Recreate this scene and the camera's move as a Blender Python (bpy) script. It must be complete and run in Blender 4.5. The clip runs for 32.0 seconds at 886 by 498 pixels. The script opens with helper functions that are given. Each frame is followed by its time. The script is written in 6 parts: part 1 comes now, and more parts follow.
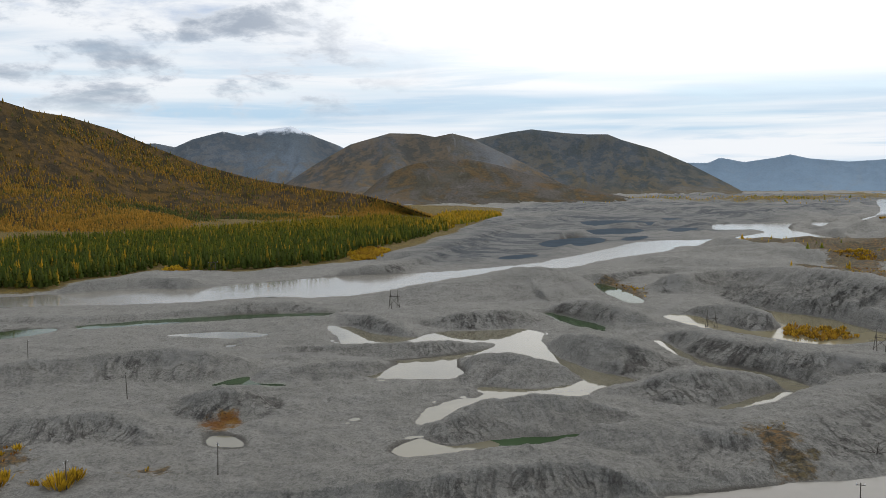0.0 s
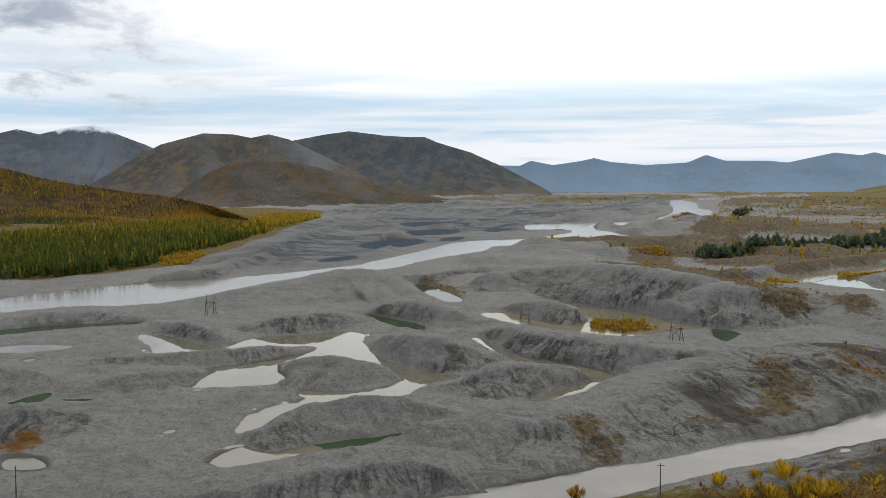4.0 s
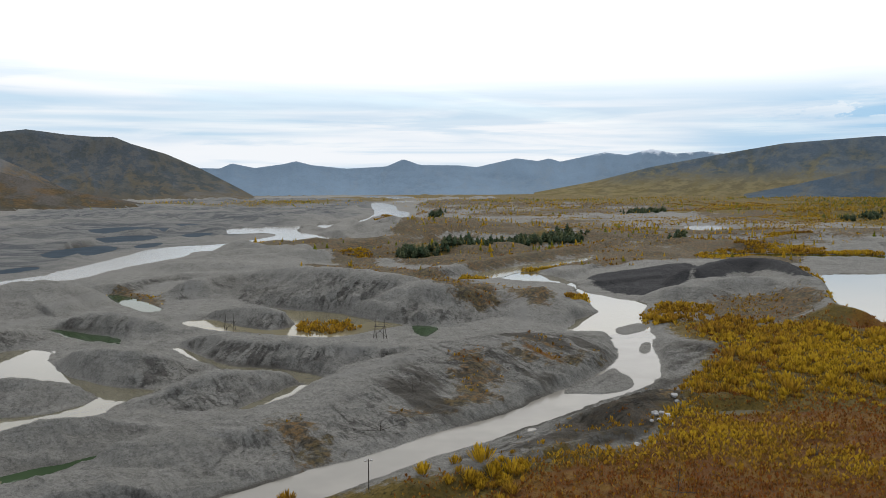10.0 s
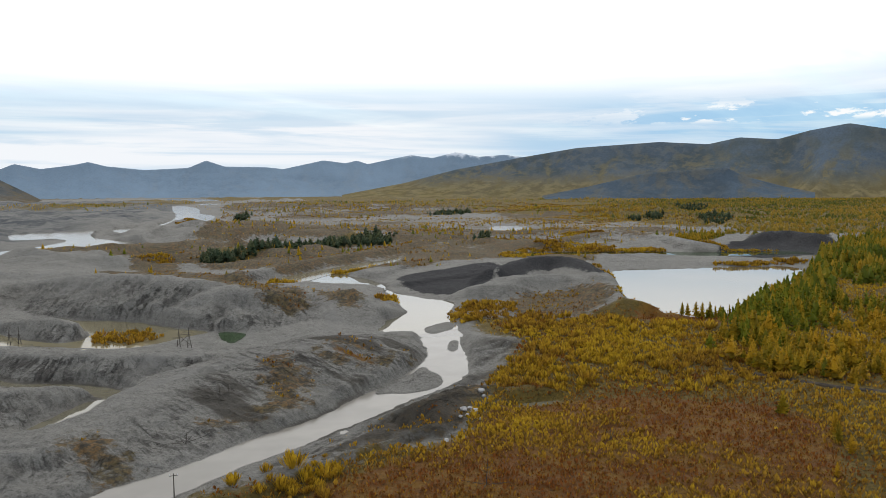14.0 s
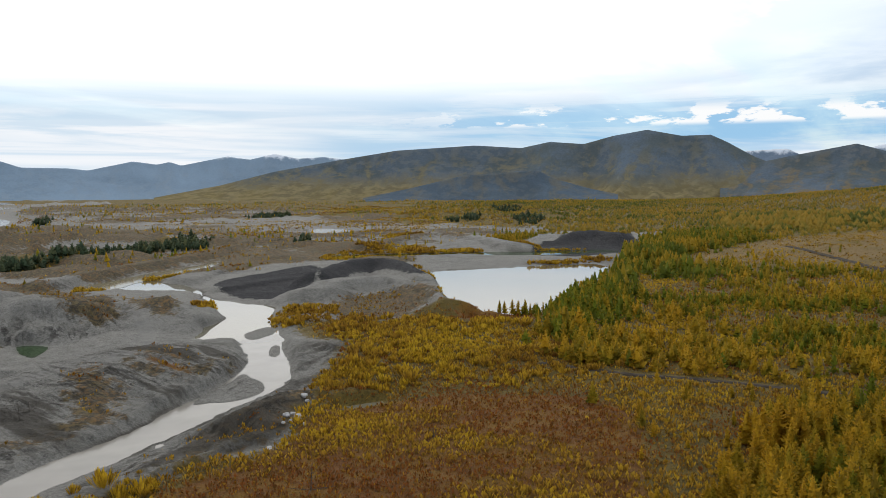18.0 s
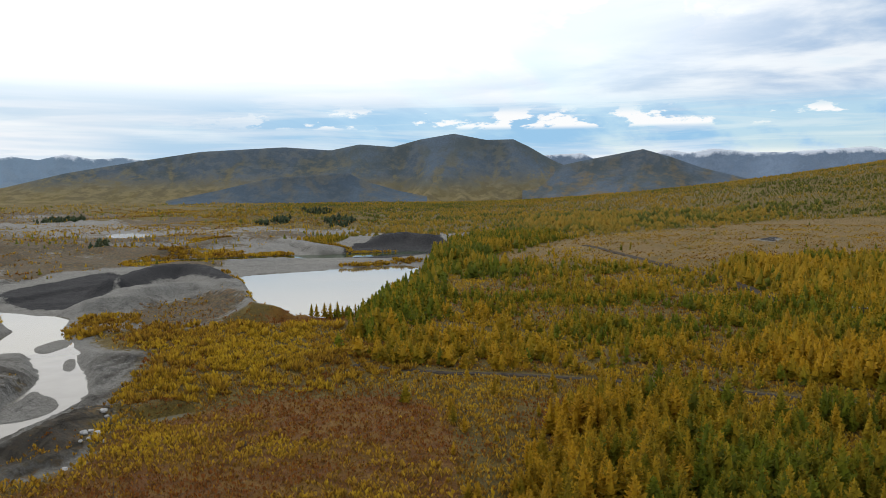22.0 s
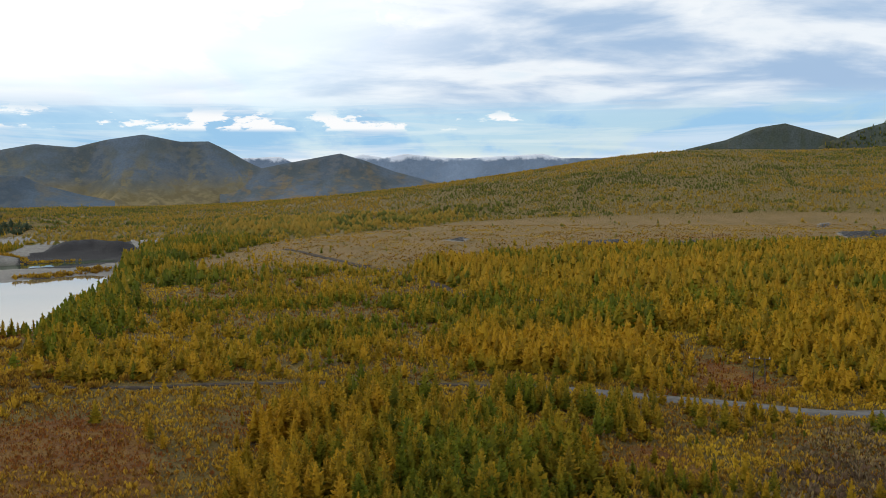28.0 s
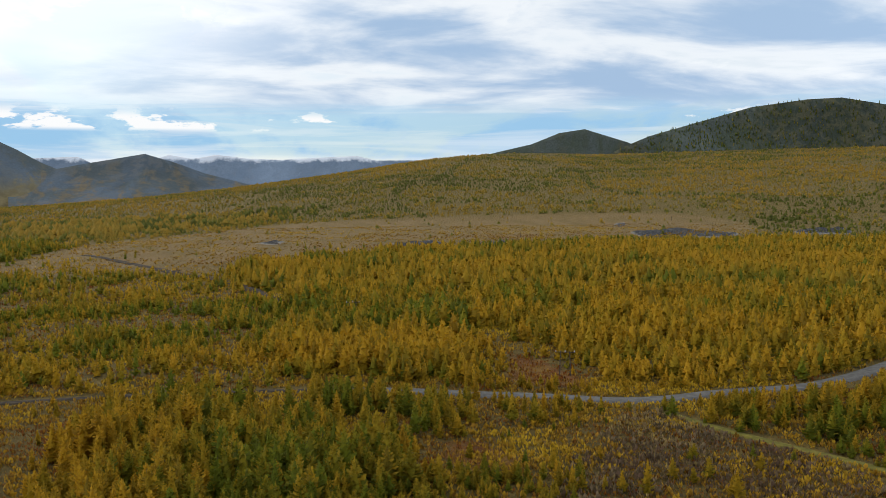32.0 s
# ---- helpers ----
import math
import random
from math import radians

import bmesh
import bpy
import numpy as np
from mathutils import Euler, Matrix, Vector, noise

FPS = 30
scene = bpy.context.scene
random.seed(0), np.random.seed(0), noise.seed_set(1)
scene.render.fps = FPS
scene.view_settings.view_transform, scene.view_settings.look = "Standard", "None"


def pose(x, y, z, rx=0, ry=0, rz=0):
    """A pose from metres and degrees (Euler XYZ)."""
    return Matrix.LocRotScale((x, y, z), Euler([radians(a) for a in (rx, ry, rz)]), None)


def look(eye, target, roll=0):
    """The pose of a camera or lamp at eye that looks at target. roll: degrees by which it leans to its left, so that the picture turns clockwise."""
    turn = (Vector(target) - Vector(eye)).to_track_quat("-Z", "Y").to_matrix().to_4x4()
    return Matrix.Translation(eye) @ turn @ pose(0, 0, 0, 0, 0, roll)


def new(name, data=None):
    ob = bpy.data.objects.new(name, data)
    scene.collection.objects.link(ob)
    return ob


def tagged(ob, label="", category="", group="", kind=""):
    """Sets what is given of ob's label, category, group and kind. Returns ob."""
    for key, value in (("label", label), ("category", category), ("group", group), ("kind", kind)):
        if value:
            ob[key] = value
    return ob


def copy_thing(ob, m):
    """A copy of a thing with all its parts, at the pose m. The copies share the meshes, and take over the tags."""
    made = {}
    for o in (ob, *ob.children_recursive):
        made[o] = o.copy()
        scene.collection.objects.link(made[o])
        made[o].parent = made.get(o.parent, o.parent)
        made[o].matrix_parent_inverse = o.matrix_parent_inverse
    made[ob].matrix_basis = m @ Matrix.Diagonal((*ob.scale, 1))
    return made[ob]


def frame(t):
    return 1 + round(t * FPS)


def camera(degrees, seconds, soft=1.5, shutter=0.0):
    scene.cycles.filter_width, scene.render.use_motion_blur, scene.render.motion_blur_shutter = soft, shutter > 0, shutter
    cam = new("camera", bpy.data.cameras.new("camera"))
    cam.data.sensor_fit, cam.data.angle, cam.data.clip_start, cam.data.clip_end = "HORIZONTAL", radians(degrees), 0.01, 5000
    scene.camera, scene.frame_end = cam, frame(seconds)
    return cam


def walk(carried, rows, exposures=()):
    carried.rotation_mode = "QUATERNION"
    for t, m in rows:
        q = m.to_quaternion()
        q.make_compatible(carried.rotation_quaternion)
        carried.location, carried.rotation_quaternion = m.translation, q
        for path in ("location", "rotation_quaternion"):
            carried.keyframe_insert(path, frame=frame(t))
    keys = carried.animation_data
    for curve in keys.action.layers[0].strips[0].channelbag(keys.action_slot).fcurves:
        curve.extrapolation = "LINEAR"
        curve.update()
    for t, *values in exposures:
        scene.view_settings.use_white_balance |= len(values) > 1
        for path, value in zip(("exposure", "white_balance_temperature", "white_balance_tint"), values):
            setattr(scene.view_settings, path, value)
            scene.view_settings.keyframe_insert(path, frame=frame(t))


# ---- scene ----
EYE = 55.0
cam = camera(54.29, 32.0, 0.6)
# seconds, yaw, pitch, lean of a drone that hovers and turns to its right
ROWS = [
    (0.0, -0.00, -4.39, 0.45),
    (0.5, -1.45, -4.39, 0.45),
    (1.0, -2.99, -4.38, 0.44),
    (1.5, -4.38, -4.38, 0.44),
    (2.0, -5.89, -4.38, 0.43),
    (2.5, -7.35, -4.37, 0.43),
    (3.0, -9.01, -4.37, 0.43),
    (3.5, -10.51, -4.36, 0.42),
    (5.5, -16.52, -4.34, 0.41),
    (6.0, -18.32, -4.33, 0.41),
    (6.5, -19.97, -4.33, 0.41),
    (7.0, -21.61, -4.32, 0.41),
    (7.5, -23.17, -4.31, 0.41),
    (8.0, -24.79, -4.31, 0.41),
    (8.5, -26.42, -4.30, 0.41),
    (9.0, -28.18, -4.29, 0.40),
    (9.5, -29.75, -4.29, 0.40),
    (10.0, -31.39, -4.28, 0.40),
    (10.5, -32.99, -4.27, 0.40),
    (11.0, -34.71, -4.26, 0.40),
    (11.5, -36.23, -4.26, 0.40),
    (12.0, -37.75, -4.25, 0.40),
    (12.5, -39.15, -4.24, 0.40),
    (13.0, -40.80, -4.23, 0.40),
    (13.5, -42.44, -4.22, 0.40),
    (14.0, -44.03, -4.22, 0.40),
    (14.5, -45.46, -4.21, 0.40),
    (16.5, -51.45, -4.17, 0.40),
    (17.0, -52.94, -4.16, 0.40),
    (17.5, -54.35, -4.16, 0.41),
    (18.0, -55.86, -4.15, 0.41),
    (18.5, -57.33, -4.14, 0.41),
    (19.0, -58.90, -4.13, 0.41),
    (19.5, -60.38, -4.12, 0.41),
    (20.0, -61.98, -4.11, 0.41),
    (20.5, -63.51, -4.10, 0.41),
    (21.0, -65.20, -4.09, 0.41),
    (21.5, -66.76, -4.09, 0.41),
    (22.0, -68.35, -4.08, 0.41),
    (22.5, -69.82, -4.07, 0.41),
    (23.0, -71.50, -4.06, 0.41),
    (23.5, -73.16, -4.05, 0.42),
    (24.0, -74.82, -4.04, 0.42),
    (24.5, -76.38, -4.04, 0.42),
    (25.0, -78.09, -4.03, 0.42),
    (25.5, -79.67, -4.02, 0.42),
    (27.5, -86.30, -3.99, 0.42),
    (28.0, -88.06, -3.98, 0.42),
    (28.5, -89.65, -3.97, 0.42),
    (29.0, -91.39, -3.97, 0.42),
    (29.5, -92.95, -3.96, 0.42),
    (30.0, -94.48, -3.95, 0.42),
    (30.5, -95.92, -3.94, 0.42),
    (31.0, -97.36, -3.94, 0.42),
    (31.5, -98.77, -3.93, 0.42),
    (32.0, -100.27, -3.93, 0.42),
]
walk(cam, [(t, pose(0, 0, EYE, 90 + pitch, lean, yaw)) for t, yaw, pitch, lean in ROWS])

# ---- world and sun ----
SUN_AZ, SUN_EL = 42.0, 36.0  # degrees clockwise from +y, above the horizon
SUN = Vector((math.sin(radians(SUN_AZ)) * math.cos(radians(SUN_EL)), math.cos(radians(SUN_AZ)) * math.cos(radians(SUN_EL)), math.sin(radians(SUN_EL))))
scene.view_settings.exposure = 0.0


class Nodes:
    """Short hand for a node tree."""

    def __init__(self, tree):
        self.tree = tree
        tree.nodes.clear()

    def add(self, kind, **settings):
        n = self.tree.nodes.new(kind)
        for key, value in settings.items():
            if key == "blend":
                n.blend_type = value
            elif key == "op":
                n.operation = value
            elif key == "data":
                n.data_type = value
            elif key == "attr":
                n.attribute_name = value
            elif key == "feature":
                n.feature = value
        return n

    def link(self, a, b):
        self.tree.links.new(a, b)

    def put(self, socket, value):
        if isinstance(value, bpy.types.NodeSocket):
            self.link(value, socket)
        else:
            socket.default_value = value

    def math(self, op, a, b=0.0, clamp=False):
        n = self.add("ShaderNodeMath", op=op)
        n.use_clamp = clamp
        self.put(n.inputs[0], a)
        self.put(n.inputs[1], b)
        return n.outputs[0]

    def noise(self, vector, scale, detail=4.0, rough=0.55, distortion=0.0):
        n = self.add("ShaderNodeTexNoise")
        if vector is not None:
            self.link(vector, n.inputs["Vector"])
        n.inputs["Scale"].default_value = scale
        n.inputs["Detail"].default_value = detail
        n.inputs["Roughness"].default_value = rough
        n.inputs["Distortion"].default_value = distortion
        return n.outputs[0]

    def ramp(self, fac, lo, hi, a=0.0, b=1.0):
        n = self.add("ShaderNodeMapRange")
        n.interpolation_type = "SMOOTHSTEP"
        self.put(n.inputs[0], fac)
        n.inputs[1].default_value, n.inputs[2].default_value = lo, hi
        n.inputs[3].default_value, n.inputs[4].default_value = a, b
        return n.outputs[0]

    def mix(self, fac, a, b, blend="MIX"):
        n = self.add("ShaderNodeMix", data="RGBA", blend=blend)
        self.put(n.inputs[0], fac)
        self.put(n.inputs[6], (*a, 1) if isinstance(a, tuple) else a)
        self.put(n.inputs[7], (*b, 1) if isinstance(b, tuple) else b)
        return n.outputs[2]

    def scaled(self, vector, scale):
        n = self.add("ShaderNodeMapping")
        self.link(vector, n.inputs[0])
        n.inputs["Scale"].default_value = scale
        return n.outputs[0]


def build_world():
    world = bpy.data.worlds.new("sky")
    scene.world = world
    world.use_nodes = True
    n = Nodes(world.node_tree)
    out = n.add("ShaderNodeOutputWorld")
    coords = n.add("ShaderNodeTexCoord").outputs["Generated"]
    sky = n.add("ShaderNodeTexSky")
    sky.sky_type = "NISHITA"
    sky.sun_disc = False
    sky.dust_density, sky.ozone_density = 0.4, 2.0
    sky.sun_elevation, sky.sun_rotation = radians(SUN_EL), radians(SUN_AZ)
    clear = n.add("ShaderNodeBackground")
    n.link(sky.outputs[0], clear.inputs[0])
    clear.inputs[1].default_value = 0.12
    # a cloud deck seen in perspective: the direction over its height
    split = n.add("ShaderNodeSeparateXYZ")
    n.link(coords, split.inputs[0])
    high = n.math("ADD", n.math("MAXIMUM", split.outputs[2], 0.0), 0.16)
    deck = n.add("ShaderNodeCombineXYZ")
    n.link(n.math("DIVIDE", split.outputs[0], high), deck.inputs[0])
    n.link(n.math("DIVIDE", split.outputs[1], high), deck.inputs[1])
    turned = n.add("ShaderNodeMapping")
    n.link(deck.outputs[0], turned.inputs[0])
    turned.inputs["Rotation"].default_value = (0, 0, radians(25))
    turned.inputs["Scale"].default_value = (0.55, 1.5, 1)
    streaks = n.noise(turned.outputs[0], 0.9, 7, 0.55, 0.35)
    tufts = n.noise(n.scaled(deck.outputs[0], (1.0, 1.4, 1)), 2.1, 7, 0.62, 0.3)
    towards = n.add("ShaderNodeVectorMath", op="DOT_PRODUCT")
    n.link(coords, towards.inputs[0])
    towards.inputs[1].default_value = SUN
    glow = n.math("MULTIPLY", n.ramp(towards.outputs["Value"], 0.56, 0.88), n.ramp(split.outputs[2], 0.07, 0.17))
    low = n.ramp(split.outputs[2], 0.19, 0.06)
    thin = n.add("ShaderNodeVectorMath", op="DOT_PRODUCT")
    n.link(coords, thin.inputs[0])
    thin.inputs[1].default_value = (math.sin(radians(118)), math.cos(radians(118)), 0)
    gaps = n.math("MULTIPLY", n.ramp(thin.outputs["Value"], 0.45, 0.95), 0.1)
    cover = n.math("ADD", n.ramp(n.math("ADD", n.math("SUBTRACT", streaks, gaps), n.math("MULTIPLY", n.math("SUBTRACT", tufts, 0.5), n.math("MULTIPLY", gaps, 7.0))), 0.33, 0.53), n.math("MULTIPLY", glow, 0.8), True)
    band = n.noise(n.scaled(coords, (1.0, 1.0, 16.0)), 1.6, 4, 0.5, 0.3)
    cover = n.math("SUBTRACT", 1.0, n.math("MULTIPLY", n.math("SUBTRACT", 1.0, cover), n.math("SUBTRACT", 1.0, n.math("MULTIPLY", low, n.math("SUBTRACT", 0.9, n.math("MULTIPLY", gaps, 3.0))))))
    shade = n.math("MULTIPLY", n.ramp(tufts, 0.47, 0.7, 0.0, 0.85), n.math("SUBTRACT", 1.0, n.math("MULTIPLY", glow, 0.97)))
    shade = n.math("MULTIPLY", shade, n.ramp(split.outputs[2], 0.1, 0.2))
    tone = n.mix(n.math("MULTIPLY", low, n.ramp(band, 0.62, 0.4)), (0.95, 0.98, 1.02), (0.52, 0.71, 0.89))
    tone = n.mix(shade, tone, (0.46, 0.57, 0.76))
    # fine level streaks low over the mountains
    level = n.noise(n.scaled(coords, (1.0, 1.0, 15.0)), 3.0, 6, 0.58, 0.5)
    tone = n.mix(n.math("MULTIPLY", n.ramp(level, 0.5, 0.66, 0.0, 0.6), n.ramp(split.outputs[2], 0.2, 0.1)), tone, (0.53, 0.72, 0.89))
    tone = n.mix(n.math("MULTIPLY", n.ramp(level, 0.48, 0.34, 0.0, 0.45), n.ramp(split.outputs[2], 0.14, 0.08)), tone, (0.95, 0.98, 1.02))
    # grey heaps of cloud over the western hills
    west = n.add("ShaderNodeVectorMath", op="DOT_PRODUCT")
    n.link(coords, west.inputs[0])
    west.inputs[1].default_value = (math.sin(radians(-32)), math.cos(radians(-32)), 0.12)
    heaps = n.noise(n.scaled(coords, (1.0, 1.0, 2.6)), 9.0, 7, 0.62, 0.2)
    heaped = n.math("MULTIPLY", n.ramp(west.outputs["Value"], 0.84, 0.96), n.math("MULTIPLY", n.ramp(split.outputs[2], 0.06, 0.1), n.ramp(split.outputs[2], 0.42, 0.2)))
    tone = n.mix(n.math("MULTIPLY", heaped, n.ramp(heaps, 0.46, 0.56)), tone, n.mix(n.ramp(heaps, 0.48, 0.66), (0.76, 0.81, 0.88), (0.42, 0.48, 0.57)))
    # broken blue-grey sheets to the south-east, and clear blue under them
    wisp = n.add("ShaderNodeMapping")
    n.link(deck.outputs[0], wisp.inputs[0])
    wisp.inputs["Rotation"].default_value = (0, 0, radians(-20))
    wisp.inputs["Scale"].default_value = (1.3, 0.9, 1)
    sheets = n.noise(wisp.outputs[0], 1.5, 8, 0.55, 0.3)
    side = n.math("MULTIPLY", n.ramp(thin.outputs["Value"], 0.5, 0.9), n.ramp(split.outputs[2], 0.05, 0.11))
    tone = n.mix(side, tone, n.mix(n.ramp(sheets, 0.36, 0.64), (0.93, 0.98, 1.03), (0.4, 0.56, 0.78)))
    cover = n.math("MAXIMUM", cover, n.math("MULTIPLY", side, n.ramp(sheets, 0.3, 0.42, 0.75, 1.0)))
    blue = n.math("MULTIPLY", n.math("MULTIPLY", n.ramp(thin.outputs["Value"], 0.3, 0.6), n.ramp(level, 0.44, 0.52, 0.25, 0.9)), n.math("MULTIPLY", n.ramp(split.outputs[2], 0.028, 0.055), n.ramp(split.outputs[2], 0.115, 0.075)))
    tone = n.mix(blue, tone, (0.33, 0.6, 0.87))
    tone = n.mix(glow, tone, (1.5, 1.5, 1.49))
    puffs = n.ramp(n.noise(n.scaled(coords, (1.0, 1.0, 3.2)), 11.0, 6, 0.6), 0.57, 0.61)
    puffs = n.math("MULTIPLY", puffs, n.math("MULTIPLY", n.ramp(split.outputs[2], 0.064, 0.07), n.ramp(split.outputs[2], 0.096, 0.08)))
    puffs = n.math("MULTIPLY", puffs, n.ramp(thin.outputs["Value"], 0.35, 0.6))
    tone = n.mix(puffs, tone, (1.02, 1.03, 1.04))
    cover = n.math("MAXIMUM", cover, puffs)
    away = n.ramp(towards.outputs["Value"], -0.7, 0.4, 1.35, 1.0)
    tone = n.mix(1.0, tone, away, "MULTIPLY")
    cloud = n.add("ShaderNodeBackground")
    n.link(tone, cloud.inputs[0])
    cloud.inputs[1].default_value = 0.95
    both = n.add("ShaderNodeMixShader")
    n.link(cover, both.inputs[0])
    n.link(clear.outputs[0], both.inputs[1])
    n.link(cloud.outputs[0], both.inputs[2])
    n.link(both.outputs[0], out.inputs[0])


build_world()
sun = new("sun", bpy.data.lights.new("sun", "SUN"))
sun.data.energy, sun.data.angle, sun.data.color = 0.9, radians(22), (1.0, 0.96, 0.9)
sun.matrix_world = look(SUN * 900, (0, 0, 0))


# ---- materials ----
def material(name):
    m = bpy.data.materials.new(name)
    m.use_nodes = True
    n = Nodes(m.node_tree)
    out = n.add("ShaderNodeOutputMaterial")
    shader = n.add("ShaderNodeBsdfPrincipled")
    n.link(shader.outputs[0], out.inputs[0])
    return m, n, shader


def bump(n, shader, height, strength, distance):
    b = n.add("ShaderNodeBump")
    b.inputs["Strength"].default_value = strength
    b.inputs["Distance"].default_value = distance
    n.link(height, b.inputs["Height"])
    n.link(b.outputs[0], shader.inputs["Normal"])


def ground_material():
    m, n, s = material("valley_ground")
    at = n.add("ShaderNodeNewGeometry").outputs["Position"]
    zone = n.add("ShaderNodeSeparateColor")
    zn = n.add("ShaderNodeAttribute", attr="zone")
    n.link(zn.outputs["Color"], zone.inputs[0])
    wet = zn.outputs["Alpha"]
    big, mid, fine = n.noise(at, 0.02, 5), n.noise(at, 0.16, 5, 0.6), n.noise(at, 1.3, 5, 0.7)
    strata = n.noise(n.scaled(at, (0.05, 0.05, 1.6)), 1.0, 4, 0.6, 0.6)
    grit = n.noise(at, 3.2, 5, 0.8)
    rills = n.noise(n.scaled(at, (0.3, 0.09, 0.5)), 1.0, 5, 0.65, 1.5)
    gravel = n.mix(n.ramp(big, 0.35, 0.65), (0.176, 0.17, 0.151), (0.208, 0.2, 0.179))
    gravel = n.mix(n.ramp(mid, 0.4, 0.7), gravel, (0.228, 0.22, 0.2))
    gravel = n.mix(n.ramp(strata, 0.52, 0.72, 0.0, 0.35), gravel, (0.085, 0.082, 0.077))
    gravel = n.mix(n.ramp(rills, 0.52, 0.7, 0.0, 0.1), gravel, (0.072, 0.069, 0.065))
    gravel = n.mix(n.ramp(fine, 0.47, 0.6, 0.0, 0.42), gravel, (0.062, 0.059, 0.053))
    clods = n.noise(n.scaled(at, (1.0, 0.55, 0.8)), 0.55, 6, 0.78, 0.6)
    gravel = n.mix(n.ramp(clods, 0.53, 0.59, 0.0, 0.36), gravel, (0.07, 0.066, 0.06))
    gravel = n.mix(n.ramp(grit, 0.5, 0.6, 0.0, 0.34), gravel, (0.33, 0.32, 0.3))
    # steep faces: coarse darker gravel, with the shade in rills painted in
    rill_dark = n.add("ShaderNodeAttribute", attr="rills").outputs["Fac"]
    gravel = n.mix(n.ramp(n.math("MULTIPLY", rill_dark, n.math("ADD", fine, 0.55)), 0.12, 0.8, 0.0, 0.22), gravel, (0.05, 0.047, 0.042))
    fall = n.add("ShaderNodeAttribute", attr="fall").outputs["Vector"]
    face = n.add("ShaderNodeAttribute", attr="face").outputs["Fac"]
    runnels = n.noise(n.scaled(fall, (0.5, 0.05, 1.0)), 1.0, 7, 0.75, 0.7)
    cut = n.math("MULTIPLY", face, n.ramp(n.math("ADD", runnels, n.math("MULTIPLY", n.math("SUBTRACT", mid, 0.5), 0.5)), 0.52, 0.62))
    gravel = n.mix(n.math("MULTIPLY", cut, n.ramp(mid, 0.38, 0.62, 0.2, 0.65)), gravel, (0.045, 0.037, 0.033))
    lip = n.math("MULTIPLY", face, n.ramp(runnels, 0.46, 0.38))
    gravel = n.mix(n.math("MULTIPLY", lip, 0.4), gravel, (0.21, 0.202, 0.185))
    # small shadows among clods put into the colour as dark specks
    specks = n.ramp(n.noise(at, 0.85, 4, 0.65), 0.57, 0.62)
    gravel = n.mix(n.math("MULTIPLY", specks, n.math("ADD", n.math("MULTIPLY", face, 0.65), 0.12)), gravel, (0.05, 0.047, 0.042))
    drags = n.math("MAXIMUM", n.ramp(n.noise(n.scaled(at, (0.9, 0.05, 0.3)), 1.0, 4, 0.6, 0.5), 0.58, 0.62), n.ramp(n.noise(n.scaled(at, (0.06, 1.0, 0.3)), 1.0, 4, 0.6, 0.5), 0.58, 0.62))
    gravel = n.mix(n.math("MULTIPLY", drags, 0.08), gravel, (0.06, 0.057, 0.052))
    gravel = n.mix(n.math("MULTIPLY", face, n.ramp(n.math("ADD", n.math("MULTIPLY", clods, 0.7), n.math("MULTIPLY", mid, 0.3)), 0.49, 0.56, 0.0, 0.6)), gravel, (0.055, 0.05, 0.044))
    wheel = n.add("ShaderNodeAttribute", attr="wheels").outputs["Fac"]
    gravel = n.mix(n.math("MULTIPLY", wheel, n.ramp(fine, 0.3, 0.6, 0.45, 0.8)), gravel, (0.2, 0.193, 0.178))
    silty = n.add("ShaderNodeAttribute", attr="silt").outputs["Fac"]
    gravel = n.mix(n.math("MULTIPLY", silty, 0.92), gravel, n.mix(n.ramp(n.noise(n.scaled(at, (0.02, 0.05, 0.1)), 1.0, 6, 0.7), 0.45, 0.56), (0.05, 0.057, 0.064), (0.135, 0.134, 0.13)))
    scrubby = n.add("ShaderNodeAttribute", attr="scrub").outputs["Fac"]
    gravel = n.mix(n.ramp(n.math("ADD", scrubby, n.math("MULTIPLY", n.math("SUBTRACT", n.noise(at, 0.22, 6, 0.7), 0.5), 1.5)), 0.5, 0.72, 0.0, 0.9), gravel, n.mix(n.ramp(n.noise(at, 0.6, 5, 0.7), 0.42, 0.6), (0.045, 0.036, 0.022), n.mix(n.ramp(mid, 0.4, 0.6), (0.16, 0.09, 0.028), (0.12, 0.09, 0.035))))
    gravel = n.mix(wet, gravel, (0.05, 0.044, 0.035))
    black = n.mix(n.ramp(fine, 0.4, 0.7), (0.016, 0.016, 0.018), (0.034, 0.034, 0.036))
    moss = n.mix(n.ramp(mid, 0.35, 0.65), (0.1, 0.07, 0.016), (0.15, 0.105, 0.023))
    moss = n.mix(n.ramp(fine, 0.45, 0.7), moss, (0.045, 0.036, 0.012))
    pale = n.add("ShaderNodeAttribute", attr="clearing").outputs["Fac"]
    moss = n.mix(n.math("MULTIPLY", pale, n.ramp(n.noise(n.scaled(at, (0.012, 0.03, 0.02)), 1.0, 6, 0.7), 0.36, 0.58, 0.35, 0.95)), moss, n.mix(n.ramp(fine, 0.4, 0.62), (0.19, 0.125, 0.045), (0.13, 0.084, 0.032)))
    heath = n.mix(n.ramp(mid, 0.38, 0.62), (0.135, 0.056, 0.012), (0.175, 0.093, 0.016))
    heath = n.mix(n.ramp(fine, 0.5, 0.7), heath, (0.065, 0.034, 0.015))
    rough_edge = n.math("MULTIPLY", n.math("SUBTRACT", n.noise(at, 0.35, 5, 0.65), 0.5), 1.1)

    def over(base, mask, layer):
        k = n.ramp(n.math("ADD", mask, n.math("MULTIPLY", rough_edge, n.math("MULTIPLY", n.math("MULTIPLY", mask, 3.6), n.math("SUBTRACT", 1.03, mask)))), 0.35, 0.65)
        return n.mix(k, base, layer)

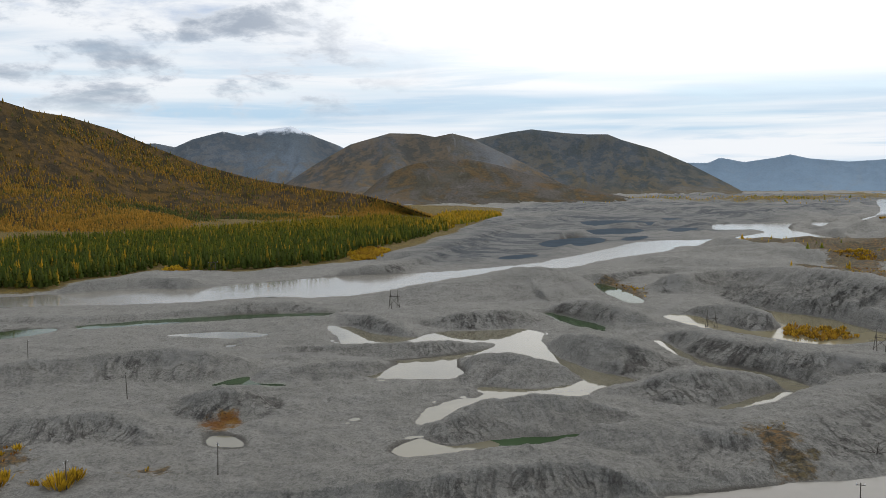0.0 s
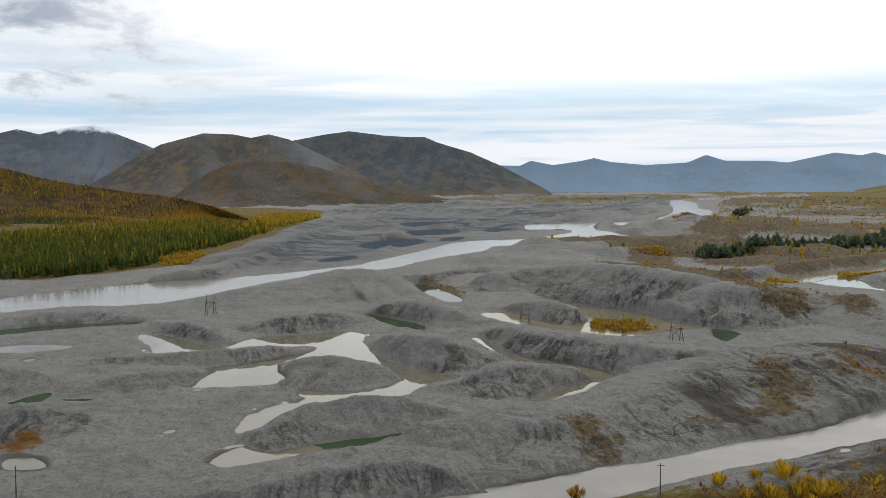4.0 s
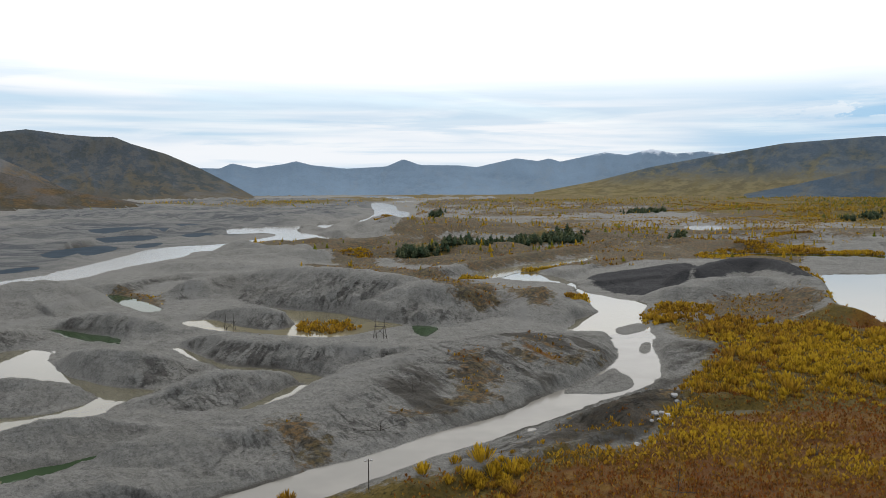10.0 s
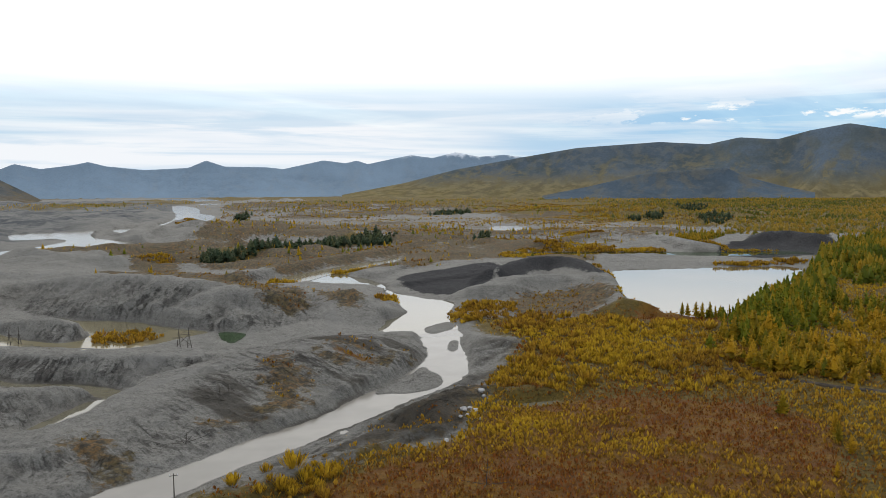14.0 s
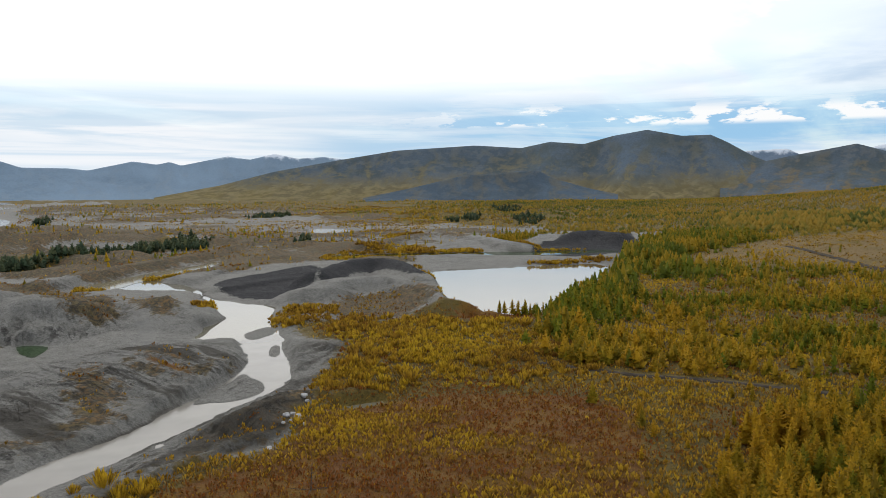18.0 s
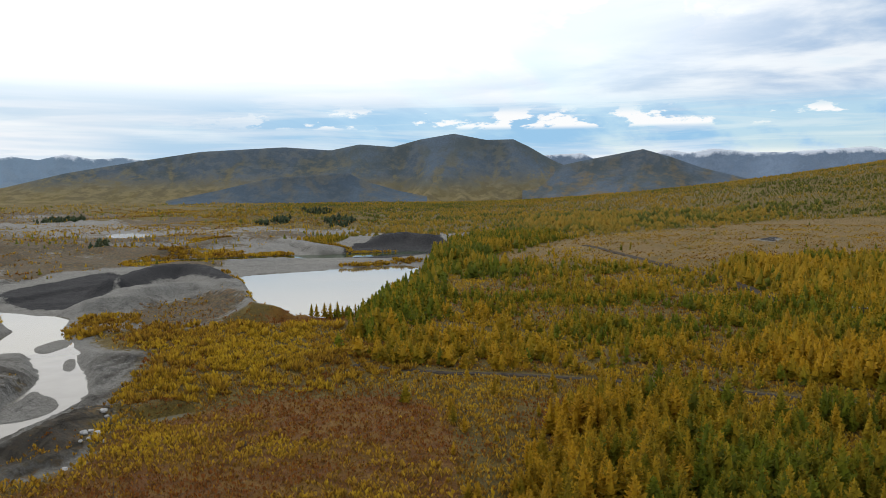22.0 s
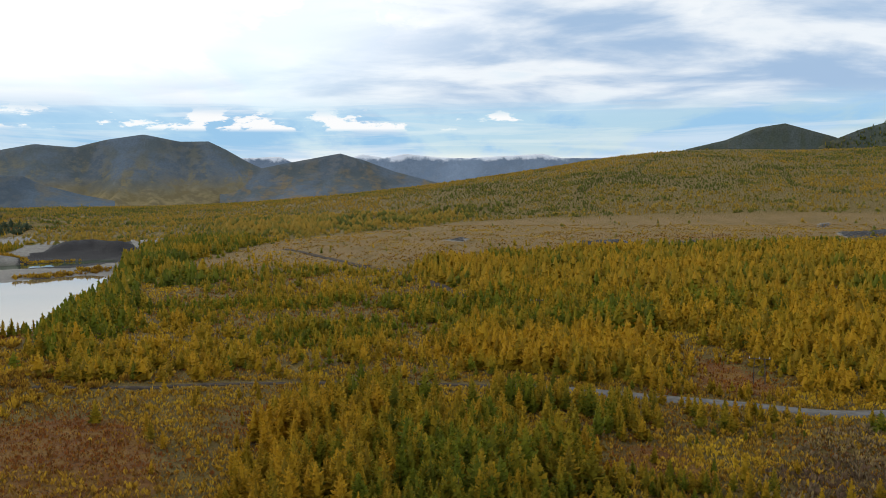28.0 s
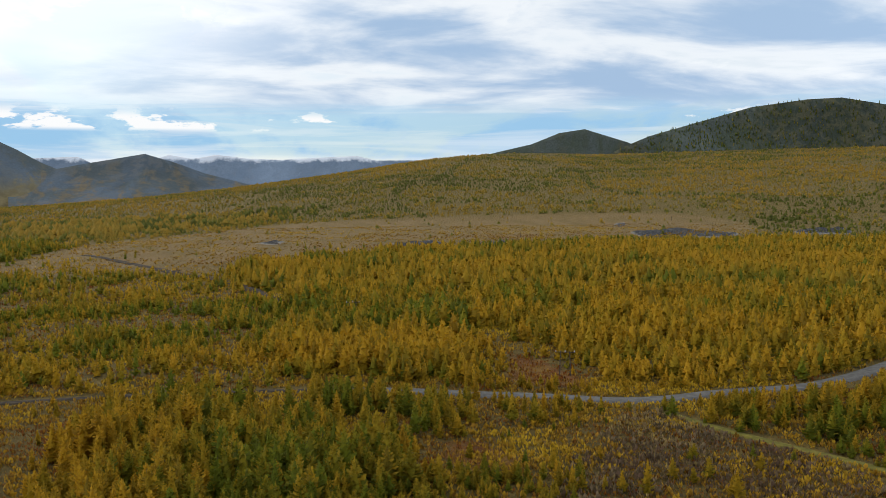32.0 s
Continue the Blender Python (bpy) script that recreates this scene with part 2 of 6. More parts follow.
    c = over(gravel, zone.outputs[2], black)
    c = over(c, zone.outputs[0], moss)
    c = over(c, zone.outputs[1], heath)
    n.link(c, s.inputs["Base Color"])
    s.inputs["Roughness"].default_value = 0.95
    s.inputs["Specular IOR Level"].default_value = 0.2
    bump(n, s, n.math("ADD", n.math("ADD", n.math("MULTIPLY", mid, 1.2), n.math("MULTIPLY", fine, 0.7)), n.math("SUBTRACT", n.math("ADD", n.math("MULTIPLY", rills, 0.6), n.math("MULTIPLY", grit, 0.35)), n.math("ADD", n.math("MULTIPLY", cut, 1.2), n.math("MULTIPLY", clods, -0.6)))), 1.0, 0.8)
    return m


def water_material(name, body, rough=0.06, gloss=0.8, ior=1.33):
    m, n, s = material(name)
    at = n.add("ShaderNodeNewGeometry").outputs["Position"]
    n.link(n.mix(n.ramp(n.noise(at, 0.05, 3), 0.35, 0.65), body, tuple(v * 0.8 for v in body)), s.inputs["Base Color"])
    s.inputs["Roughness"].default_value = rough
    s.inputs["IOR"].default_value = ior
    s.inputs["Specular IOR Level"].default_value = gloss
    bump(n, s, n.noise(at, 0.9, 3), 0.012, 0.1)
    return m


def leaf_material(name, dark, middle, bright, vary=1.0):
    m, n, s = material(name)
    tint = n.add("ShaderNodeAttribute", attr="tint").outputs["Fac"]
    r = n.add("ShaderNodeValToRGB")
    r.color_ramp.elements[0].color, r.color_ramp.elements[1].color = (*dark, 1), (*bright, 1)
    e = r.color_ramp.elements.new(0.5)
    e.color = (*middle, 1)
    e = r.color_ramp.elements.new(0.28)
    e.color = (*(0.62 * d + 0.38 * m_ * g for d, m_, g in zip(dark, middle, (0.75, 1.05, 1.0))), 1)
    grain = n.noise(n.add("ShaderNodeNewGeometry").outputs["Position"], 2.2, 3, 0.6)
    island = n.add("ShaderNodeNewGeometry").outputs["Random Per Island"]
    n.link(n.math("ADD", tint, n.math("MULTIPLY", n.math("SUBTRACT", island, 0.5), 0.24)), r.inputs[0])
    c = n.mix(n.ramp(grain, 0.4, 0.7, 0.0, 0.36), r.outputs[0], (0.03, 0.03, 0.01))
    c = n.mix(n.ramp(island, 0.55, 0.0, 0.0, 0.55 * vary), c, (0.035, 0.03, 0.01))
    c = n.mix(n.ramp(island, 0.75, 1.0, 0.0, 0.35 * vary), c, bright)
    n.link(c, s.inputs["Base Color"])
    s.inputs["Roughness"].default_value = 0.85
    s.inputs["Specular IOR Level"].default_value = 0.1
    through_leaf = n.add("ShaderNodeBsdfTranslucent")
    n.link(c, through_leaf.inputs[0])
    both = n.add("ShaderNodeMixShader")
    both.inputs[0].default_value = 0.34
    n.link(s.outputs[0], both.inputs[1])
    n.link(through_leaf.outputs[0], both.inputs[2])
    n.link(both.outputs[0], m.node_tree.nodes["Material Output"].inputs[0])
    return m


def plain_material(name, a, b, scale, rough=0.9, relief=0.3, metal=0.0):
    m, n, s = material(name)
    at = n.add("ShaderNodeTexCoord").outputs["Object"]
    grain = n.noise(at, scale, 5, 0.6)
    n.link(n.mix(n.ramp(grain, 0.35, 0.65), a, b), s.inputs["Base Color"])
    s.inputs["Roughness"].default_value = rough
    s.inputs["Metallic"].default_value = metal
    s.inputs["Specular IOR Level"].default_value = 0.5 if rough < 0.8 else 0.12
    bump(n, s, grain, relief, 0.05)
    return m


def hill_material(name, rock, wood, gold, snow=9e9, scale=1.0, crisp=1.0, apron=None):
    """Dwarf pine and larch with bare rock between, gold stands low down in the gullies and new snow on high tops."""
    m, n, s = material(name)
    at = n.add("ShaderNodeNewGeometry").outputs["Position"]
    down = n.add("ShaderNodeAttribute", attr="fall").outputs["Vector"]
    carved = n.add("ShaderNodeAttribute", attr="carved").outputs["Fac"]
    split = n.add("ShaderNodeSeparateXYZ")
    n.link(at, split.inputs[0])
    big, mid, fine = n.noise(at, 0.0035 * scale, 6, 0.6, 0.4), n.noise(at, 0.02 * scale, 6, 0.65), n.noise(at, 0.11 * scale, 4, 0.7)
    streaks = n.noise(n.scaled(down, (0.009 * scale, 0.003 * scale, 1.0)), 1.0, 7, 0.62, 1.2)
    c = n.mix(n.ramp(n.math("ADD", n.math("MULTIPLY", big, 0.6), n.math("MULTIPLY", streaks, 0.4)), 0.44, 0.56), rock, wood)
    stands = n.ramp(n.math("ADD", n.math("MULTIPLY", streaks, 0.65), n.math("MULTIPLY", mid, 0.45)), 0.53, 0.66, 0.0, 0.65)
    c = n.mix(n.math("MULTIPLY", stands, n.ramp(split.outputs[2], 230, 70, 0.12, 1.0)), c, gold)
    c = n.mix(n.ramp(fine, 0.42, 0.62, 0.0, 0.5 * crisp), c, tuple(v * 0.55 for v in wood))
    c = n.mix(n.ramp(n.noise(n.scaled(down, (0.02 * scale, 0.006 * scale, 1.0)), 1.0, 6, 0.7, 1.2), 0.58, 0.68, 0.0, 0.4 * crisp), c, tuple(v * 1.5 for v in rock))
    # relief shading put into colour: paler spur rock, darker ravine growth
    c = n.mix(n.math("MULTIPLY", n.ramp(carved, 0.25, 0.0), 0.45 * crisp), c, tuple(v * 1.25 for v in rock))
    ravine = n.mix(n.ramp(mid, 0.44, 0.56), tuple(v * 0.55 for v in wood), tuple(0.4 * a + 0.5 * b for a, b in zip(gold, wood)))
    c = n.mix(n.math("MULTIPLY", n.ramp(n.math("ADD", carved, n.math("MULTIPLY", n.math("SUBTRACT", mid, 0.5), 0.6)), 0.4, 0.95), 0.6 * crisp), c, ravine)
    if apron:
        low = n.math("ADD", split.outputs[2], n.math("MULTIPLY", n.math("SUBTRACT", n.math("ADD", n.math("MULTIPLY", big, 0.5), n.math("MULTIPLY", streaks, 0.5)), 0.5), 240.0))
        c = n.mix(n.ramp(low, apron + 15, apron - 75, 0.0, 0.8), c, n.mix(n.ramp(mid, 0.4, 0.6), gold, tuple(v * 0.6 for v in gold)))
    if snow < 9e8:
        line = n.math("ADD", split.outputs[2], n.math("MULTIPLY", n.math("SUBTRACT", n.math("MULTIPLY", n.math("ADD", mid, streaks), 0.5), 0.5), 130.0))
        c = n.mix(n.ramp(line, snow, snow + 24, 0.0, 0.9), c, (0.66, 0.7, 0.76))
    n.link(c, s.inputs["Base Color"])
    s.inputs["Roughness"].default_value = 1.0
    s.inputs["Specular IOR Level"].default_value = 0.0
    bump(n, s, n.math("ADD", mid, n.math("MULTIPLY", fine, 0.3)), 0.5 * crisp, 12.0)
    return m



GROUND = ground_material()
RIVER = water_material("silty_river", (0.2, 0.184, 0.158), 0.15, 0.35)
CLEAR = water_material("still_pond", (0.15, 0.135, 0.092), 0.03, 0.5)
# muddy water, with the banks' tan reflection partly painted into its colour
TAN = water_material("muddy_pond", (0.19, 0.165, 0.1), 0.08, 0.15)
# flats: their deep blue reflection is painted as body colour, real gloss nearly off
DARK = water_material("dark_flats", (0.045, 0.062, 0.08), 0.4, 0.05, 1.04)
# green water whose body colour also holds the dark bank's reflection
GREEN = water_material("green_pond", (0.035, 0.06, 0.026), 0.04, 0.3, 1.16)
LARCH = leaf_material("larch_needles", (0.135, 0.16, 0.011), (0.3, 0.215, 0.013), (0.48, 0.275, 0.015), 0.75)
MID_LARCH = leaf_material("mid_larch_needles", (0.105, 0.13, 0.011), (0.28, 0.2, 0.014), (0.45, 0.262, 0.016), 0.45)
FAR_LARCH = leaf_material("far_larch_needles", (0.1, 0.11, 0.02), (0.29, 0.2, 0.03), (0.38, 0.23, 0.03), 0.15)
GREEN_LARCH = leaf_material("green_larch_needles", (0.062, 0.088, 0.012), (0.22, 0.17, 0.013), (0.44, 0.26, 0.015), 0.7)
MEADOW = leaf_material("dry_meadow_shrub", (0.17, 0.105, 0.068), (0.27, 0.185, 0.105), (0.42, 0.3, 0.06))
RUST = leaf_material("rusty_larch_needles", (0.06, 0.085, 0.025), (0.25, 0.15, 0.025), (0.42, 0.215, 0.028), 0.4)
SHRUB = leaf_material("autumn_shrub", (0.23, 0.075, 0.018), (0.36, 0.195, 0.024), (0.54, 0.35, 0.024))
CONIFER = leaf_material("dark_conifer", (0.05, 0.075, 0.045), (0.09, 0.115, 0.06), (0.16, 0.155, 0.06))
BARK = plain_material("larch_bark", (0.06, 0.045, 0.035), (0.12, 0.09, 0.07), 6)
POLE = plain_material("weathered_pole", (0.05, 0.043, 0.037), (0.1, 0.088, 0.075), 5)
STEEL = plain_material("insulator_steel", (0.5, 0.51, 0.52), (0.62, 0.63, 0.64), 9, 0.5)
ROAD = plain_material("gravel_road", (0.08, 0.077, 0.071), (0.118, 0.114, 0.106), 0.6, 0.95)
PEAT = plain_material("churned_peat", (0.028, 0.022, 0.016), (0.06, 0.047, 0.033), 0.4, 1.0)
MOSSY = plain_material("mossy_track", (0.09, 0.085, 0.018), (0.15, 0.125, 0.025), 0.5, 1.0)
STONE = plain_material("pale_stone", (0.3, 0.29, 0.28), (0.45, 0.44, 0.42), 1.2)


# ---- noise and shapes in numpy ----
def lattice(ix, iy, seed):
    h = (ix.astype(np.int64) * 374761393 + iy.astype(np.int64) * 668265263 + seed * 144665) & 0xFFFFFFFF
    h = ((h ^ (h >> 13)) * 1274126177) & 0xFFFFFFFF
    return ((h ^ (h >> 16)) & 0xFFFF) / 65535.0


def value(x, y, seed):
    ix, iy = np.floor(x), np.floor(y)
    fx, fy = x - ix, y - iy
    fx, fy = fx * fx * (3 - 2 * fx), fy * fy * (3 - 2 * fy)
    a, b = lattice(ix, iy, seed), lattice(ix + 1, iy, seed)
    c, d = lattice(ix, iy + 1, seed), lattice(ix + 1, iy + 1, seed)
    return (a + (b - a) * fx) * (1 - fy) + (c + (d - c) * fx) * fy - 0.5


def fbm(x, y, size, octaves=4, seed=1, gain=0.5):
    total, amp = 0.0, 1.0
    for k in range(octaves):
        total = total + amp * value(x / size + 17.3 * k, y / size - 9.1 * k, seed + k)
        size, amp = size * 0.5, amp * gain
    return total


def smooth(x, a, b):
    t = np.clip((x - a) / (b - a), 0, 1)
    return t * t * (3 - 2 * t)


def rounded(points, closed=True, times=2):
    """Chaikin's corner cutting."""
    p = np.array(points, float)
    for _ in range(times):
        q = np.roll(p, -1, 0) if closed else p[1:]
        r = p if closed else p[:-1]
        cut = np.stack([0.75 * r + 0.25 * q, 0.25 * r + 0.75 * q], 1).reshape(-1, p.shape[1])
        p = cut if closed else np.concatenate([p[:1], cut, p[-1:]])
    return p


def line_distance(X, Y, p, closed=False):
    """Distance to a polyline, and how far along it the nearest place lies."""
    best, along, run = np.full(X.shape, 1e9), np.zeros(X.shape), 0.0
    n = len(p)
    for i in range(n if closed else n - 1):
        a, b = p[i], p[(i + 1) % n]
        d = b - a
        length = math.hypot(*d) + 1e-9
        t = np.clip(((X - a[0]) * d[0] + (Y - a[1]) * d[1]) / length ** 2, 0, 1)
        e = (X - a[0] - t * d[0]) ** 2 + (Y - a[1] - t * d[1]) ** 2
        near = e < best
        best = np.where(near, e, best)
        along = np.where(near, run + t * length, along)
        run += length
    return np.sqrt(best), along


def inside(X, Y, p):
    odd = np.zeros(X.shape, bool)
    n = len(p)
    for i in range(n):
        a, b = p[i], p[(i + 1) % n]
        if a[1] == b[1]:
            continue
        odd ^= ((a[1] > Y) != (b[1] > Y)) & (X < (b[0] - a[0]) * (Y - a[1]) / (b[1] - a[1]) + a[0])
    return odd


def polygon_distance(X, Y, p, reach):
    """Signed distance to a closed outline, negative inside; a plain 'reach' beyond its neighbourhood."""
    out = np.full(X.shape, float(reach))
    near = (X > p[:, 0].min() - reach) & (X < p[:, 0].max() + reach) & (Y > p[:, 1].min() - reach) & (Y < p[:, 1].max() + reach)
    x, y = X[near], Y[near]
    if x.size:
        d = line_distance(x, y, p, True)[0]
        out[near] = np.minimum(np.where(inside(x, y, p), -d, d), reach)
    return out


# ---- the plan: water ----
PONDS = []


def pond(points, stuff, label, name="pond"):
    PONDS.append((rounded(points, True, 1 if len(points) > 8 else 2), stuff, label, name))


pond([(-288.1, 368.2), (-265.7, 409.0), (-219.7, 424.6), (-195.0, 438.4), (-165.6, 452.9), (-125.1, 457.7), (-92.0, 490.0), (-55.9, 514.4), (-1.8, 530.0), (42.4, 562.4), (78.8, 600.2), (105.4, 629.9), (80.9, 548.1), (63.5, 553.2), (29.2, 524.3), (4.8, 497.8), (-14.0, 468.3), (-30.5, 439.7), (-45.9, 420.7), (-61.7, 415.3), (-82.3, 422.8), (-97.3, 415.4), (-122.5, 399.1), (-170.4, 394.3), (-201.4, 388.8), (-242.1, 372.2), (-254.5, 324.7)], RIVER, "broad grey silty river between gravel banks", "river_water")
pond([(67.5, 592.2), (104.7, 649.3), (150, 731), (166, 765), (200, 801), (243, 800), (274, 828), (313, 868), (347, 920), (351, 974), (326, 963), (301, 939), (315, 1015), (335, 1083), (369, 1113), (425, 1091), (476, 1113), (524, 1143), (489, 1063), (443, 1004), (444, 1058), (410, 1028), (375, 928), (379, 871), (377, 823), (357, 771), (300, 771), (273, 789), (240, 757), (217, 731), (197, 729), (180, 684), (155.1, 656.2), (112.9, 608.6), (82.0, 551.1), (66.5, 557.0)], RIVER, "broad grey silty river between gravel banks", "river_water")
pond([(509, 1110), (504, 1052), (578, 1200), (655, 1313), (741, 1458), (874, 1729), (1127, 2254), (1250, 2464), (1111, 2080), (980, 1819), (870, 1623), (840, 1503), (705, 1273), (623, 1139), (685, 1288), (720, 1398), (586, 1168), (510, 1047), (481, 1030)], RIVER, "far bend of the silty river", "river_water")
pond([(1925, 3893), (1869, 3647), (1634, 3179), (1603, 3221)], RIVER, "far reach of the silty river", "river_water")
pond([(1889, 3617), (1883, 3336), (1597, 2820), (1589, 3023)], RIVER, "far reach of the silty river", "river_water")
pond([(1436, 2673), (1426, 2535), (1253, 2227), (1260, 2332)], RIVER, "far reach of the silty river", "river_water")
pond([(282.9, 441.0), (314.6, 453.7), (367.6, 475.9), (404.2, 484.1), (443.8, 505.3), (414.3, 477.6), (363.2, 440.5), (320.4, 437.5), (286.3, 412.9), (269.2, 416.5)], TAN, "brown backwater with shrubs along it", "stream_water")
pond([(-45.7, 333.1), (-40.2, 327.6), (-36.3, 331.3), (-28.5, 317), (-17.5, 307.1), (-9.3, 303.4), (-3.4, 318.3), (17.7, 318.6), (26.6, 324.5), (37.8, 314), (34.1, 300.4), (34.2, 287.7), (37.3, 263.4), (47.2, 242.7), (54.2, 238.1), (51.8, 234.1), (39.2, 224.1), (35.4, 219.4), (20.7, 217.5), (11.9, 214.9), (-4.2, 192.9), (-6.9, 194.8), (-3.8, 212), (10.7, 220.2), (8, 226.4), (10, 230.2), (23.6, 224.6), (34.7, 232), (38.5, 238.7), (35.7, 252.1), (25.6, 269.1), (17.1, 275.8), (7.9, 273.4), (2.9, 264.7), (7.7, 241.1), (-4.2, 238), (-24.2, 241.5), (-19.1, 247.2), (-14.5, 259.5), (-16.1, 266.3), (-4.7, 268.5), (9.9, 277.9), (15.4, 284.5), (16.9, 291.5), (13.5, 296.9), (-5.1, 295.6), (-28.2, 291.3), (-35, 291.6), (-39.4, 306.9)], CLEAR, "branching shallow pond among gravel mounds")
pond([(-11.9, 175.5), (-8.7, 178.9), (-5.2, 184.2), (-3.1, 180), (0.5, 176.8), (5, 178.2), (7.5, 180.1), (9.7, 177.3), (5.5, 174.3), (-0.9, 171.5), (-9, 169.2)], CLEAR, "pale end of a narrow pond")
pond([(4.8, 177), (7.5, 180.5), (13.7, 183.2), (23.7, 184.2), (32.8, 187.4), (38.5, 189.5), (32.4, 184.9), (25.7, 181.3), (18.1, 177.5), (9.7, 175.8), (5.4, 174.3)], GREEN, "dark green narrow pond under a gravel bank")
pond([(61.4, 200.1), (70.3, 210.3), (79.9, 217.4), (87.5, 222), (93.8, 218.8), (86, 211), (75.6, 201.7), (67.8, 198.5), (63.6, 198.6)], CLEAR, "pale pond below a steep gravel bank")
pond([(72.2, 297.6), (75.9, 297.5), (77.4, 276.2), (80.3, 256), (85.2, 250.3), (90.4, 244.1), (95.3, 238.1), (98, 226), (100.8, 222.8), (94.9, 218.7), (90.3, 222.5), (89.5, 228.9), (87.8, 239.1), (82.1, 245.8), (76.9, 252.9), (73.9, 269.9), (72.1, 287.1)], CLEAR, "narrow olive pond between gravel mounds")
pond([(42.3, 364), (49.8, 352.6), (56.9, 339.1), (62.6, 320.3), (55.3, 316.9), (49.7, 328.6), (42.6, 347)], GREEN, "green pond in the gravel")
pond([(79.7, 464.6), (86.4, 461.6), (91.8, 429.8), (93.7, 392.5), (83.3, 387.5), (80.3, 411.1), (79.2, 435.1)], GREEN, "green pool between mounds")
pond([(90, 353.3), (103, 351.8), (105.7, 336.6), (109.9, 314), (118.7, 312.5), (129.4, 324.4), (132.9, 379.3), (138.6, 357.7), (152.2, 344.7), (156.2, 313.8), (164.3, 295.1), (150.1, 291.9), (135.6, 286.6), (121.6, 285.7), (108.2, 309.1), (94.3, 322.1), (88.7, 338.9)], TAN, "muddy tan pond round a willow thicket")
pond([(163.4, 297.2), (173, 283.1), (160.1, 272.7), (153.6, 266.8)], GREEN, "small dark green pool")
pond([(-103.7, 313.2), (-91.8, 318.7), (-81.8, 320.7), (-66.3, 317.5), (-62.6, 313.8), (-70.3, 307.1), (-81.7, 304.3), (-93.3, 309.3)], CLEAR, "thin pale pool on the gravel")
pond([(-75.6, 292.2), (-71.8, 296.2), (-70.9, 291), (-73.5, 289.1)], CLEAR, "small puddle on the gravel")
pond([(-23.4, 198.1), (-20, 201), (-20.4, 197.1)], CLEAR, "small puddle on the gravel")
pond([(-146.7, 336.5), (-113.3, 353.3), (-80.6, 363.9), (-44.5, 366.9), (-44.2, 360.5), (-78.3, 353.1), (-109.2, 340.2), (-128.4, 331.7), (-140.1, 328.3)], GREEN, "long dark ditch of water under a cut bank")
pond([(-178.3, 318.9), (-168.6, 324.6), (-160.7, 330.6), (-149.6, 332.7), (-146.1, 326.1), (-153.5, 315.4), (-159.9, 307.6), (-169.3, 302.5)], GREEN, "green pool under a cut bank")
pond([(-64.6, 233.3), (-62.8, 238.6), (-58.4, 243.4), (-55.6, 246.2), (-55.3, 237.7), (-42.8, 234.6), (-44.2, 232), (-57.1, 234.4)], GREEN, "small green pool between mounds")
pond([(-52.9, 186.3), (-47.5, 188.7), (-41.3, 181), (-42.2, 176.7), (-47.8, 178), (-50.9, 180.8)], CLEAR, "small pond with a rusty edge")
pond([(34.2, 146.9), (47.6, 149.9), (60.1, 153), (77.8, 156.6), (89, 160), (98.1, 162.1), (114.3, 164.9), (129.2, 171.9), (142, 177.1), (159.2, 184.1), (176.5, 194), (188.4, 203.5), (202.7, 220.1), (208.9, 231), (221.7, 233.2), (233.1, 232.6), (198.7, 196.4), (183.9, 179.5), (177.6, 173.4), (170.1, 169.9), (158, 165.8), (144.2, 162.7), (134.2, 159), (126.3, 157.4), (110.1, 152.4), (96.4, 149.2), (80.3, 144.3), (66, 139.9), (53.8, 137.1)], RIVER, "silty stream winding past a sandbar", "stream_water")
pond([(210.3, 231.5), (205.6, 238.9), (203.4, 247.8), (219.5, 262.1), (225.6, 268.1), (239.7, 273.9), (248.6, 279.6), (257.9, 299.1), (277.3, 325.7), (300.8, 359.6), (304.8, 381.3), (294.6, 393.1), (288, 409.7), (301.6, 426.8), (321.5, 434.8), (326.2, 413.4), (315.2, 378.8), (288.5, 336.8), (285.8, 312), (287.1, 289.9), (279.8, 281.8), (260.4, 266.5), (249.8, 252.5), (233.6, 232.3), (218.1, 215.7), (211, 219.3)], CLEAR, "bright stream widening into a pool", "stream_water")
pond([(20.8, 142.7), (38.6, 147.4), (48.6, 141.8), (41.3, 139.6), (26.0, 133.5)], RIVER, "silty stream", "stream_water")
pond([(448.9, 319.4), (475.0, 313.3), (498.8, 294.5), (541.0, 274.6), (566.6, 244.1), (499.8, 217.3), (454.9, 199.3), (376.7, 179.4), (339.7, 172.8), (316.9, 182.2), (307.6, 192.7), (310.0, 206.4), (343.7, 231.7), (393.6, 272.1), (414.9, 294.3)], CLEAR, "large bright rectangular pond beside the larches")
# pale river colour stands in for the sky's reflection on this pond
pond([(819, 771), (867, 781), (864, 728), (803, 682), (767, 699)], RIVER, "far bright pond")
pond([(520, 470), (559, 439), (597, 393), (638, 345), (686, 305), (674, 273), (616.4, 312.7), (568.8, 374.9), (513.0, 423.1), (498.4, 445.2)], GREEN, "dark backwater channel")
pond([(158.8, 141.4), (164.8, 142.0), (174.6, 135.4), (167.4, 135.1), (159.7, 137.7)], CLEAR, "shallow puddle in the red heath")
pond([(184.9, 1200.2), (256.4, 1242.3), (298.9, 1099.4), (241.4, 1037.9), (179.7, 1074.9)], DARK, "dark shallow flats across the river", "river_flats")
pond([(78.8, 774.7), (126.6, 857.6), (163.3, 844.2), (137.3, 761), (91.2, 713.2)], DARK, "dark shallow flats across the river", "river_flats")
pond([(133.3, 945.4), (199.4, 1031.1), (236.3, 988), (198.8, 905.2), (149.2, 892)], DARK, "dark shallow flats across the river", "river_flats")
pond([(35.2, 631.6), (63.2, 664.4), (76.5, 647.5), (45.8, 607.5)], DARK, "dark shallow flats across the river", "river_flats")
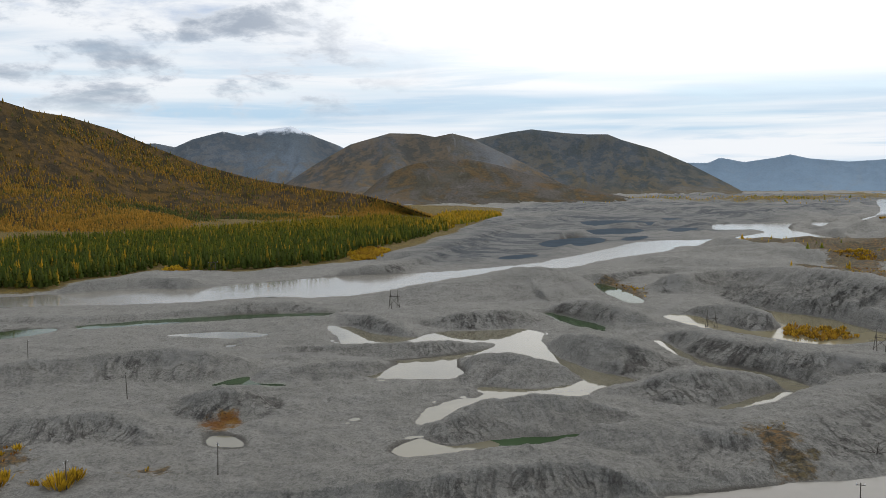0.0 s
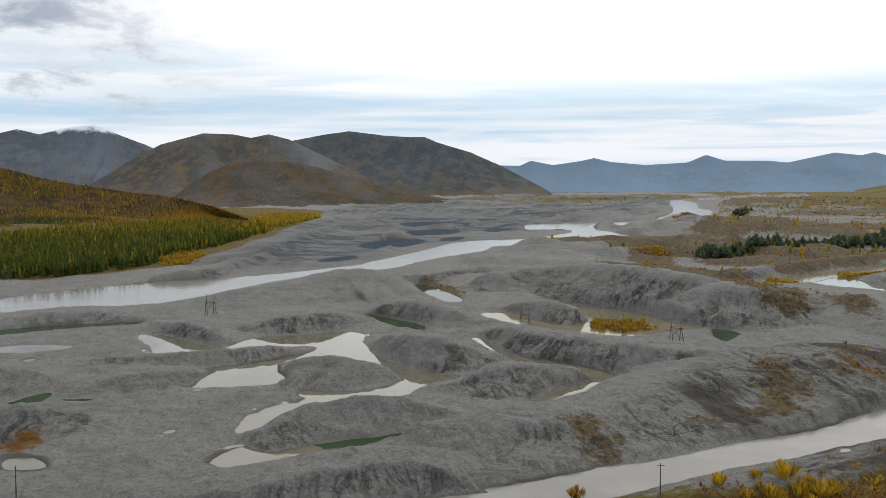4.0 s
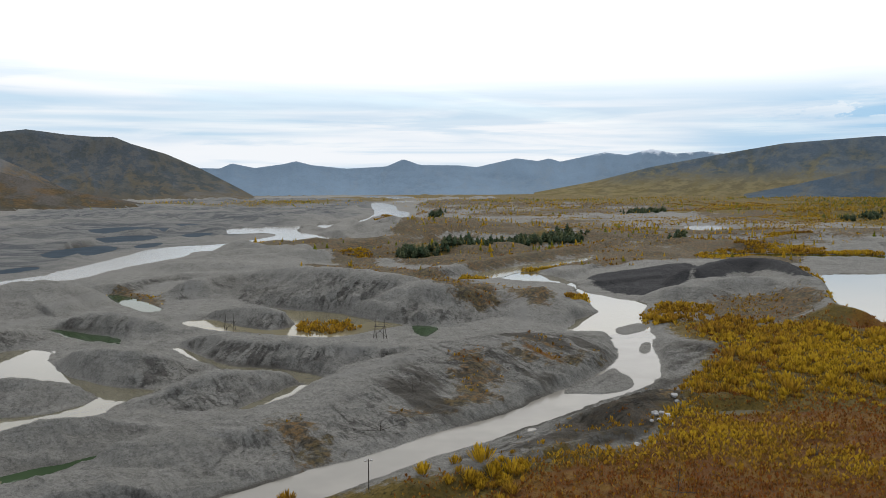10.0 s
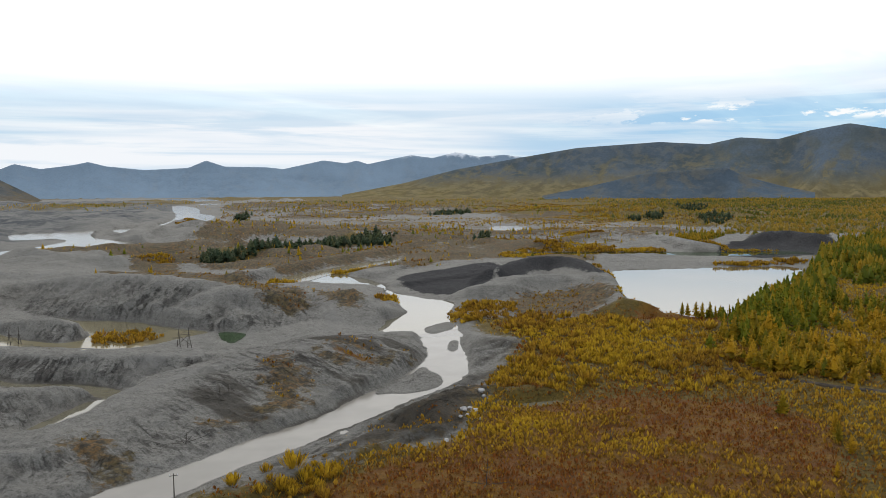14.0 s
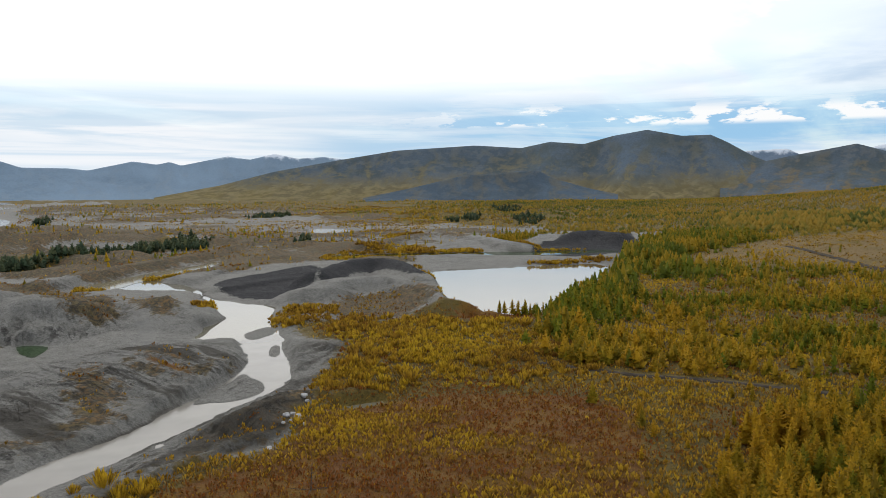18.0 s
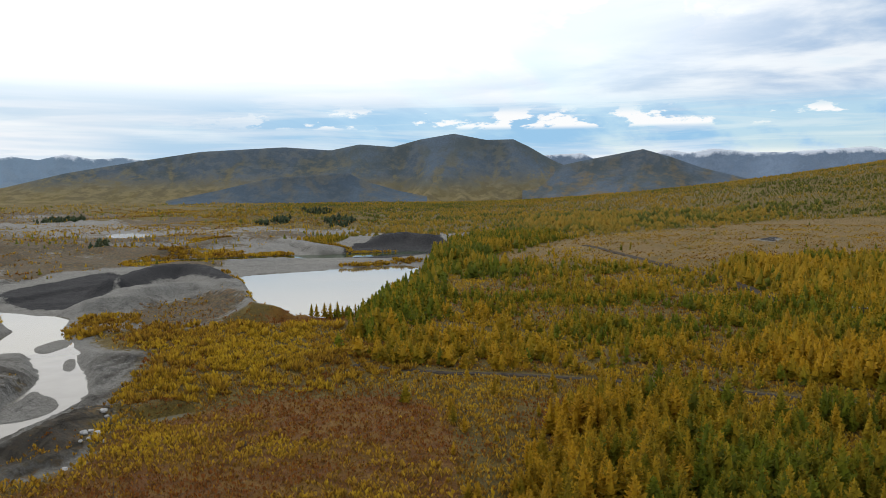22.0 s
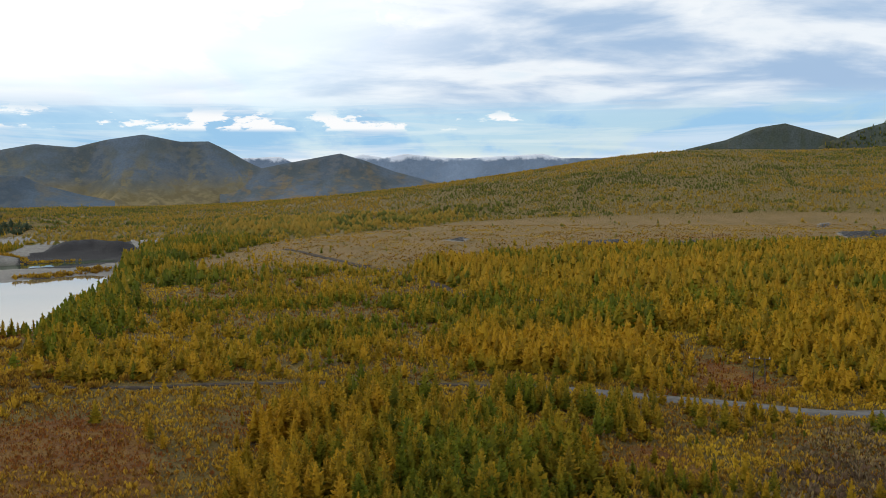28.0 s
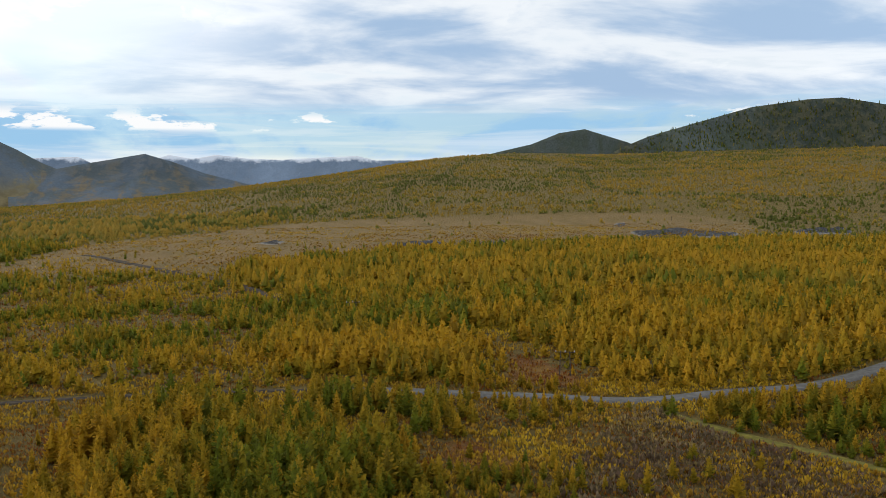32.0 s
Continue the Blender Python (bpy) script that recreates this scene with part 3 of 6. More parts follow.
pond([(321.9, 1310.6), (361.9, 1241.9), (358.6, 1152.7), (306.9, 1129)], DARK, "dark shallow flats across the river", "river_flats")
pond([(261.2, 1009), (306.4, 1027.9), (276.3, 947.5), (240.9, 930.6)], DARK, "dark shallow flats across the river", "river_flats")
pond([(163.8, 818.8), (190.6, 867.7), (212.6, 864.9), (174.4, 793.7)], DARK, "dark shallow flats across the river", "river_flats")
SANDBARS = [rounded(q) for q in (
    [(142.1, 175), (152.7, 180), (168.8, 187.1), (176.9, 192.1), (172.8, 185.9), (172.6, 181.2), (166.4, 171.8), (159.6, 168.3), (151.2, 168.5), (146.6, 172.8)],
    [(224.7, 243.6), (234.7, 246.9), (243.3, 248.3), (235, 237), (221, 231), (216.7, 232)],
    [(212.2, 216.4), (216.1, 216.7), (203.2, 203.9), (197.8, 200.7), (201.5, 206.8)],
    [(298, 982), (351, 974), (345, 921), (324, 872), (285, 899)],
)]

# ---- the plan: spoil ridges, as crest line with heights, run of the cut side, width behind, flat top share, gullies ----
RIDGES = []


def ridge(points, height, width, flat=0.1, gully=0.5):
    RIDGES.append((rounded([(*q, height) for q in points], False), 1.55, width * 1.25, flat, gully))


def mound(points, run, back, flat=0.1, gully=0.5):
    """A spoil mound by its crest as x, y, height: it falls by 1 in 'run' on the dredge's side and slopes off over 'back' metres behind."""
    RIDGES.append((rounded(points, False), run, back, flat, gully))


mound([(-190.9, 342, 2.2), (-173.6, 344.2, 2.2), (-155.1, 344.4, 2.2), (-138, 348.2, 2.1), (-121.2, 354.3, 2.1), (-104.4, 361.8, 2.8), (-87, 370.6, 4.1), (-68.3, 376.6, 3.9), (-47.3, 366.6, 0.8)], 2.3, 30, 0.1, 0.8)
mound([(-131.1, 233.7, 4.8), (-123, 237.6, 5.6), (-114.4, 241.3, 6.1), (-105.3, 244.6, 6.2), (-95.8, 247.7, 6.3), (-85.7, 249.8, 6.5), (-75, 250.4, 6.6), (-64.6, 251.9, 5.5), (-54.7, 252.8, 1.2)], 2.6, 18, 0.1, 0.7)
mound([(-55.5, 274.3, 2.2), (-46, 276.5, 3.1), (-36, 276.9, 3.3), (-25.8, 277, 3.5), (-15.6, 277.4, 3.6), (-5.4, 278.7, 3.4), (4.8, 281.6, 2.8), (15, 283.7, 0.7)], 2.9, 7, 0.1, 0.5)
mound([(-55.2, 240.2, 1.3), (-49.2, 243.1, 2.6), (-42.5, 244.2, 3.2), (-35.8, 245.8, 3.6), (-29.1, 247.7, 3.8), (-22.3, 250.9, 3.4), (-15.6, 258, 1)], 2.4, 8, 0.1, 0.3)
mound([(-46.4, 359, 1.2), (-38.2, 342.3, 3.2), (-31.1, 330, 4.4), (-24.8, 322.3, 4.6), (-18.9, 315.3, 4), (-14.2, 308.5, 1.8)], 2.2, 12, 0.1, 1)
mound([(-4.5, 329, 2.5), (3.6, 329.4, 4.8), (12.1, 328.8, 5.4), (20.7, 331.2, 5.5), (29.8, 338.3, 4.8), (38.7, 346.1, 1.3)], 2.2, 20, 0.1, 1)
mound([(-1.4, 401.8, 7.2), (11.3, 412.7, 8.8), (24.6, 423.9, 10.4), (38.6, 432.4, 11.9), (51.7, 428.2, 12.5), (64.4, 426.3, 9.3), (75.1, 423.3, 2.1)], 4.5, 40, 0.1, 0.25)
mound([(42.9, 362.6, 1.2), (50.8, 362.8, 4.4), (58, 355, 6.2), (63.5, 340, 7.3), (69.1, 329.9, 6.5), (74.6, 322.2, 4.7), (81.1, 319.6, 2.1)], 2.5, 22, 0.1, 0.9)
mound([(33.1, 293.9, 1), (38.4, 277.4, 5.8), (44.2, 267.5, 7.3), (49.8, 259.6, 8.1), (55.4, 254.5, 7.7), (62, 255.1, 5.3), (69.1, 258.4, 1.5)], 2.2, 16, 0.1, 1.2)
mound([(42, 219.4, 0.8), (49.1, 218.9, 3.3), (56.5, 219.2, 5.4), (63.9, 219.2, 6.7), (72.6, 222.6, 6.1), (81.3, 225.6, 4.4), (88.6, 224.8, 2.4), (94.4, 220.9, 0.7)], 2.8, 14, 0.1, 0.9)
mound([(73.1, 299.3, 1.1), (81.3, 290, 4.8), (86.9, 272.4, 5.6), (92.6, 258, 6.3), (99.6, 248.5, 6.6), (105.7, 238, 7.2), (113.5, 232.5, 6.6), (123.2, 230.3, 5.6), (134, 230, 4.8)], 2.3, 12, 0.5, 1)
mound([(101.3, 358.6, 1.4), (106.4, 350.1, 4.5), (111.5, 341.5, 6.3), (116, 331.9, 6.8), (120.2, 322.8, 5.9), (124.8, 316, 4.3)], 2.3, 14, 0.1, 0.8)
mound([(132.5, 479.4, 2.1), (144.7, 464.9, 6.9), (153.2, 440.5, 10.5), (158.8, 411.9, 13.9), (164.6, 387.6, 15.6), (169.9, 365.5, 15.8), (174.6, 345.3, 15.4), (180.3, 328.9, 14.5)], 2.5, 36, 0.1, 1.2)
mound([(155.2, 333.4, 1), (163.8, 328.5, 6.4), (171.5, 321.1, 11.5), (180.1, 314.3, 13.9), (189.5, 308.8, 13.5), (198.8, 303.6, 11.2), (209.4, 300.7, 7.5), (218.4, 297.1, 1.9)], 2.3, 40, 0.3, 1.3)
mound([(224.6, 305.6, 7.1), (223.5, 294.2, 10.5), (226.8, 288.9, 10.9), (233, 287.6, 8.6), (240.3, 289.2, 3.6)], 3, 24, 0.4, 0.3)
mound([(1.9, 253.2, 1.2), (8.1, 253.9, 3.8), (14.6, 249.4, 5.2), (20.9, 246.1, 5.1), (27.1, 243.5, 4.4), (32.9, 240.5, 3.2), (37.7, 235.8, 1)], 4, 8, 0.1, 0.25)
mound([(-5.7, 188.6, 0.8), (1.5, 186.7, 3.8), (8.8, 193, 4.8), (16.7, 196.5, 5.2), (24.7, 197, 5.2), (32.6, 197.3, 4.5), (40.1, 196.2, 2.8), (46.6, 192.6, 0.7)], 2.9, 12, 0.1, 0.7)
mound([(-30, 144.8, 2.1), (-22, 145.8, 2.7), (-13.7, 146.6, 3.2), (-5.6, 147.5, 3.6), (2.7, 148.8, 4.1), (11.2, 150.8, 4.9), (19.9, 152.3, 5.2), (28.3, 152.2, 4.7), (34.9, 148, 1.9)], 2, 24, 0.3, 1.2)
mound([(34.7, 172, 4.9), (40.8, 173.3, 5.3), (46.9, 173.2, 5.3), (52.6, 171.2, 4.8), (58.6, 170.3, 4.5), (65.5, 171.1, 4.8), (70.2, 167.1, 3.7), (74.1, 161.8, 2.1), (77.5, 156, 0.7)], 4.5, 14, 0.2, 0.8)
mound([(74.5, 175.6, 3.3), (86.8, 183.8, 4.3), (100.3, 191.7, 5.2), (114.4, 197.7, 5.7), (128.4, 201.3, 6), (144.4, 206.7, 6.7), (161.5, 211.6, 6.6), (178, 213.9, 5.8), (194.5, 215.1, 2.9)], 8, 45, 0.3, 0.6)
mound([(-104.5, 185.2, 4), (-97.5, 185.2, 4.3), (-90.8, 185.7, 4.6), (-84.6, 187.6, 4.8), (-78, 188.8, 4.9), (-70.6, 187.7, 4.1), (-62.9, 182.2, 2)], 2.6, 18, 0.1, 0.5)
mound([(-67, 214.9, 1.4), (-58.9, 205.8, 4.9), (-53.5, 205.5, 5.5), (-48.1, 205.1, 5.2), (-45.3, 216.5, 1.1)], 2, 14, 0.1, 0.6)
mound([(122, 146.3, 3.1), (126.7, 143.5, 5.3), (133.2, 142.6, 6.7), (142.7, 144.5, 6.7), (154.9, 148.2, 5.1), (160.8, 145.5, 4.2), (163.6, 141.1, 1.6)], 3, 10, 0.1, 0.8)
ridge([(231.0, 347.4), (229.7, 322.2), (208.6, 280.9)], 6, 20, 0.3, 0.6)
ridge([(119.4, 423.1), (144.0, 454.6), (169.6, 453.4)], 9, 22, 0.2, 1)
ridge([(82.9, 463.4), (116.2, 492.7), (143.0, 494.7)], 5, 26, 0.2)
ridge([(73.3, 126.1), (96.9, 132.1), (122.4, 137.0), (140.4, 138.9), (157.9, 140.3), (165.7, 141.9)], 3, 13, 0.3, 0.8)
ridge([(100.3, 131.2), (114.6, 133.3), (129.2, 132.5), (144.0, 134.1)], 3.4, 6, 0.1, 1)
ridge([(212.9, 286.7), (233.7, 294.5), (223.5, 270.8)], 5, 16, 0.3)
ridge([(187.7, 183.8), (213.8, 197.4), (216.4, 181.8)], 2.5, 16, 0.5)
ridge([(303.8, 275.2), (336.2, 290.3), (354.3, 275.9), (341.6, 242.2), (298.1, 202.3)], 8, 26, 0.3, 0.12)
ridge([(341.3, 310.5), (388.0, 334.7), (416.4, 336.9), (415.4, 319.0), (349.3, 251.0)], 11, 18, 0.15, 0.15)
ridge([(311.4, 346.9), (353.9, 354.2), (378.3, 343.3)], 3, 26, 0.2, 0.2)
ridge([(720, 343), (762, 340), (728, 304)], 13, 26, 0.1, 0.4)
ridge([(687, 366), (716, 340), (720, 286)], 5, 22, 0.2, 0.3)
ridge([(253.8, 428.7), (327.7, 472.6), (388.3, 496.1), (481, 541), (589, 622), (681, 686)], 6, 17, 0.3)
ridge([(388, 832), (518, 1038), (602, 1164), (503, 917)], 10, 30, 0.1, 0.6)
ridge([(410, 915), (473, 1014), (424, 873)], 6, 20, 0.1, 0.6)
ridge([(395, 786), (521, 949), (584, 986), (540, 860)], 7, 30, 0.2, 0.5)
ridge([(468, 757), (559, 806), (584, 787), (540, 681)], 6, 30, 0.3, 0.5)
ridge([(548, 587), (660, 649), (641, 587), (715, 583)], 7, 40, 0.3, 0.5)
ridge([(323.8, 392.7), (370.1, 432.1), (399.7, 432.9), (406.3, 408.9)], 4, 20, 0.3, 0.5)
ridge([(383, 960), (421, 1002), (394, 859), (350, 743)], 5, 14, 0.2, 0.6)
ridge([(-53, 949), (24, 1026), (177, 1541)], 5, 40, 0.3, 0.5)
ridge([(308, 1015), (409, 1135), (477, 1178), (501, 1110), (665, 1333)], 5, 30, 0.3, 0.8)
ridge([(332.7, 398.5), (388.9, 430.1), (416.4, 414.6), (407.9, 375.6)], 4, 24, 0.4)
ridge([(376, 823), (560, 1080), (492, 868)], 9, 40, 0.1)
ridge([(342, 681), (459, 765), (538, 757), (530, 687)], 6, 40, 0.3)
ridge([(488.8, 361.8), (538.2, 322.2), (579.5, 294.0), (583.9, 254.6)], 1.6, 14, 0.3)
ridge([(561, 457), (745, 523), (719, 460), (635, 364)], 7, 30, 0.3)
ridge([(578, 592), (636, 600), (649, 541)], 6, 30, 0.3)
ridge([(-184.4, 411.7), (-186.1, 452.5), (-159.2, 469.8), (-115.9, 440.0)], 5, 16, 0.2, 0.7)
ridge([(-104.5, 434.9), (-69.6, 470.2), (-35.9, 519.2), (-9.7, 590.0), (39, 781)], 5.5, 22, 0.3, 0.6)
ridge([(-17.9, 606.2), (17, 730), (76, 1003), (173, 1225)], 7, 40, 0.3, 0.6)
ridge([(117, 833), (210, 1016), (293, 1078), (393, 1165)], 6, 40, 0.3)
ridge([(401, 991), (537, 1151), (509, 987)], 6, 26, 0.3)

# ---- the plan: zones of cover ----
VEG = [rounded(q) for q in (
    [(-313.5, 369.5), (-273.7, 421.5), (-198.0, 438.6), (-205.1, 475.7), (-179.8, 510.9), (-176.8, 543.2), (-123.2, 513.0), (-70.5, 579.4), (-39.2, 628.7), (81, 1294), (147, 1949), (-390, 2102), (-1194, 2331), (-2195, 2616)],
    [(43.0, 145.6), (64.0, 137.5), (76.3, 130.4), (86.2, 128.9), (102.1, 130.8), (110.3, 133.9), (116.0, 125.2), (127.3, 125.7), (144.1, 139.8), (158.3, 143.5), (174.8, 147.3), (173.1, 159.9), (180.9, 169.2), (199.3, 172.2), (215.9, 180.0), (226.1, 196.8), (227.0, 212.6), (242.3, 234.1), (255.9, 241.3), (263.6, 212.2), (286.6, 212.4), (314.2, 202.1), (342.4, 200.6), (274.6, 86.6), (117.7, 35.7), (43.6, 70.4)],
    [(218.3, 200.3), (302.3, 206.5), (294.3, 173.8), (325.2, 164.2), (424.9, 194.0), (555.5, 232.3), (786, 305), (1069, 347), (1601, 682), (1898, 1292), (2370, 1949), (4893, 263), (4725, -1299), (1391, -817), (168.0, -102.1), (69.9, 65.2)],
    [(289.7, 543.9), (358, 615), (426, 634), (595, 694), (526, 613), (390.6, 565.6), (321.6, 536.6)],
    [(699, 436), (873, 500), (840, 446), (711, 384)],
    [(266.2, 419.7), (310.4, 437.5), (390.3, 467.4), (317.4, 412.1)],
)]
HEATH = [rounded(q) for q in (
    [(81.9, 123.1), (103.4, 124.4), (124.1, 123.7), (148.5, 136.7), (159.5, 139.3), (182.6, 125.8), (190.2, 111.4), (201.2, 88.8), (184.0, 69.6), (98.8, 36.6), (56.4, 74.1)],
    [(175.9, -29.8), (175.7, -40.7), (158.2, -44.4), (149.7, -38.9), (157.8, -29.9)],
    [(265.8, -67.2), (263.9, -76.0), (222.4, -83.3), (220.8, -74.7), (227.5, -59.1)],
    [(157.7, 215.1), (158.5, 189.3), (152.9, 197.6)],
    [(149.2, 156.0), (163.5, 154.2), (152.2, 150.6)],
    [(-56.6, 196.7), (-46.1, 199.3), (-48.9, 189.2), (-53.3, 189.3)],
    [(304.6, 202.2), (325.2, 164.2), (297.1, 159.9), (284.3, 183.4)],
)]
BLACK = [rounded(q) for q in (
    [(331.6, 386.9), (373.8, 383.2), (420.6, 384.0), (393.8, 346.4), (342.7, 314.4), (307.7, 286.7), (291.2, 317.3), (307.8, 351.2)], [(339.4, 315.8), (433.4, 375.6), (474.7, 384.0), (474.6, 359.5), (380.5, 266.0), (349.5, 254.6), (401.8, 312.7), (395.1, 328.1), (332.4, 292.5)],
    [(589.9, 320.8), (673, 360), (760, 376), (993, 471), (1003, 414), (784, 309), (631.1, 245.3), (588.2, 279.5)],
)]


BARE = [rounded(q) for q in (
    [(1016, -420), (1051, -501), (950, -532), (812, -449), (865, -413), (900, -376)], [(957, -595), (983, -697), (886, -643), (842, -557)], [(828, -95), (864, -154), (795, -147), (779, -97)],
    [(902, 34), (921, 2), (866, 5), (864, 29)], [(821, -174), (826, -218), (772, -201), (773, -169)], [(1173, -460), (1202, -493), (1103, -448), (1107, -436)],
)]


OPEN = [rounded(q) for q in (
    [(757, 205), (861, 213), (966, 182), (1185, 80), (1430, 7), (1419, -177), (1399, -297), (1358, -449), (1320, -551), (1139, -664), (825, -475), (842, -352), (845, -279), (787, -177), (765, -95), (718, -24), (619.0, 34.7), (549.5, 51.4), (576.8, 89.0), (614.4, 145.6), (513.7, 186.5), (660.0, 224.2)],
    [(191.1, -76.6), (190.2, -88.3), (172.9, -95), (155.4, -101.4), (143.1, -110), (129.1, -126.2), (67.5, -93.2), (79.2, -32.3), (140, -44.4), (159.6, -54.1), (177, -69)],
    [(308.3, -58.8), (293.5, -72.2), (254.7, -77.0), (243.2, -91.1), (221.7, -86.3), (219.3, -72.6), (225.0, -58.5), (266.2, -65.5)],
    [(199.4, 195.0), (238.9, 208.1), (295.4, 219.3), (298.0, 176.0), (314.6, 164.1), (273.6, 145.0), (240.4, 121.4), (224.0, 116.9), (214.0, 91.0), (189.9, 80.7), (166.0, 98.2), (149.0, 102.1), (116.5, 87.1), (90.0, 104.5), (81.1, 119.9)],
    [(448.6, 177.5), (464.3, 147.4), (405.1, 131.3), (395.0, 150.4)],
    [(226.7, 169.1), (232.1, 131.3), (225.8, 81.4), (214, 51.2), (194.4, 41.4), (177.3, 43.8), (156.4, 43.1), (130.7, 38.9), (129.7, 98)],
)]


WHEELS = [rounded(q, False) for q in (
    [(329.4, 245.3), (296.8, 222.2), (251.2, 198.8)], [(227.4, 316.9), (200.3, 267.5), (172.2, 231.2), (148.7, 214.4)], [(104.8, 470.5), (116.7, 469.5), (111.2, 397.8), (90.6, 353.5), (66.6, 329.2)],
    [(261.1, 560.2), (272.9, 569.8), (363, 625), (444, 665), (528, 691), (657, 739)], [(108.1, 232.8), (131.3, 239.7), (153.2, 240.6), (175.6, 239.7)], [(74.4, 208.6), (89.5, 207.0), (107.9, 210.2), (129.8, 216.3)],
    [(28.0, 371.1), (57.5, 407.5), (93.5, 451.7), (154.3, 505.3), (192.2, 537.0)], [(-79.2, 245.6), (-51.8, 273.5), (-14.8, 258.9), (-4.3, 242.9)],
)]


def wheel_share(X, Y):
    share = np.zeros(X.shape)
    for p in WHEELS:
        near = (X > p[:, 0].min() - 8) & (X < p[:, 0].max() + 8) & (Y > p[:, 1].min() - 8) & (Y < p[:, 1].max() + 8)
        d = line_distance(X[near], Y[near], p)[0] + 0.8 * fbm(X[near], Y[near], 9, 2, 131)
        share[near] = np.maximum(share[near], smooth(d, 2.9, 1.7) * (0.55 + 0.45 * smooth(np.abs(d - 0.2), 0.2, 0.8)))
    return share


def zones(X, Y):
    """Shares of yellow ground, red heath and black sand at places in the plan."""
    layers = []
    for group, soft in ((VEG, 9.0), (HEATH, 6.0), (BLACK, 4.0)):
        d = np.full(X.shape, 60.0)
        for p in group:
            d = np.minimum(d, polygon_distance(X, Y, p, 60.0))
        layers.append(np.clip(0.5 - d / soft / 2, 0, 1))
    far = np.hypot(X, Y)
    slope = X * math.sin(radians(112)) + Y * math.cos(radians(112))
    layers[0] = np.maximum(layers[0], smooth(slope + 260 * fbm(X, Y, 160, 3, 78), 690, 760))
    layers[0] = np.maximum(layers[0], smooth(-Y, -70, -40) * smooth(X, 60, 90))
    layers[0] = np.maximum(layers[0], smooth(far, 1700, 2800) * np.clip(0.45 + 1.6 * fbm(X, Y * 0.5, 260, 4, 77), 0, 1))
    bare = np.full(X.shape, 40.0)
    for p in BARE:
        bare = np.minimum(bare, polygon_distance(X, Y, p, 40.0))
    layers[0] = layers[0] * smooth(bare, -6, 6)
    layers[2] = np.maximum(layers[2], 0.62 * smooth(bare, 3, -3))
    return layers


SCRUB = [rounded(q) for q in (
    [(197.8, 518.7), (248.1, 532.4), (265.7, 455.7), (259.8, 374.7), (210.1, 290.6), (187.9, 286.7), (188.1, 343.1), (188.3, 418.6)],
    [(76.3, 458.9), (96.6, 474.8), (103.5, 417.0), (87.2, 393.1), (77.2, 432.9)],
    [(310, 677), (483, 880), (1611, 2802), (2486, 1723), (487.6, 336.4), (454.0, 357.5), (451.0, 403.2), (352.1, 421.6), (291.5, 420.5), (286.5, 462.9), (267.6, 519.9)],
    [(290.5, 267.5), (341.1, 275.8), (347.4, 239.9), (304.3, 207.3), (250.5, 218.9)],
    [(168.9, 238.3), (171.7, 229.2), (168.7, 197.0), (163.4, 198.6), (161.8, 207.4), (154.1, 214.5)], [(133.8, 218.0), (144.1, 215.1), (136.0, 188.0), (117.7, 168.5), (105.4, 169.3)], [(152.2, 217.8), (155.8, 199.8), (149.4, 191.5), (143.4, 202.4)],
    [(95.1, 178.3), (112.6, 180.9), (126.7, 181.3), (118.4, 171.9), (101.6, 168.3), (88.5, 165.9)], [(155.4, 199.1), (177.0, 201.5), (180.8, 198.0), (169.7, 190.7), (149.4, 186.5)], [(299.1, 261.7), (304.4, 242.5), (255.8, 203.6), (249.7, 212.3)], [(151.8, 160.8), (164.5, 156.7), (158.6, 151.0), (146.9, 154.7)], [(126.9, 144.3), (143.1, 143.2), (133.0, 131.3), (118.6, 133.0)],
    [(61.9, 174.3), (72.1, 173.4), (71.9, 155.4), (60.1, 150.3)], [(61.5, 183.7), (74.9, 183.3), (69.7, 154.9), (57.4, 155.2)],
    [(244.0, 356.7), (285.0, 359.2), (230.0, 278.7), (205.2, 276.4)], [(153.0, 155.1), (183.7, 157.7), (158.0, 140.4), (132.8, 129.6), (97.5, 133.0), (86.3, 135.6)],
    [(-104.3, 175.9), (-85.3, 175.5), (-77.1, 158.2), (-92.5, 155.5)], [(-60.1, 161.0), (-50.8, 162.4), (-48.5, 154.6), (-56.6, 154.1)],
    [(239, 802), (421, 821), (177.8, 344.6), (165.3, 377.6), (270.1, 592.1), (209, 701)],
    [(622, 430), (1519, 623), (2958, 1215), (2500, 2187), (433.7, 399.4)],
)]


SILT = [rounded(q) for q in (
    [(-31.4, 560.7), (44.2, 586.1), (91.1, 646.1), (190, 816), (278, 839), (373, 1044), (476, 1183), (690, 1348), (1625, 3177), (1188, 3398), (564, 2734), (147, 1949), (76, 1219), (31, 869), (-12, 724)],
    [(8.2, 544.6), (80.3, 639.1), (191, 807), (280, 845), (400, 1109), (558, 1216), (1126, 2256), (1608, 3221), (1180, 3401), (448, 2391), (95, 1335), (18, 1072)],
)]


def silt_share(X, Y):
    d = np.full(X.shape, 60.0)
    for p in SILT:
        d = np.minimum(d, polygon_distance(X, Y, p, 60.0))
    return np.clip(0.5 - d / 60, 0, 1) * np.clip(0.75 + 1.3 * fbm(X * 0.6, Y, 90, 4, 71), 0, 1)


def scrub_share(X, Y):
    d = np.full(X.shape, 40.0)
    for p in SCRUB:
        d = np.minimum(d, polygon_distance(X, Y, p, 40.0))
    return np.clip(0.5 - d / 20, 0, 1)


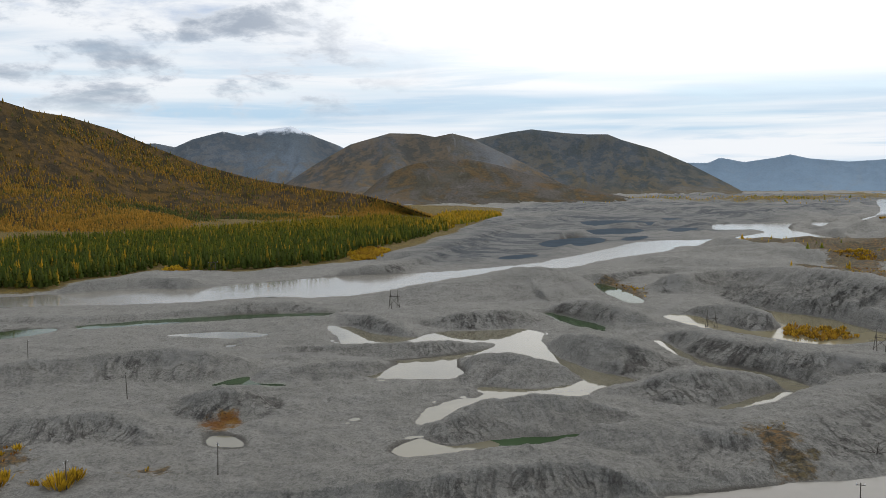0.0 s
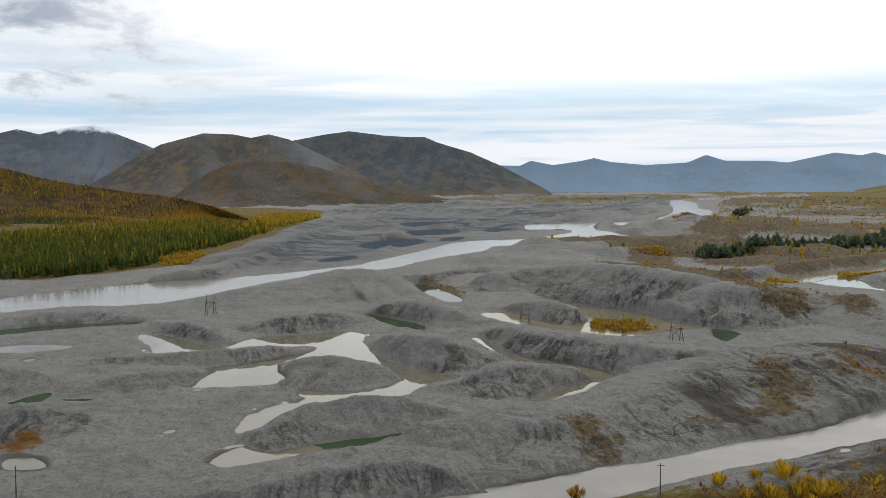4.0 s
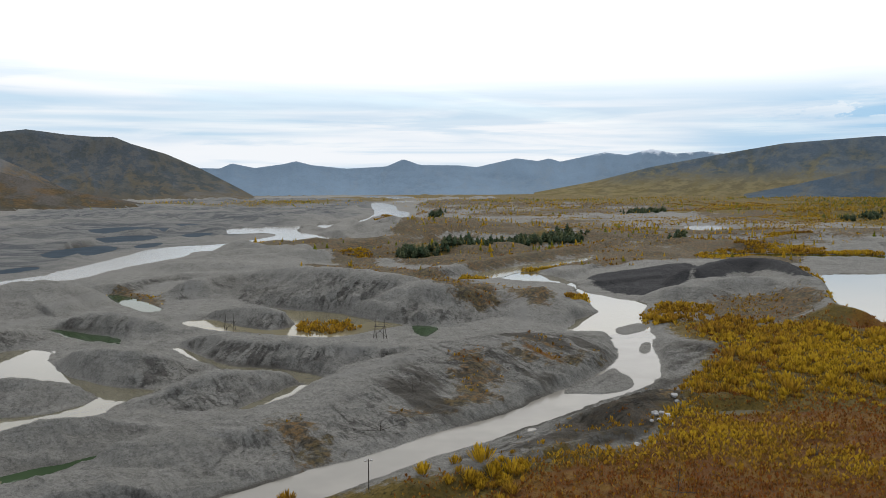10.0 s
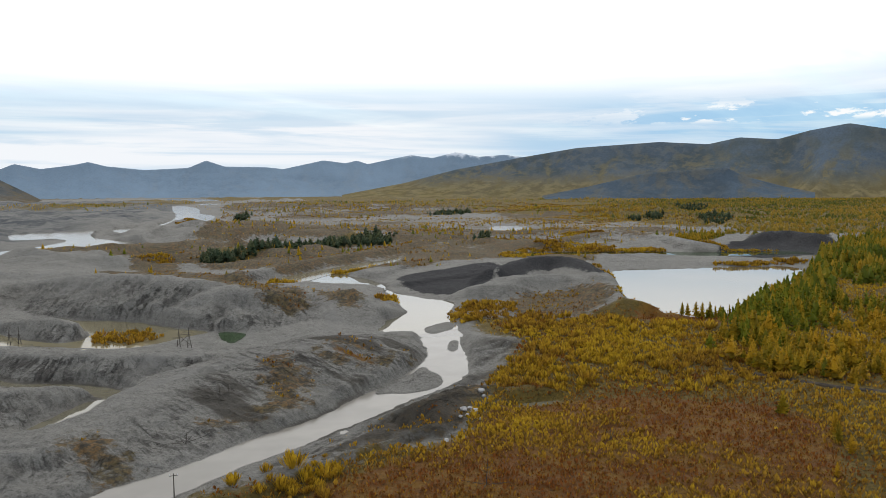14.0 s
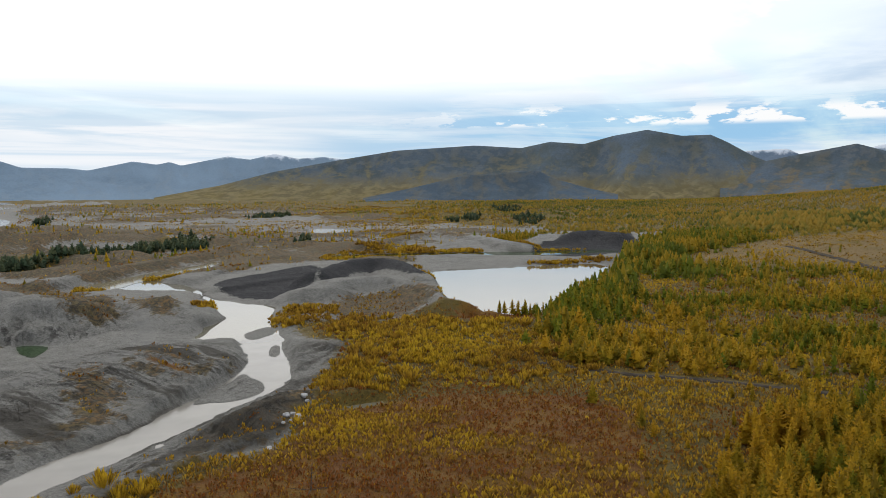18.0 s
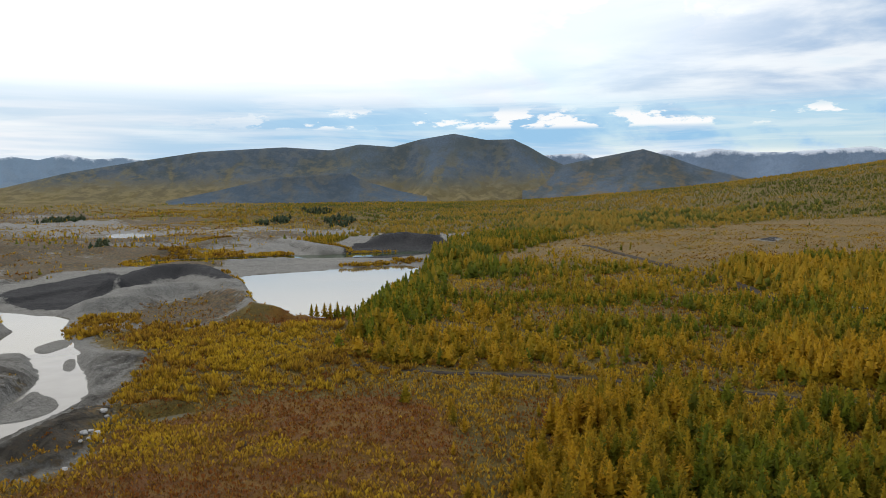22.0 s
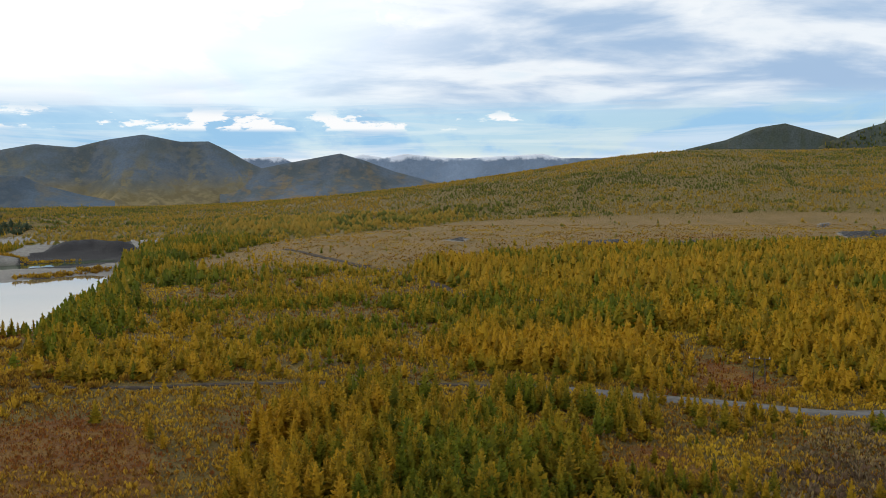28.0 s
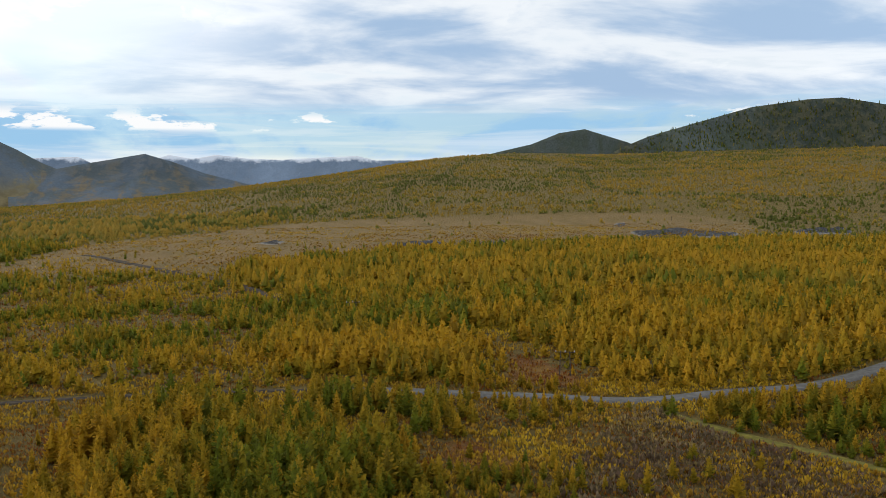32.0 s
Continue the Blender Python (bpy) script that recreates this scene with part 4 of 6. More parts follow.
def hillside(X, Y):
    """The long golden slope that rises from the valley floor."""
    u = X * math.sin(radians(125)) + Y * math.cos(radians(125))
    v = X * math.sin(radians(35)) + Y * math.cos(radians(35))
    rise = np.clip((u - 1100) / 1900, 0, 1.2)
    rise = np.where(rise < 0.15, rise * rise / 0.3, rise - 0.075)
    south = 1 - 0.2 * smooth(np.degrees(np.arctan2(X, Y)), 97, 113)
    return 232 * south * rise * smooth(v, 2550, 950) * smooth(np.hypot(X, Y), 4400, 3050)


def water_distance(X, Y):
    w = np.full(X.shape, 60.0)
    for p, *_ in PONDS:
        w = np.minimum(w, polygon_distance(X, Y, p, 60.0))
    bars = np.full(X.shape, -12.0)
    for p in SANDBARS:
        bars = np.maximum(bars, -polygon_distance(X, Y, p, 12.0))
    return np.maximum(w, bars), bars


def relief(X, Y, veg, faces=False):
    """Height of the ground above the water level, and the distance to the water; with faces, also how rilled the steep spoil faces are."""
    far = np.hypot(X, Y)
    w, bars = water_distance(X, Y)
    shore = w
    w = w + np.where(bars > -4, 0.45, 1.0) * (1.8 * fbm(X, Y, 11, 3, 5) + 0.9 * fbm(X, Y, 3.5, 2, 6)) * np.clip(1 - w / 20, 0, 1)
    z = 1.6 + 1.3 * fbm(X, Y, 60, 4, 11) + 0.5 * fbm(X, Y, 14, 3, 12)
    # low spoil waves over the whole dredged floor
    waves = np.abs(fbm(X * 0.8 + Y * 0.6, (Y * 0.8 - X * 0.6) * 0.4, 70, 3, 21))
    z = z + (1 - veg) * 20.0 * np.clip(0.2 - waves, 0, 1) * smooth(far, 380, 650) * smooth(shore, 6, 50)
    # hummocks of old spoil on the far plain
    plain = smooth(far, 480, 720) * smooth(np.degrees(np.arctan2(X, Y)), 74, 62) * smooth(np.degrees(np.arctan2(X, Y)), -1, 7) * smooth(shore, 8, 45)
    z = z + plain * (55.0 * np.clip(0.17 - np.abs(fbm(X * 0.7 - Y * 0.5, Y * 0.7 + X * 0.3, 62, 2, 23)), 0, 1) + 2.5 * np.clip(fbm(X, Y, 22, 3, 24), 0, 1)) * np.clip(0.45 + 1.4 * fbm(X, Y, 260, 2, 25), 0, 1)
    mounds, rills = np.zeros(X.shape), np.zeros(X.shape)
    z = z * (0.3 + 0.7 * smooth(shore, 4, 58) * smooth(far, 650, 850) + 0.7 * smooth(far, 850, 650))
    z = z * (1 - 0.8 * smooth(np.hypot(X - 850, Y - 760), 230, 120))
    face, run, drop = np.zeros(X.shape), np.zeros(X.shape), np.zeros(X.shape)
    for p, slope, width, flat, gully in RIDGES:
        reach = max(width, slope * p[:, 2].max()) + 8
        near = (X > p[:, 0].min() - reach) & (X < p[:, 0].max() + reach) & (Y > p[:, 1].min() - reach) & (Y < p[:, 1].max() + reach)
        x, y = X[near], Y[near]
        if not x.size:
            continue
        d, s = line_distance(x, y, p[:, :2])
        length = np.concatenate([[0], np.cumsum(np.hypot(*np.diff(p[:, :2], axis=0).T))])
        h = np.interp(s, length, p[:, 2])
        side = np.hypot(x, y) - np.interp(s, length, np.hypot(p[:, 0], p[:, 1]))
        cut = slope * h + 0.5
        loose = min(1, 2.2 / slope) * np.clip(h / 4, 0.3, 1)
        dist = d
        d = d + 2.2 * fbm(x, y, 16, 3, 31) * smooth(d, 0, 4) + 0.9 * fbm(x, y, 5, 2, 32) * smooth(d, 0, 2)
        k = smooth(side / (dist + 1.2), -0.45, 0.45)
        t = np.clip(d / cut, 0, 1)
        u = np.clip((d / width - flat) / (1 - flat), 0, 1)
        steep = 1 - t - 0.06 * np.sin(6.283 * t)
        gentle = 1 - smooth(u, 0, 1)
        cuts = gully * np.abs(value(s / 2.4 + 0.6 * fbm(x, y, 8, 2, 43), d / 40, 41)) * 4 * t * (1 - t)
        part_ = (steep - 0.55 * cuts) * (1 - k) + gentle * k
        top = (h - 0.25) * np.clip(part_, 0, 1) * (1 + 0.14 * fbm(x, y, 28, 3, 33))
        win = top > mounds[near]
        lines = np.clip(0.7 * np.abs(value(s / 0.9 + fbm(x, y, 5, 2, 46), d / 9, 44)) + 1.5 * fbm(x, y, 7, 4, 45, 0.7), 0, 1)
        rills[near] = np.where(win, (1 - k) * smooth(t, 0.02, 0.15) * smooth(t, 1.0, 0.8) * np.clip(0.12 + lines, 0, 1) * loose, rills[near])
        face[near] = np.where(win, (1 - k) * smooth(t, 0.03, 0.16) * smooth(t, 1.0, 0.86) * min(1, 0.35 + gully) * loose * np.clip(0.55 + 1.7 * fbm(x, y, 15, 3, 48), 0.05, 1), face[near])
        run[near] = np.where(win, s + 5.0 * fbm(x, y, 12, 3, 47), run[near])
        drop[near] = np.where(win, d, drop[near])
        mounds[near] = np.maximum(mounds[near], top)
    z = np.maximum(z * smooth(w, 0.0, 26.0), mounds * (0.3 + 0.7 * smooth(w, 0.0, 4.0)))
    z = z + (0.9 * np.abs(fbm(X * 0.6 + Y, Y * 0.5 - X, 13, 3, 53)) + 0.7 * fbm(X, Y, 4.5, 3, 51, 0.6) + 0.35 * fbm(X, Y, 1.6, 2, 52)) * smooth(far, 1100, 250) * (1 - 0.7 * veg)
    bank = 1.2 + 3.0 * np.clip(fbm(X, Y, 30, 2, 61) + 0.5, 0, 1)
    z = np.where(bars > -1.0, np.minimum(z, 0.1 + 0.1 * fbm(X, Y, 6, 2, 63)), z)
    z = np.where(w < 0, np.maximum(-1.6, 0.28 * w) - 0.05, z * smooth(w, -0.4, bank) + 0.03)
    if faces:
        return z + hillside(X, Y), w, rills * smooth(w, 0.5, 2), face * smooth(w, 0.3, 1.5), run, drop, bars
    return z + hillside(X, Y), w


# ---- meshes ----
def mesh_object(name, verts, faces, stuff, parent=None, flat=True):
    """An object from arrays: faces are rows of equal length."""
    me = bpy.data.meshes.new(name)
    k = faces.shape[1]
    me.vertices.add(len(verts))
    me.vertices.foreach_set("co", np.ascontiguousarray(verts, np.float32).ravel())
    me.loops.add(faces.size)
    me.loops.foreach_set("vertex_index", np.ascontiguousarray(faces, np.int32).ravel())
    me.polygons.add(len(faces))
    me.polygons.foreach_set("loop_start", np.arange(len(faces), dtype=np.int32) * k)
    me.polygons.foreach_set("loop_total", np.full(len(faces), k, np.int32))
    if not flat:
        me.polygons.foreach_set("use_smooth", np.ones(len(faces), bool))
    me.update(calc_edges=True)
    me.materials.append(stuff)
    ob = new(name, me)
    if parent:
        ob.parent = parent
    return ob


def grid_faces(rows, cols, wrap=False):
    r, c = np.meshgrid(np.arange(rows - 1), np.arange(cols if wrap else cols - 1), indexing="ij")
    d = (c + 1) % cols
    return np.stack([r * cols + c, (r + 1) * cols + c, (r + 1) * cols + d, r * cols + d], -1).reshape(-1, 4)


def within(X, Y, group, soft=6.0):
    d = np.full(X.shape, 40.0)
    for p in group:
        d = np.minimum(d, polygon_distance(X, Y, p, 40.0))
    return np.clip(0.5 - d / soft / 2, 0, 1)


BANKS = [(rounded(q), np.array(line)) for q, line in (
    ([(149.1, 239.4), (176.1, 251.9), (186.7, 239.4), (195.6, 225.7), (192.1, 208.8), (176.5, 193.8), (145.3, 176.5), (119.6, 171.1), (104.1, 167.3), (87.1, 163.3), (72.5, 160.8), (73.4, 174.6), (102.6, 198.4)], [(174.2, 242.4), (175.6, 197.3)]),
    ([(87.9, 145.7), (112.9, 146.7), (137.8, 150.7), (166.2, 164.4), (198.7, 187.2), (215.1, 207.7), (221.5, 193.9), (214.4, 181.0), (181.3, 170.7), (175.2, 147.7), (146.4, 141.1), (127.7, 127.7), (111.0, 134.8), (88.4, 130.3)], [(101.9, 141.9), (155.5, 155.7)]),
)]


def build_ground():
    az = np.radians(np.concatenate([np.arange(-30, 130, 0.19), np.arange(131, 329, 4.5)]))
    dip = np.concatenate([[89.98], np.arange(80, 24, -6), np.arange(24, 2.0, -0.05), np.arange(2.0, 0.66, -0.024)])
    rad = EYE / np.tan(np.radians(dip))
    A, R_ = np.meshgrid(az, rad)
    X, Y = np.sin(A) * R_, np.cos(A) * R_
    veg, heath, black = zones(X, Y)
    z, w, rills, face, run, drop, bars = relief(X, Y, np.maximum(veg, heath), True)
    for p, line in BANKS:
        along = (line[1] - line[0]) / np.linalg.norm(line[1] - line[0])
        share = within(X, Y, [p], 5.0)
        face = np.where(share > 0, np.maximum(face * (1 - share), share * np.clip(0.75 + 1.2 * fbm(X, Y, 20, 2, 66), 0, 1)), face)
        run = np.where(share > 0, Y * along[0] - X * along[1] + 1.5 * fbm(X, Y, 14, 2, 67), run)
        drop = np.where(share > 0, X * along[0] + Y * along[1], drop)
        z = z - share * smooth(w, 1, 6) * (1.3 * np.abs(value(run / 5.0, drop / 45, 68)) + 0.8 * np.abs(value(run / 2.1, drop / 25, 69)))
    soil = np.zeros(X.shape)
    for p, line in BANKS:
        share = within(X, Y, [p], 5.0)
        soil = np.maximum(soil, share * smooth(fbm(run, drop * 0.13, 7, 4, 58, 0.6) + 0.2 * fbm(X, Y, 30, 2, 59), 0.13, 0.3))
    wet = 0.8 * smooth(w - 1.4 * np.clip(2.2 * fbm(X, Y, 17, 2, 65), 0, 1), 1.1, 0.3) * np.clip(0.35 + 1.6 * fbm(X, Y, 40, 2, 64), 0.0, 1.0) * (w < 50) * np.where(bars > -3, 0.3, 1.0)
    wet = np.maximum(wet, 0.85 * soil * smooth(w, 0, 2))
    ob = mesh_object("ground", np.stack([X, Y, z], -1).reshape(-1, 3), grid_faces(len(rad), len(az), True)[:, ::-1], GROUND, flat=False)
    a = ob.data.color_attributes.new("zone", "FLOAT_COLOR", "POINT")
    a.data.foreach_set("color", np.stack([veg, heath, black, wet], -1).astype(np.float32).ravel())
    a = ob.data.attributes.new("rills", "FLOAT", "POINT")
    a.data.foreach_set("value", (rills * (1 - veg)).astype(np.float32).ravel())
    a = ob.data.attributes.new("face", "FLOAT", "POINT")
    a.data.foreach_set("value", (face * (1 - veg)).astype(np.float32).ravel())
    a = ob.data.attributes.new("wheels", "FLOAT", "POINT")
    a.data.foreach_set("value", wheel_share(X, Y).astype(np.float32).ravel())
    a = ob.data.attributes.new("fall", "FLOAT_VECTOR", "POINT")
    a.data.foreach_set("vector", np.stack([run, drop, np.zeros(X.shape)], -1).astype(np.float32).ravel())
    a = ob.data.attributes.new("silt", "FLOAT", "POINT")
    a.data.foreach_set("value", silt_share(X, Y).astype(np.float32).ravel())
    a = ob.data.attributes.new("clearing", "FLOAT", "POINT")
    a.data.foreach_set("value", within(X, Y, OPEN[:1], 14.0).astype(np.float32).ravel())
    a = ob.data.attributes.new("scrub", "FLOAT", "POINT")
    a.data.foreach_set("value", (scrub_share(X, Y) * np.where(np.hypot(X, Y) > 520, np.clip(0.62 + 0.1 * (z - 2.2) + 1.1 * fbm(X, Y * 0.7, 120, 4, 26), 0, 1), 1)).astype(np.float32).ravel())
    tagged(ob, "grey dredged gravel and yellow autumn ground", "ground", kind="structure")


build_ground()


def build_water():
    for k, (p, stuff, label, name) in enumerate(PONDS):
        d = np.roll(p, -1, 0) - np.roll(p, 1, 0)
        nrm = np.stack([d[:, 1], -d[:, 0]], 1) / (np.linalg.norm(d, axis=1, keepdims=True) + 1e-9)
        area = np.sum(p[:, 0] * np.roll(p[:, 1], -1) - np.roll(p[:, 0], -1) * p[:, 1])
        q = p + nrm * (2.5 if area > 0 else -2.5)
        me = bpy.data.meshes.new(name)
        bm = bmesh.new()
        f = bm.faces.new([bm.verts.new((x, y, -0.006 * k)) for x, y in (q if area > 0 else q[::-1])])
        bmesh.ops.triangulate(bm, faces=[f])
        bm.to_mesh(me)
        bm.free()
        me.materials.append(stuff)
        tagged(new(name, me), label, "water", kind="structure")


build_water()


# ---- hills ----
def hill(name, crest, front, stuff, label, depth=900.0, rough=1.0, bulge=1.0):
    """A hill between its front foot and its crest, and down again behind it; crest as x, y, z, front as x, y."""
    c, f = np.array(crest, float), np.array(front, float)[:, :2]

    def along(p, u):
        s = np.concatenate([[0], np.cumsum(np.linalg.norm(np.diff(p[:, :2], axis=0), axis=1))])
        return np.stack([np.interp(u * s[-1], s, p[:, i]) for i in range(p.shape[1])], -1)

    n = 220
    u = np.linspace(0, 1, n)
    C, F = along(c, u), along(rounded(f, False), u)
    out = C[:, :2] / np.linalg.norm(C[:, :2], axis=1, keepdims=True)
    B = C[:, :2] + out * depth
    length = np.sum(np.linalg.norm(np.diff(C[:, :2], axis=0), axis=1))
    across = u * length
    size = np.maximum(C[:, 2], 20) * rough
    seed = int(abs(c[0, 0])) % 997
    rows, falls, cuts = [], [], []
    for v in np.concatenate([np.linspace(0, 1, 48), np.linspace(1.08, 2, 4)]):
        if v <= 1:
            xy = F * (1 - v) + C[:, :2] * v
            z = C[:, 2] * (v ** bulge) - 6 * (1 - v)
        else:
            xy = C[:, :2] * (2 - v) + B * (v - 1)
            z = C[:, 2] * (2 - v) - 20 * (v - 1)
        w = np.full(n, min(v, 1.0))
        # spurs and gullies that run down from the crest and fork
        bend = across + 170 * fbm(across, w * 900, 420, 3, seed)
        major = np.abs(2 * value(bend / 430, w * 0.7, seed + 5))
        minor = np.abs(2 * value(bend / 150 + 1.3 * w, w * 1.6, seed + 6))
        small = np.abs(2 * value(bend / 60 - 1.5 * w, w * 4, seed + 8))
        fold = 0.62 * (1 - major) + 0.26 * (1 - minor) * (0.4 + 0.6 * w) + 0.12 * (1 - small)
        amount = math.sin(min(v, 1) * math.pi) ** 0.8 * 0.7
        z = z - size * fold * amount + size * 0.03 * fbm(xy[:, 0], xy[:, 1], 60, 3, 92) * min(1, v * 2) * (v < 0.97)
        rows.append(np.column_stack([xy, z]))
        falls.append(np.column_stack([across + 40 * fbm(across, w * 900, 140, 2, seed + 9), np.linalg.norm(C[:, :2] - F, axis=1) * w, np.full(n, seed)]))
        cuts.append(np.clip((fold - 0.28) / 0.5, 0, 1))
    ob = mesh_object(name, np.concatenate(rows), grid_faces(len(rows), n), stuff, flat=False)
    ob.data.attributes.new("fall", "FLOAT_VECTOR", "POINT").data.foreach_set("vector", np.concatenate(falls).astype(np.float32).ravel())
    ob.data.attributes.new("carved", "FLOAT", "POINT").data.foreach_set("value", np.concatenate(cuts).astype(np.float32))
    tagged(ob, label, "hill", kind="structure")
    return np.array(rows)


NEAR_HILL = hill_material("near_hillside", (0.085, 0.066, 0.052), (0.062, 0.05, 0.028), (0.17, 0.095, 0.026), scale=2.2)
# farther hills: aerial haze is put into these blue-grey base colours
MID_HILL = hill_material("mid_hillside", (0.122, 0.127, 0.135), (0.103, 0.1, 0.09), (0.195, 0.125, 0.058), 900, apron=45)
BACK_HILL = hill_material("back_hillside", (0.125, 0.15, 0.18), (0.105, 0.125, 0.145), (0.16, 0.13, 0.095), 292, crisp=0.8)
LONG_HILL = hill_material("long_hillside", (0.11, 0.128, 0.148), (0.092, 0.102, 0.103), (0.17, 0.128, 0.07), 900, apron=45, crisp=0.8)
LOW_HILL = hill_material("low_rocky_hill", (0.105, 0.095, 0.085), (0.075, 0.068, 0.05), (0.145, 0.092, 0.042), 900, scale=1.5)
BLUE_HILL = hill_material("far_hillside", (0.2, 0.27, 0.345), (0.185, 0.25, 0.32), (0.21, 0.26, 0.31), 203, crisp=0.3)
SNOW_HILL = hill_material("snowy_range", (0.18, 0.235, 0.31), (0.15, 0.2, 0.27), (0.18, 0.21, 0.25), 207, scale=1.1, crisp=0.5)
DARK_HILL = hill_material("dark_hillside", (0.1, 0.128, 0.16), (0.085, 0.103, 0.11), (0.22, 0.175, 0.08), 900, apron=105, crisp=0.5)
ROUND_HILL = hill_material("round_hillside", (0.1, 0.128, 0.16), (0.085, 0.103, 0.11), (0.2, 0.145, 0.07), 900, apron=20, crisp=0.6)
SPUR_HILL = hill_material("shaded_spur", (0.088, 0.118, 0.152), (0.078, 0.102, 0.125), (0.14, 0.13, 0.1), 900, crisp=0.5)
# wood colours paled and blued to take in the haze
GOLD_HILL = hill_material("wooded_hill", (0.08, 0.095, 0.09), (0.065, 0.08, 0.062), (0.15, 0.115, 0.045), scale=1.6)

SLOPE_NEAR = hill("hill_near", [(-1035, 1086, 247), (-940, 1233, 244), (-826, 1370, 215), (-723, 1427, 195), (-679, 1449, 179), (-652, 1516, 175), (-602, 1590, 156), (-538, 1613, 126), (-462, 1636, 94), (-351, 1612, 64), (-231, 1583, 45), (-145, 1543, 35), (-80, 1448, 21), (-8, 1300, 0)],
     [(-457, 770), (-424, 823), (-363, 873), (-305, 962), (-240, 1098), (-152, 1259), (-77, 1389), (-4, 1552)], NEAR_HILL, "brown autumn hillside with scattered golden larches", 700, 0.8, 0.9)
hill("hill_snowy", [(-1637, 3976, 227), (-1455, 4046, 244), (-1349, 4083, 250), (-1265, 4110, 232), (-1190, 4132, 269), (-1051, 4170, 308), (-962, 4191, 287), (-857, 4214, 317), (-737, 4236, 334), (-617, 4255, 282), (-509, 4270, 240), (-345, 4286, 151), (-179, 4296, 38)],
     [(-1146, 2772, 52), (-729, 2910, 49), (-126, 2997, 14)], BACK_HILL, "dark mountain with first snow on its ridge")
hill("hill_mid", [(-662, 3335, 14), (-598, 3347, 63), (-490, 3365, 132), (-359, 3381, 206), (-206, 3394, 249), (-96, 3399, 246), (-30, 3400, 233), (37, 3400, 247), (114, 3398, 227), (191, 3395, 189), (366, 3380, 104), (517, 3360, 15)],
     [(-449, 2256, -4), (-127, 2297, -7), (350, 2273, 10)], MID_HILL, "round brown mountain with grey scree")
hill("hill_front", [(-299, 2482, -11), (-234, 2489, 22), (-169, 2494, 75), (-104, 2498, 104), (-39, 2500, 120), (75, 2499, 122), (156, 2495, 105), (269, 2485, 70), (380, 2471, 38), (505, 2449, 14), (551, 2439, 4)],
     [(-227, 1886, -5), (-30, 1900, -2), (131, 1895, 2), (418, 1853, 10)], LOW_HILL, "low rocky hill at the valley's edge", 500)
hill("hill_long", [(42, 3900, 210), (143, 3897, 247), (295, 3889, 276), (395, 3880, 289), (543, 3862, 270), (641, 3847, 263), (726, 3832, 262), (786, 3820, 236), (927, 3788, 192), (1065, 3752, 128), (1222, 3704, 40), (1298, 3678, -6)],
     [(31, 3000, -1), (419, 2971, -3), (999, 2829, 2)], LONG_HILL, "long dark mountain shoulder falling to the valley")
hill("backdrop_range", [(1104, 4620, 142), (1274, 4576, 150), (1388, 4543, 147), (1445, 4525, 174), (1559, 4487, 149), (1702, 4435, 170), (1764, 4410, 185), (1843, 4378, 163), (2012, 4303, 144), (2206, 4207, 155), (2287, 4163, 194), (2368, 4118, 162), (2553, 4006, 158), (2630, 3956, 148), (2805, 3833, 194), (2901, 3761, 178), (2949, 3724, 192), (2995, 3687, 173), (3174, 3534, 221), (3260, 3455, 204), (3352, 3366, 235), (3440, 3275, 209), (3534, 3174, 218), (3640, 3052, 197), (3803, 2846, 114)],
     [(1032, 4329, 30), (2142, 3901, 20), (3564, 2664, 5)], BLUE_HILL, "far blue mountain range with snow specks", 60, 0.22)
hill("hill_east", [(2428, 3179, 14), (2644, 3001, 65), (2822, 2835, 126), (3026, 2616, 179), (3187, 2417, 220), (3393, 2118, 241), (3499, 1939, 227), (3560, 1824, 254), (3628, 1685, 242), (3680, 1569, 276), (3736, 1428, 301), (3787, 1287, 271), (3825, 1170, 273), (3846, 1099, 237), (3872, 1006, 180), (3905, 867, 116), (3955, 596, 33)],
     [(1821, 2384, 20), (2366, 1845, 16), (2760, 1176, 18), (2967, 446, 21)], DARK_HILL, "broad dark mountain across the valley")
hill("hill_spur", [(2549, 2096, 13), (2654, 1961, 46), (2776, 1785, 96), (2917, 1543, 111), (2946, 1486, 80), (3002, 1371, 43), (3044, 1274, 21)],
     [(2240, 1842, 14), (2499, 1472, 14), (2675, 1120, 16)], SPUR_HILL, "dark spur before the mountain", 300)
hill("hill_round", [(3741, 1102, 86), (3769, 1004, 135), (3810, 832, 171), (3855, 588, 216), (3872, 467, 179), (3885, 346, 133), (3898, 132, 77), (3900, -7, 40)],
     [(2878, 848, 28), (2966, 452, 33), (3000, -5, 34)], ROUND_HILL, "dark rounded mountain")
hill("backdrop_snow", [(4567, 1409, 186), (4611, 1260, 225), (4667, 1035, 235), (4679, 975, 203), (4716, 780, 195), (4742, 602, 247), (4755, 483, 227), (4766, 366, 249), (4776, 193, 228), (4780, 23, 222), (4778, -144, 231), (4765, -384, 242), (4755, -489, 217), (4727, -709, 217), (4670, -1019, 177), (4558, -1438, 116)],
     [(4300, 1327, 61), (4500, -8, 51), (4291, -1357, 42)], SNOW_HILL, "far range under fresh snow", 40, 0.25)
hill("hill_cone", [(3232, -665, 153), (3204, -790, 195), (3171, -914, 223), (3140, -1015, 264), (3110, -1104, 277), (3085, -1173, 253), (3054, -1250, 226), (2997, -1381, 165)],
     [(2841, -584, 141), (2754, -910, 147), (2634, -1213, 143)], GOLD_HILL, "small dark cone of a hill", 400)
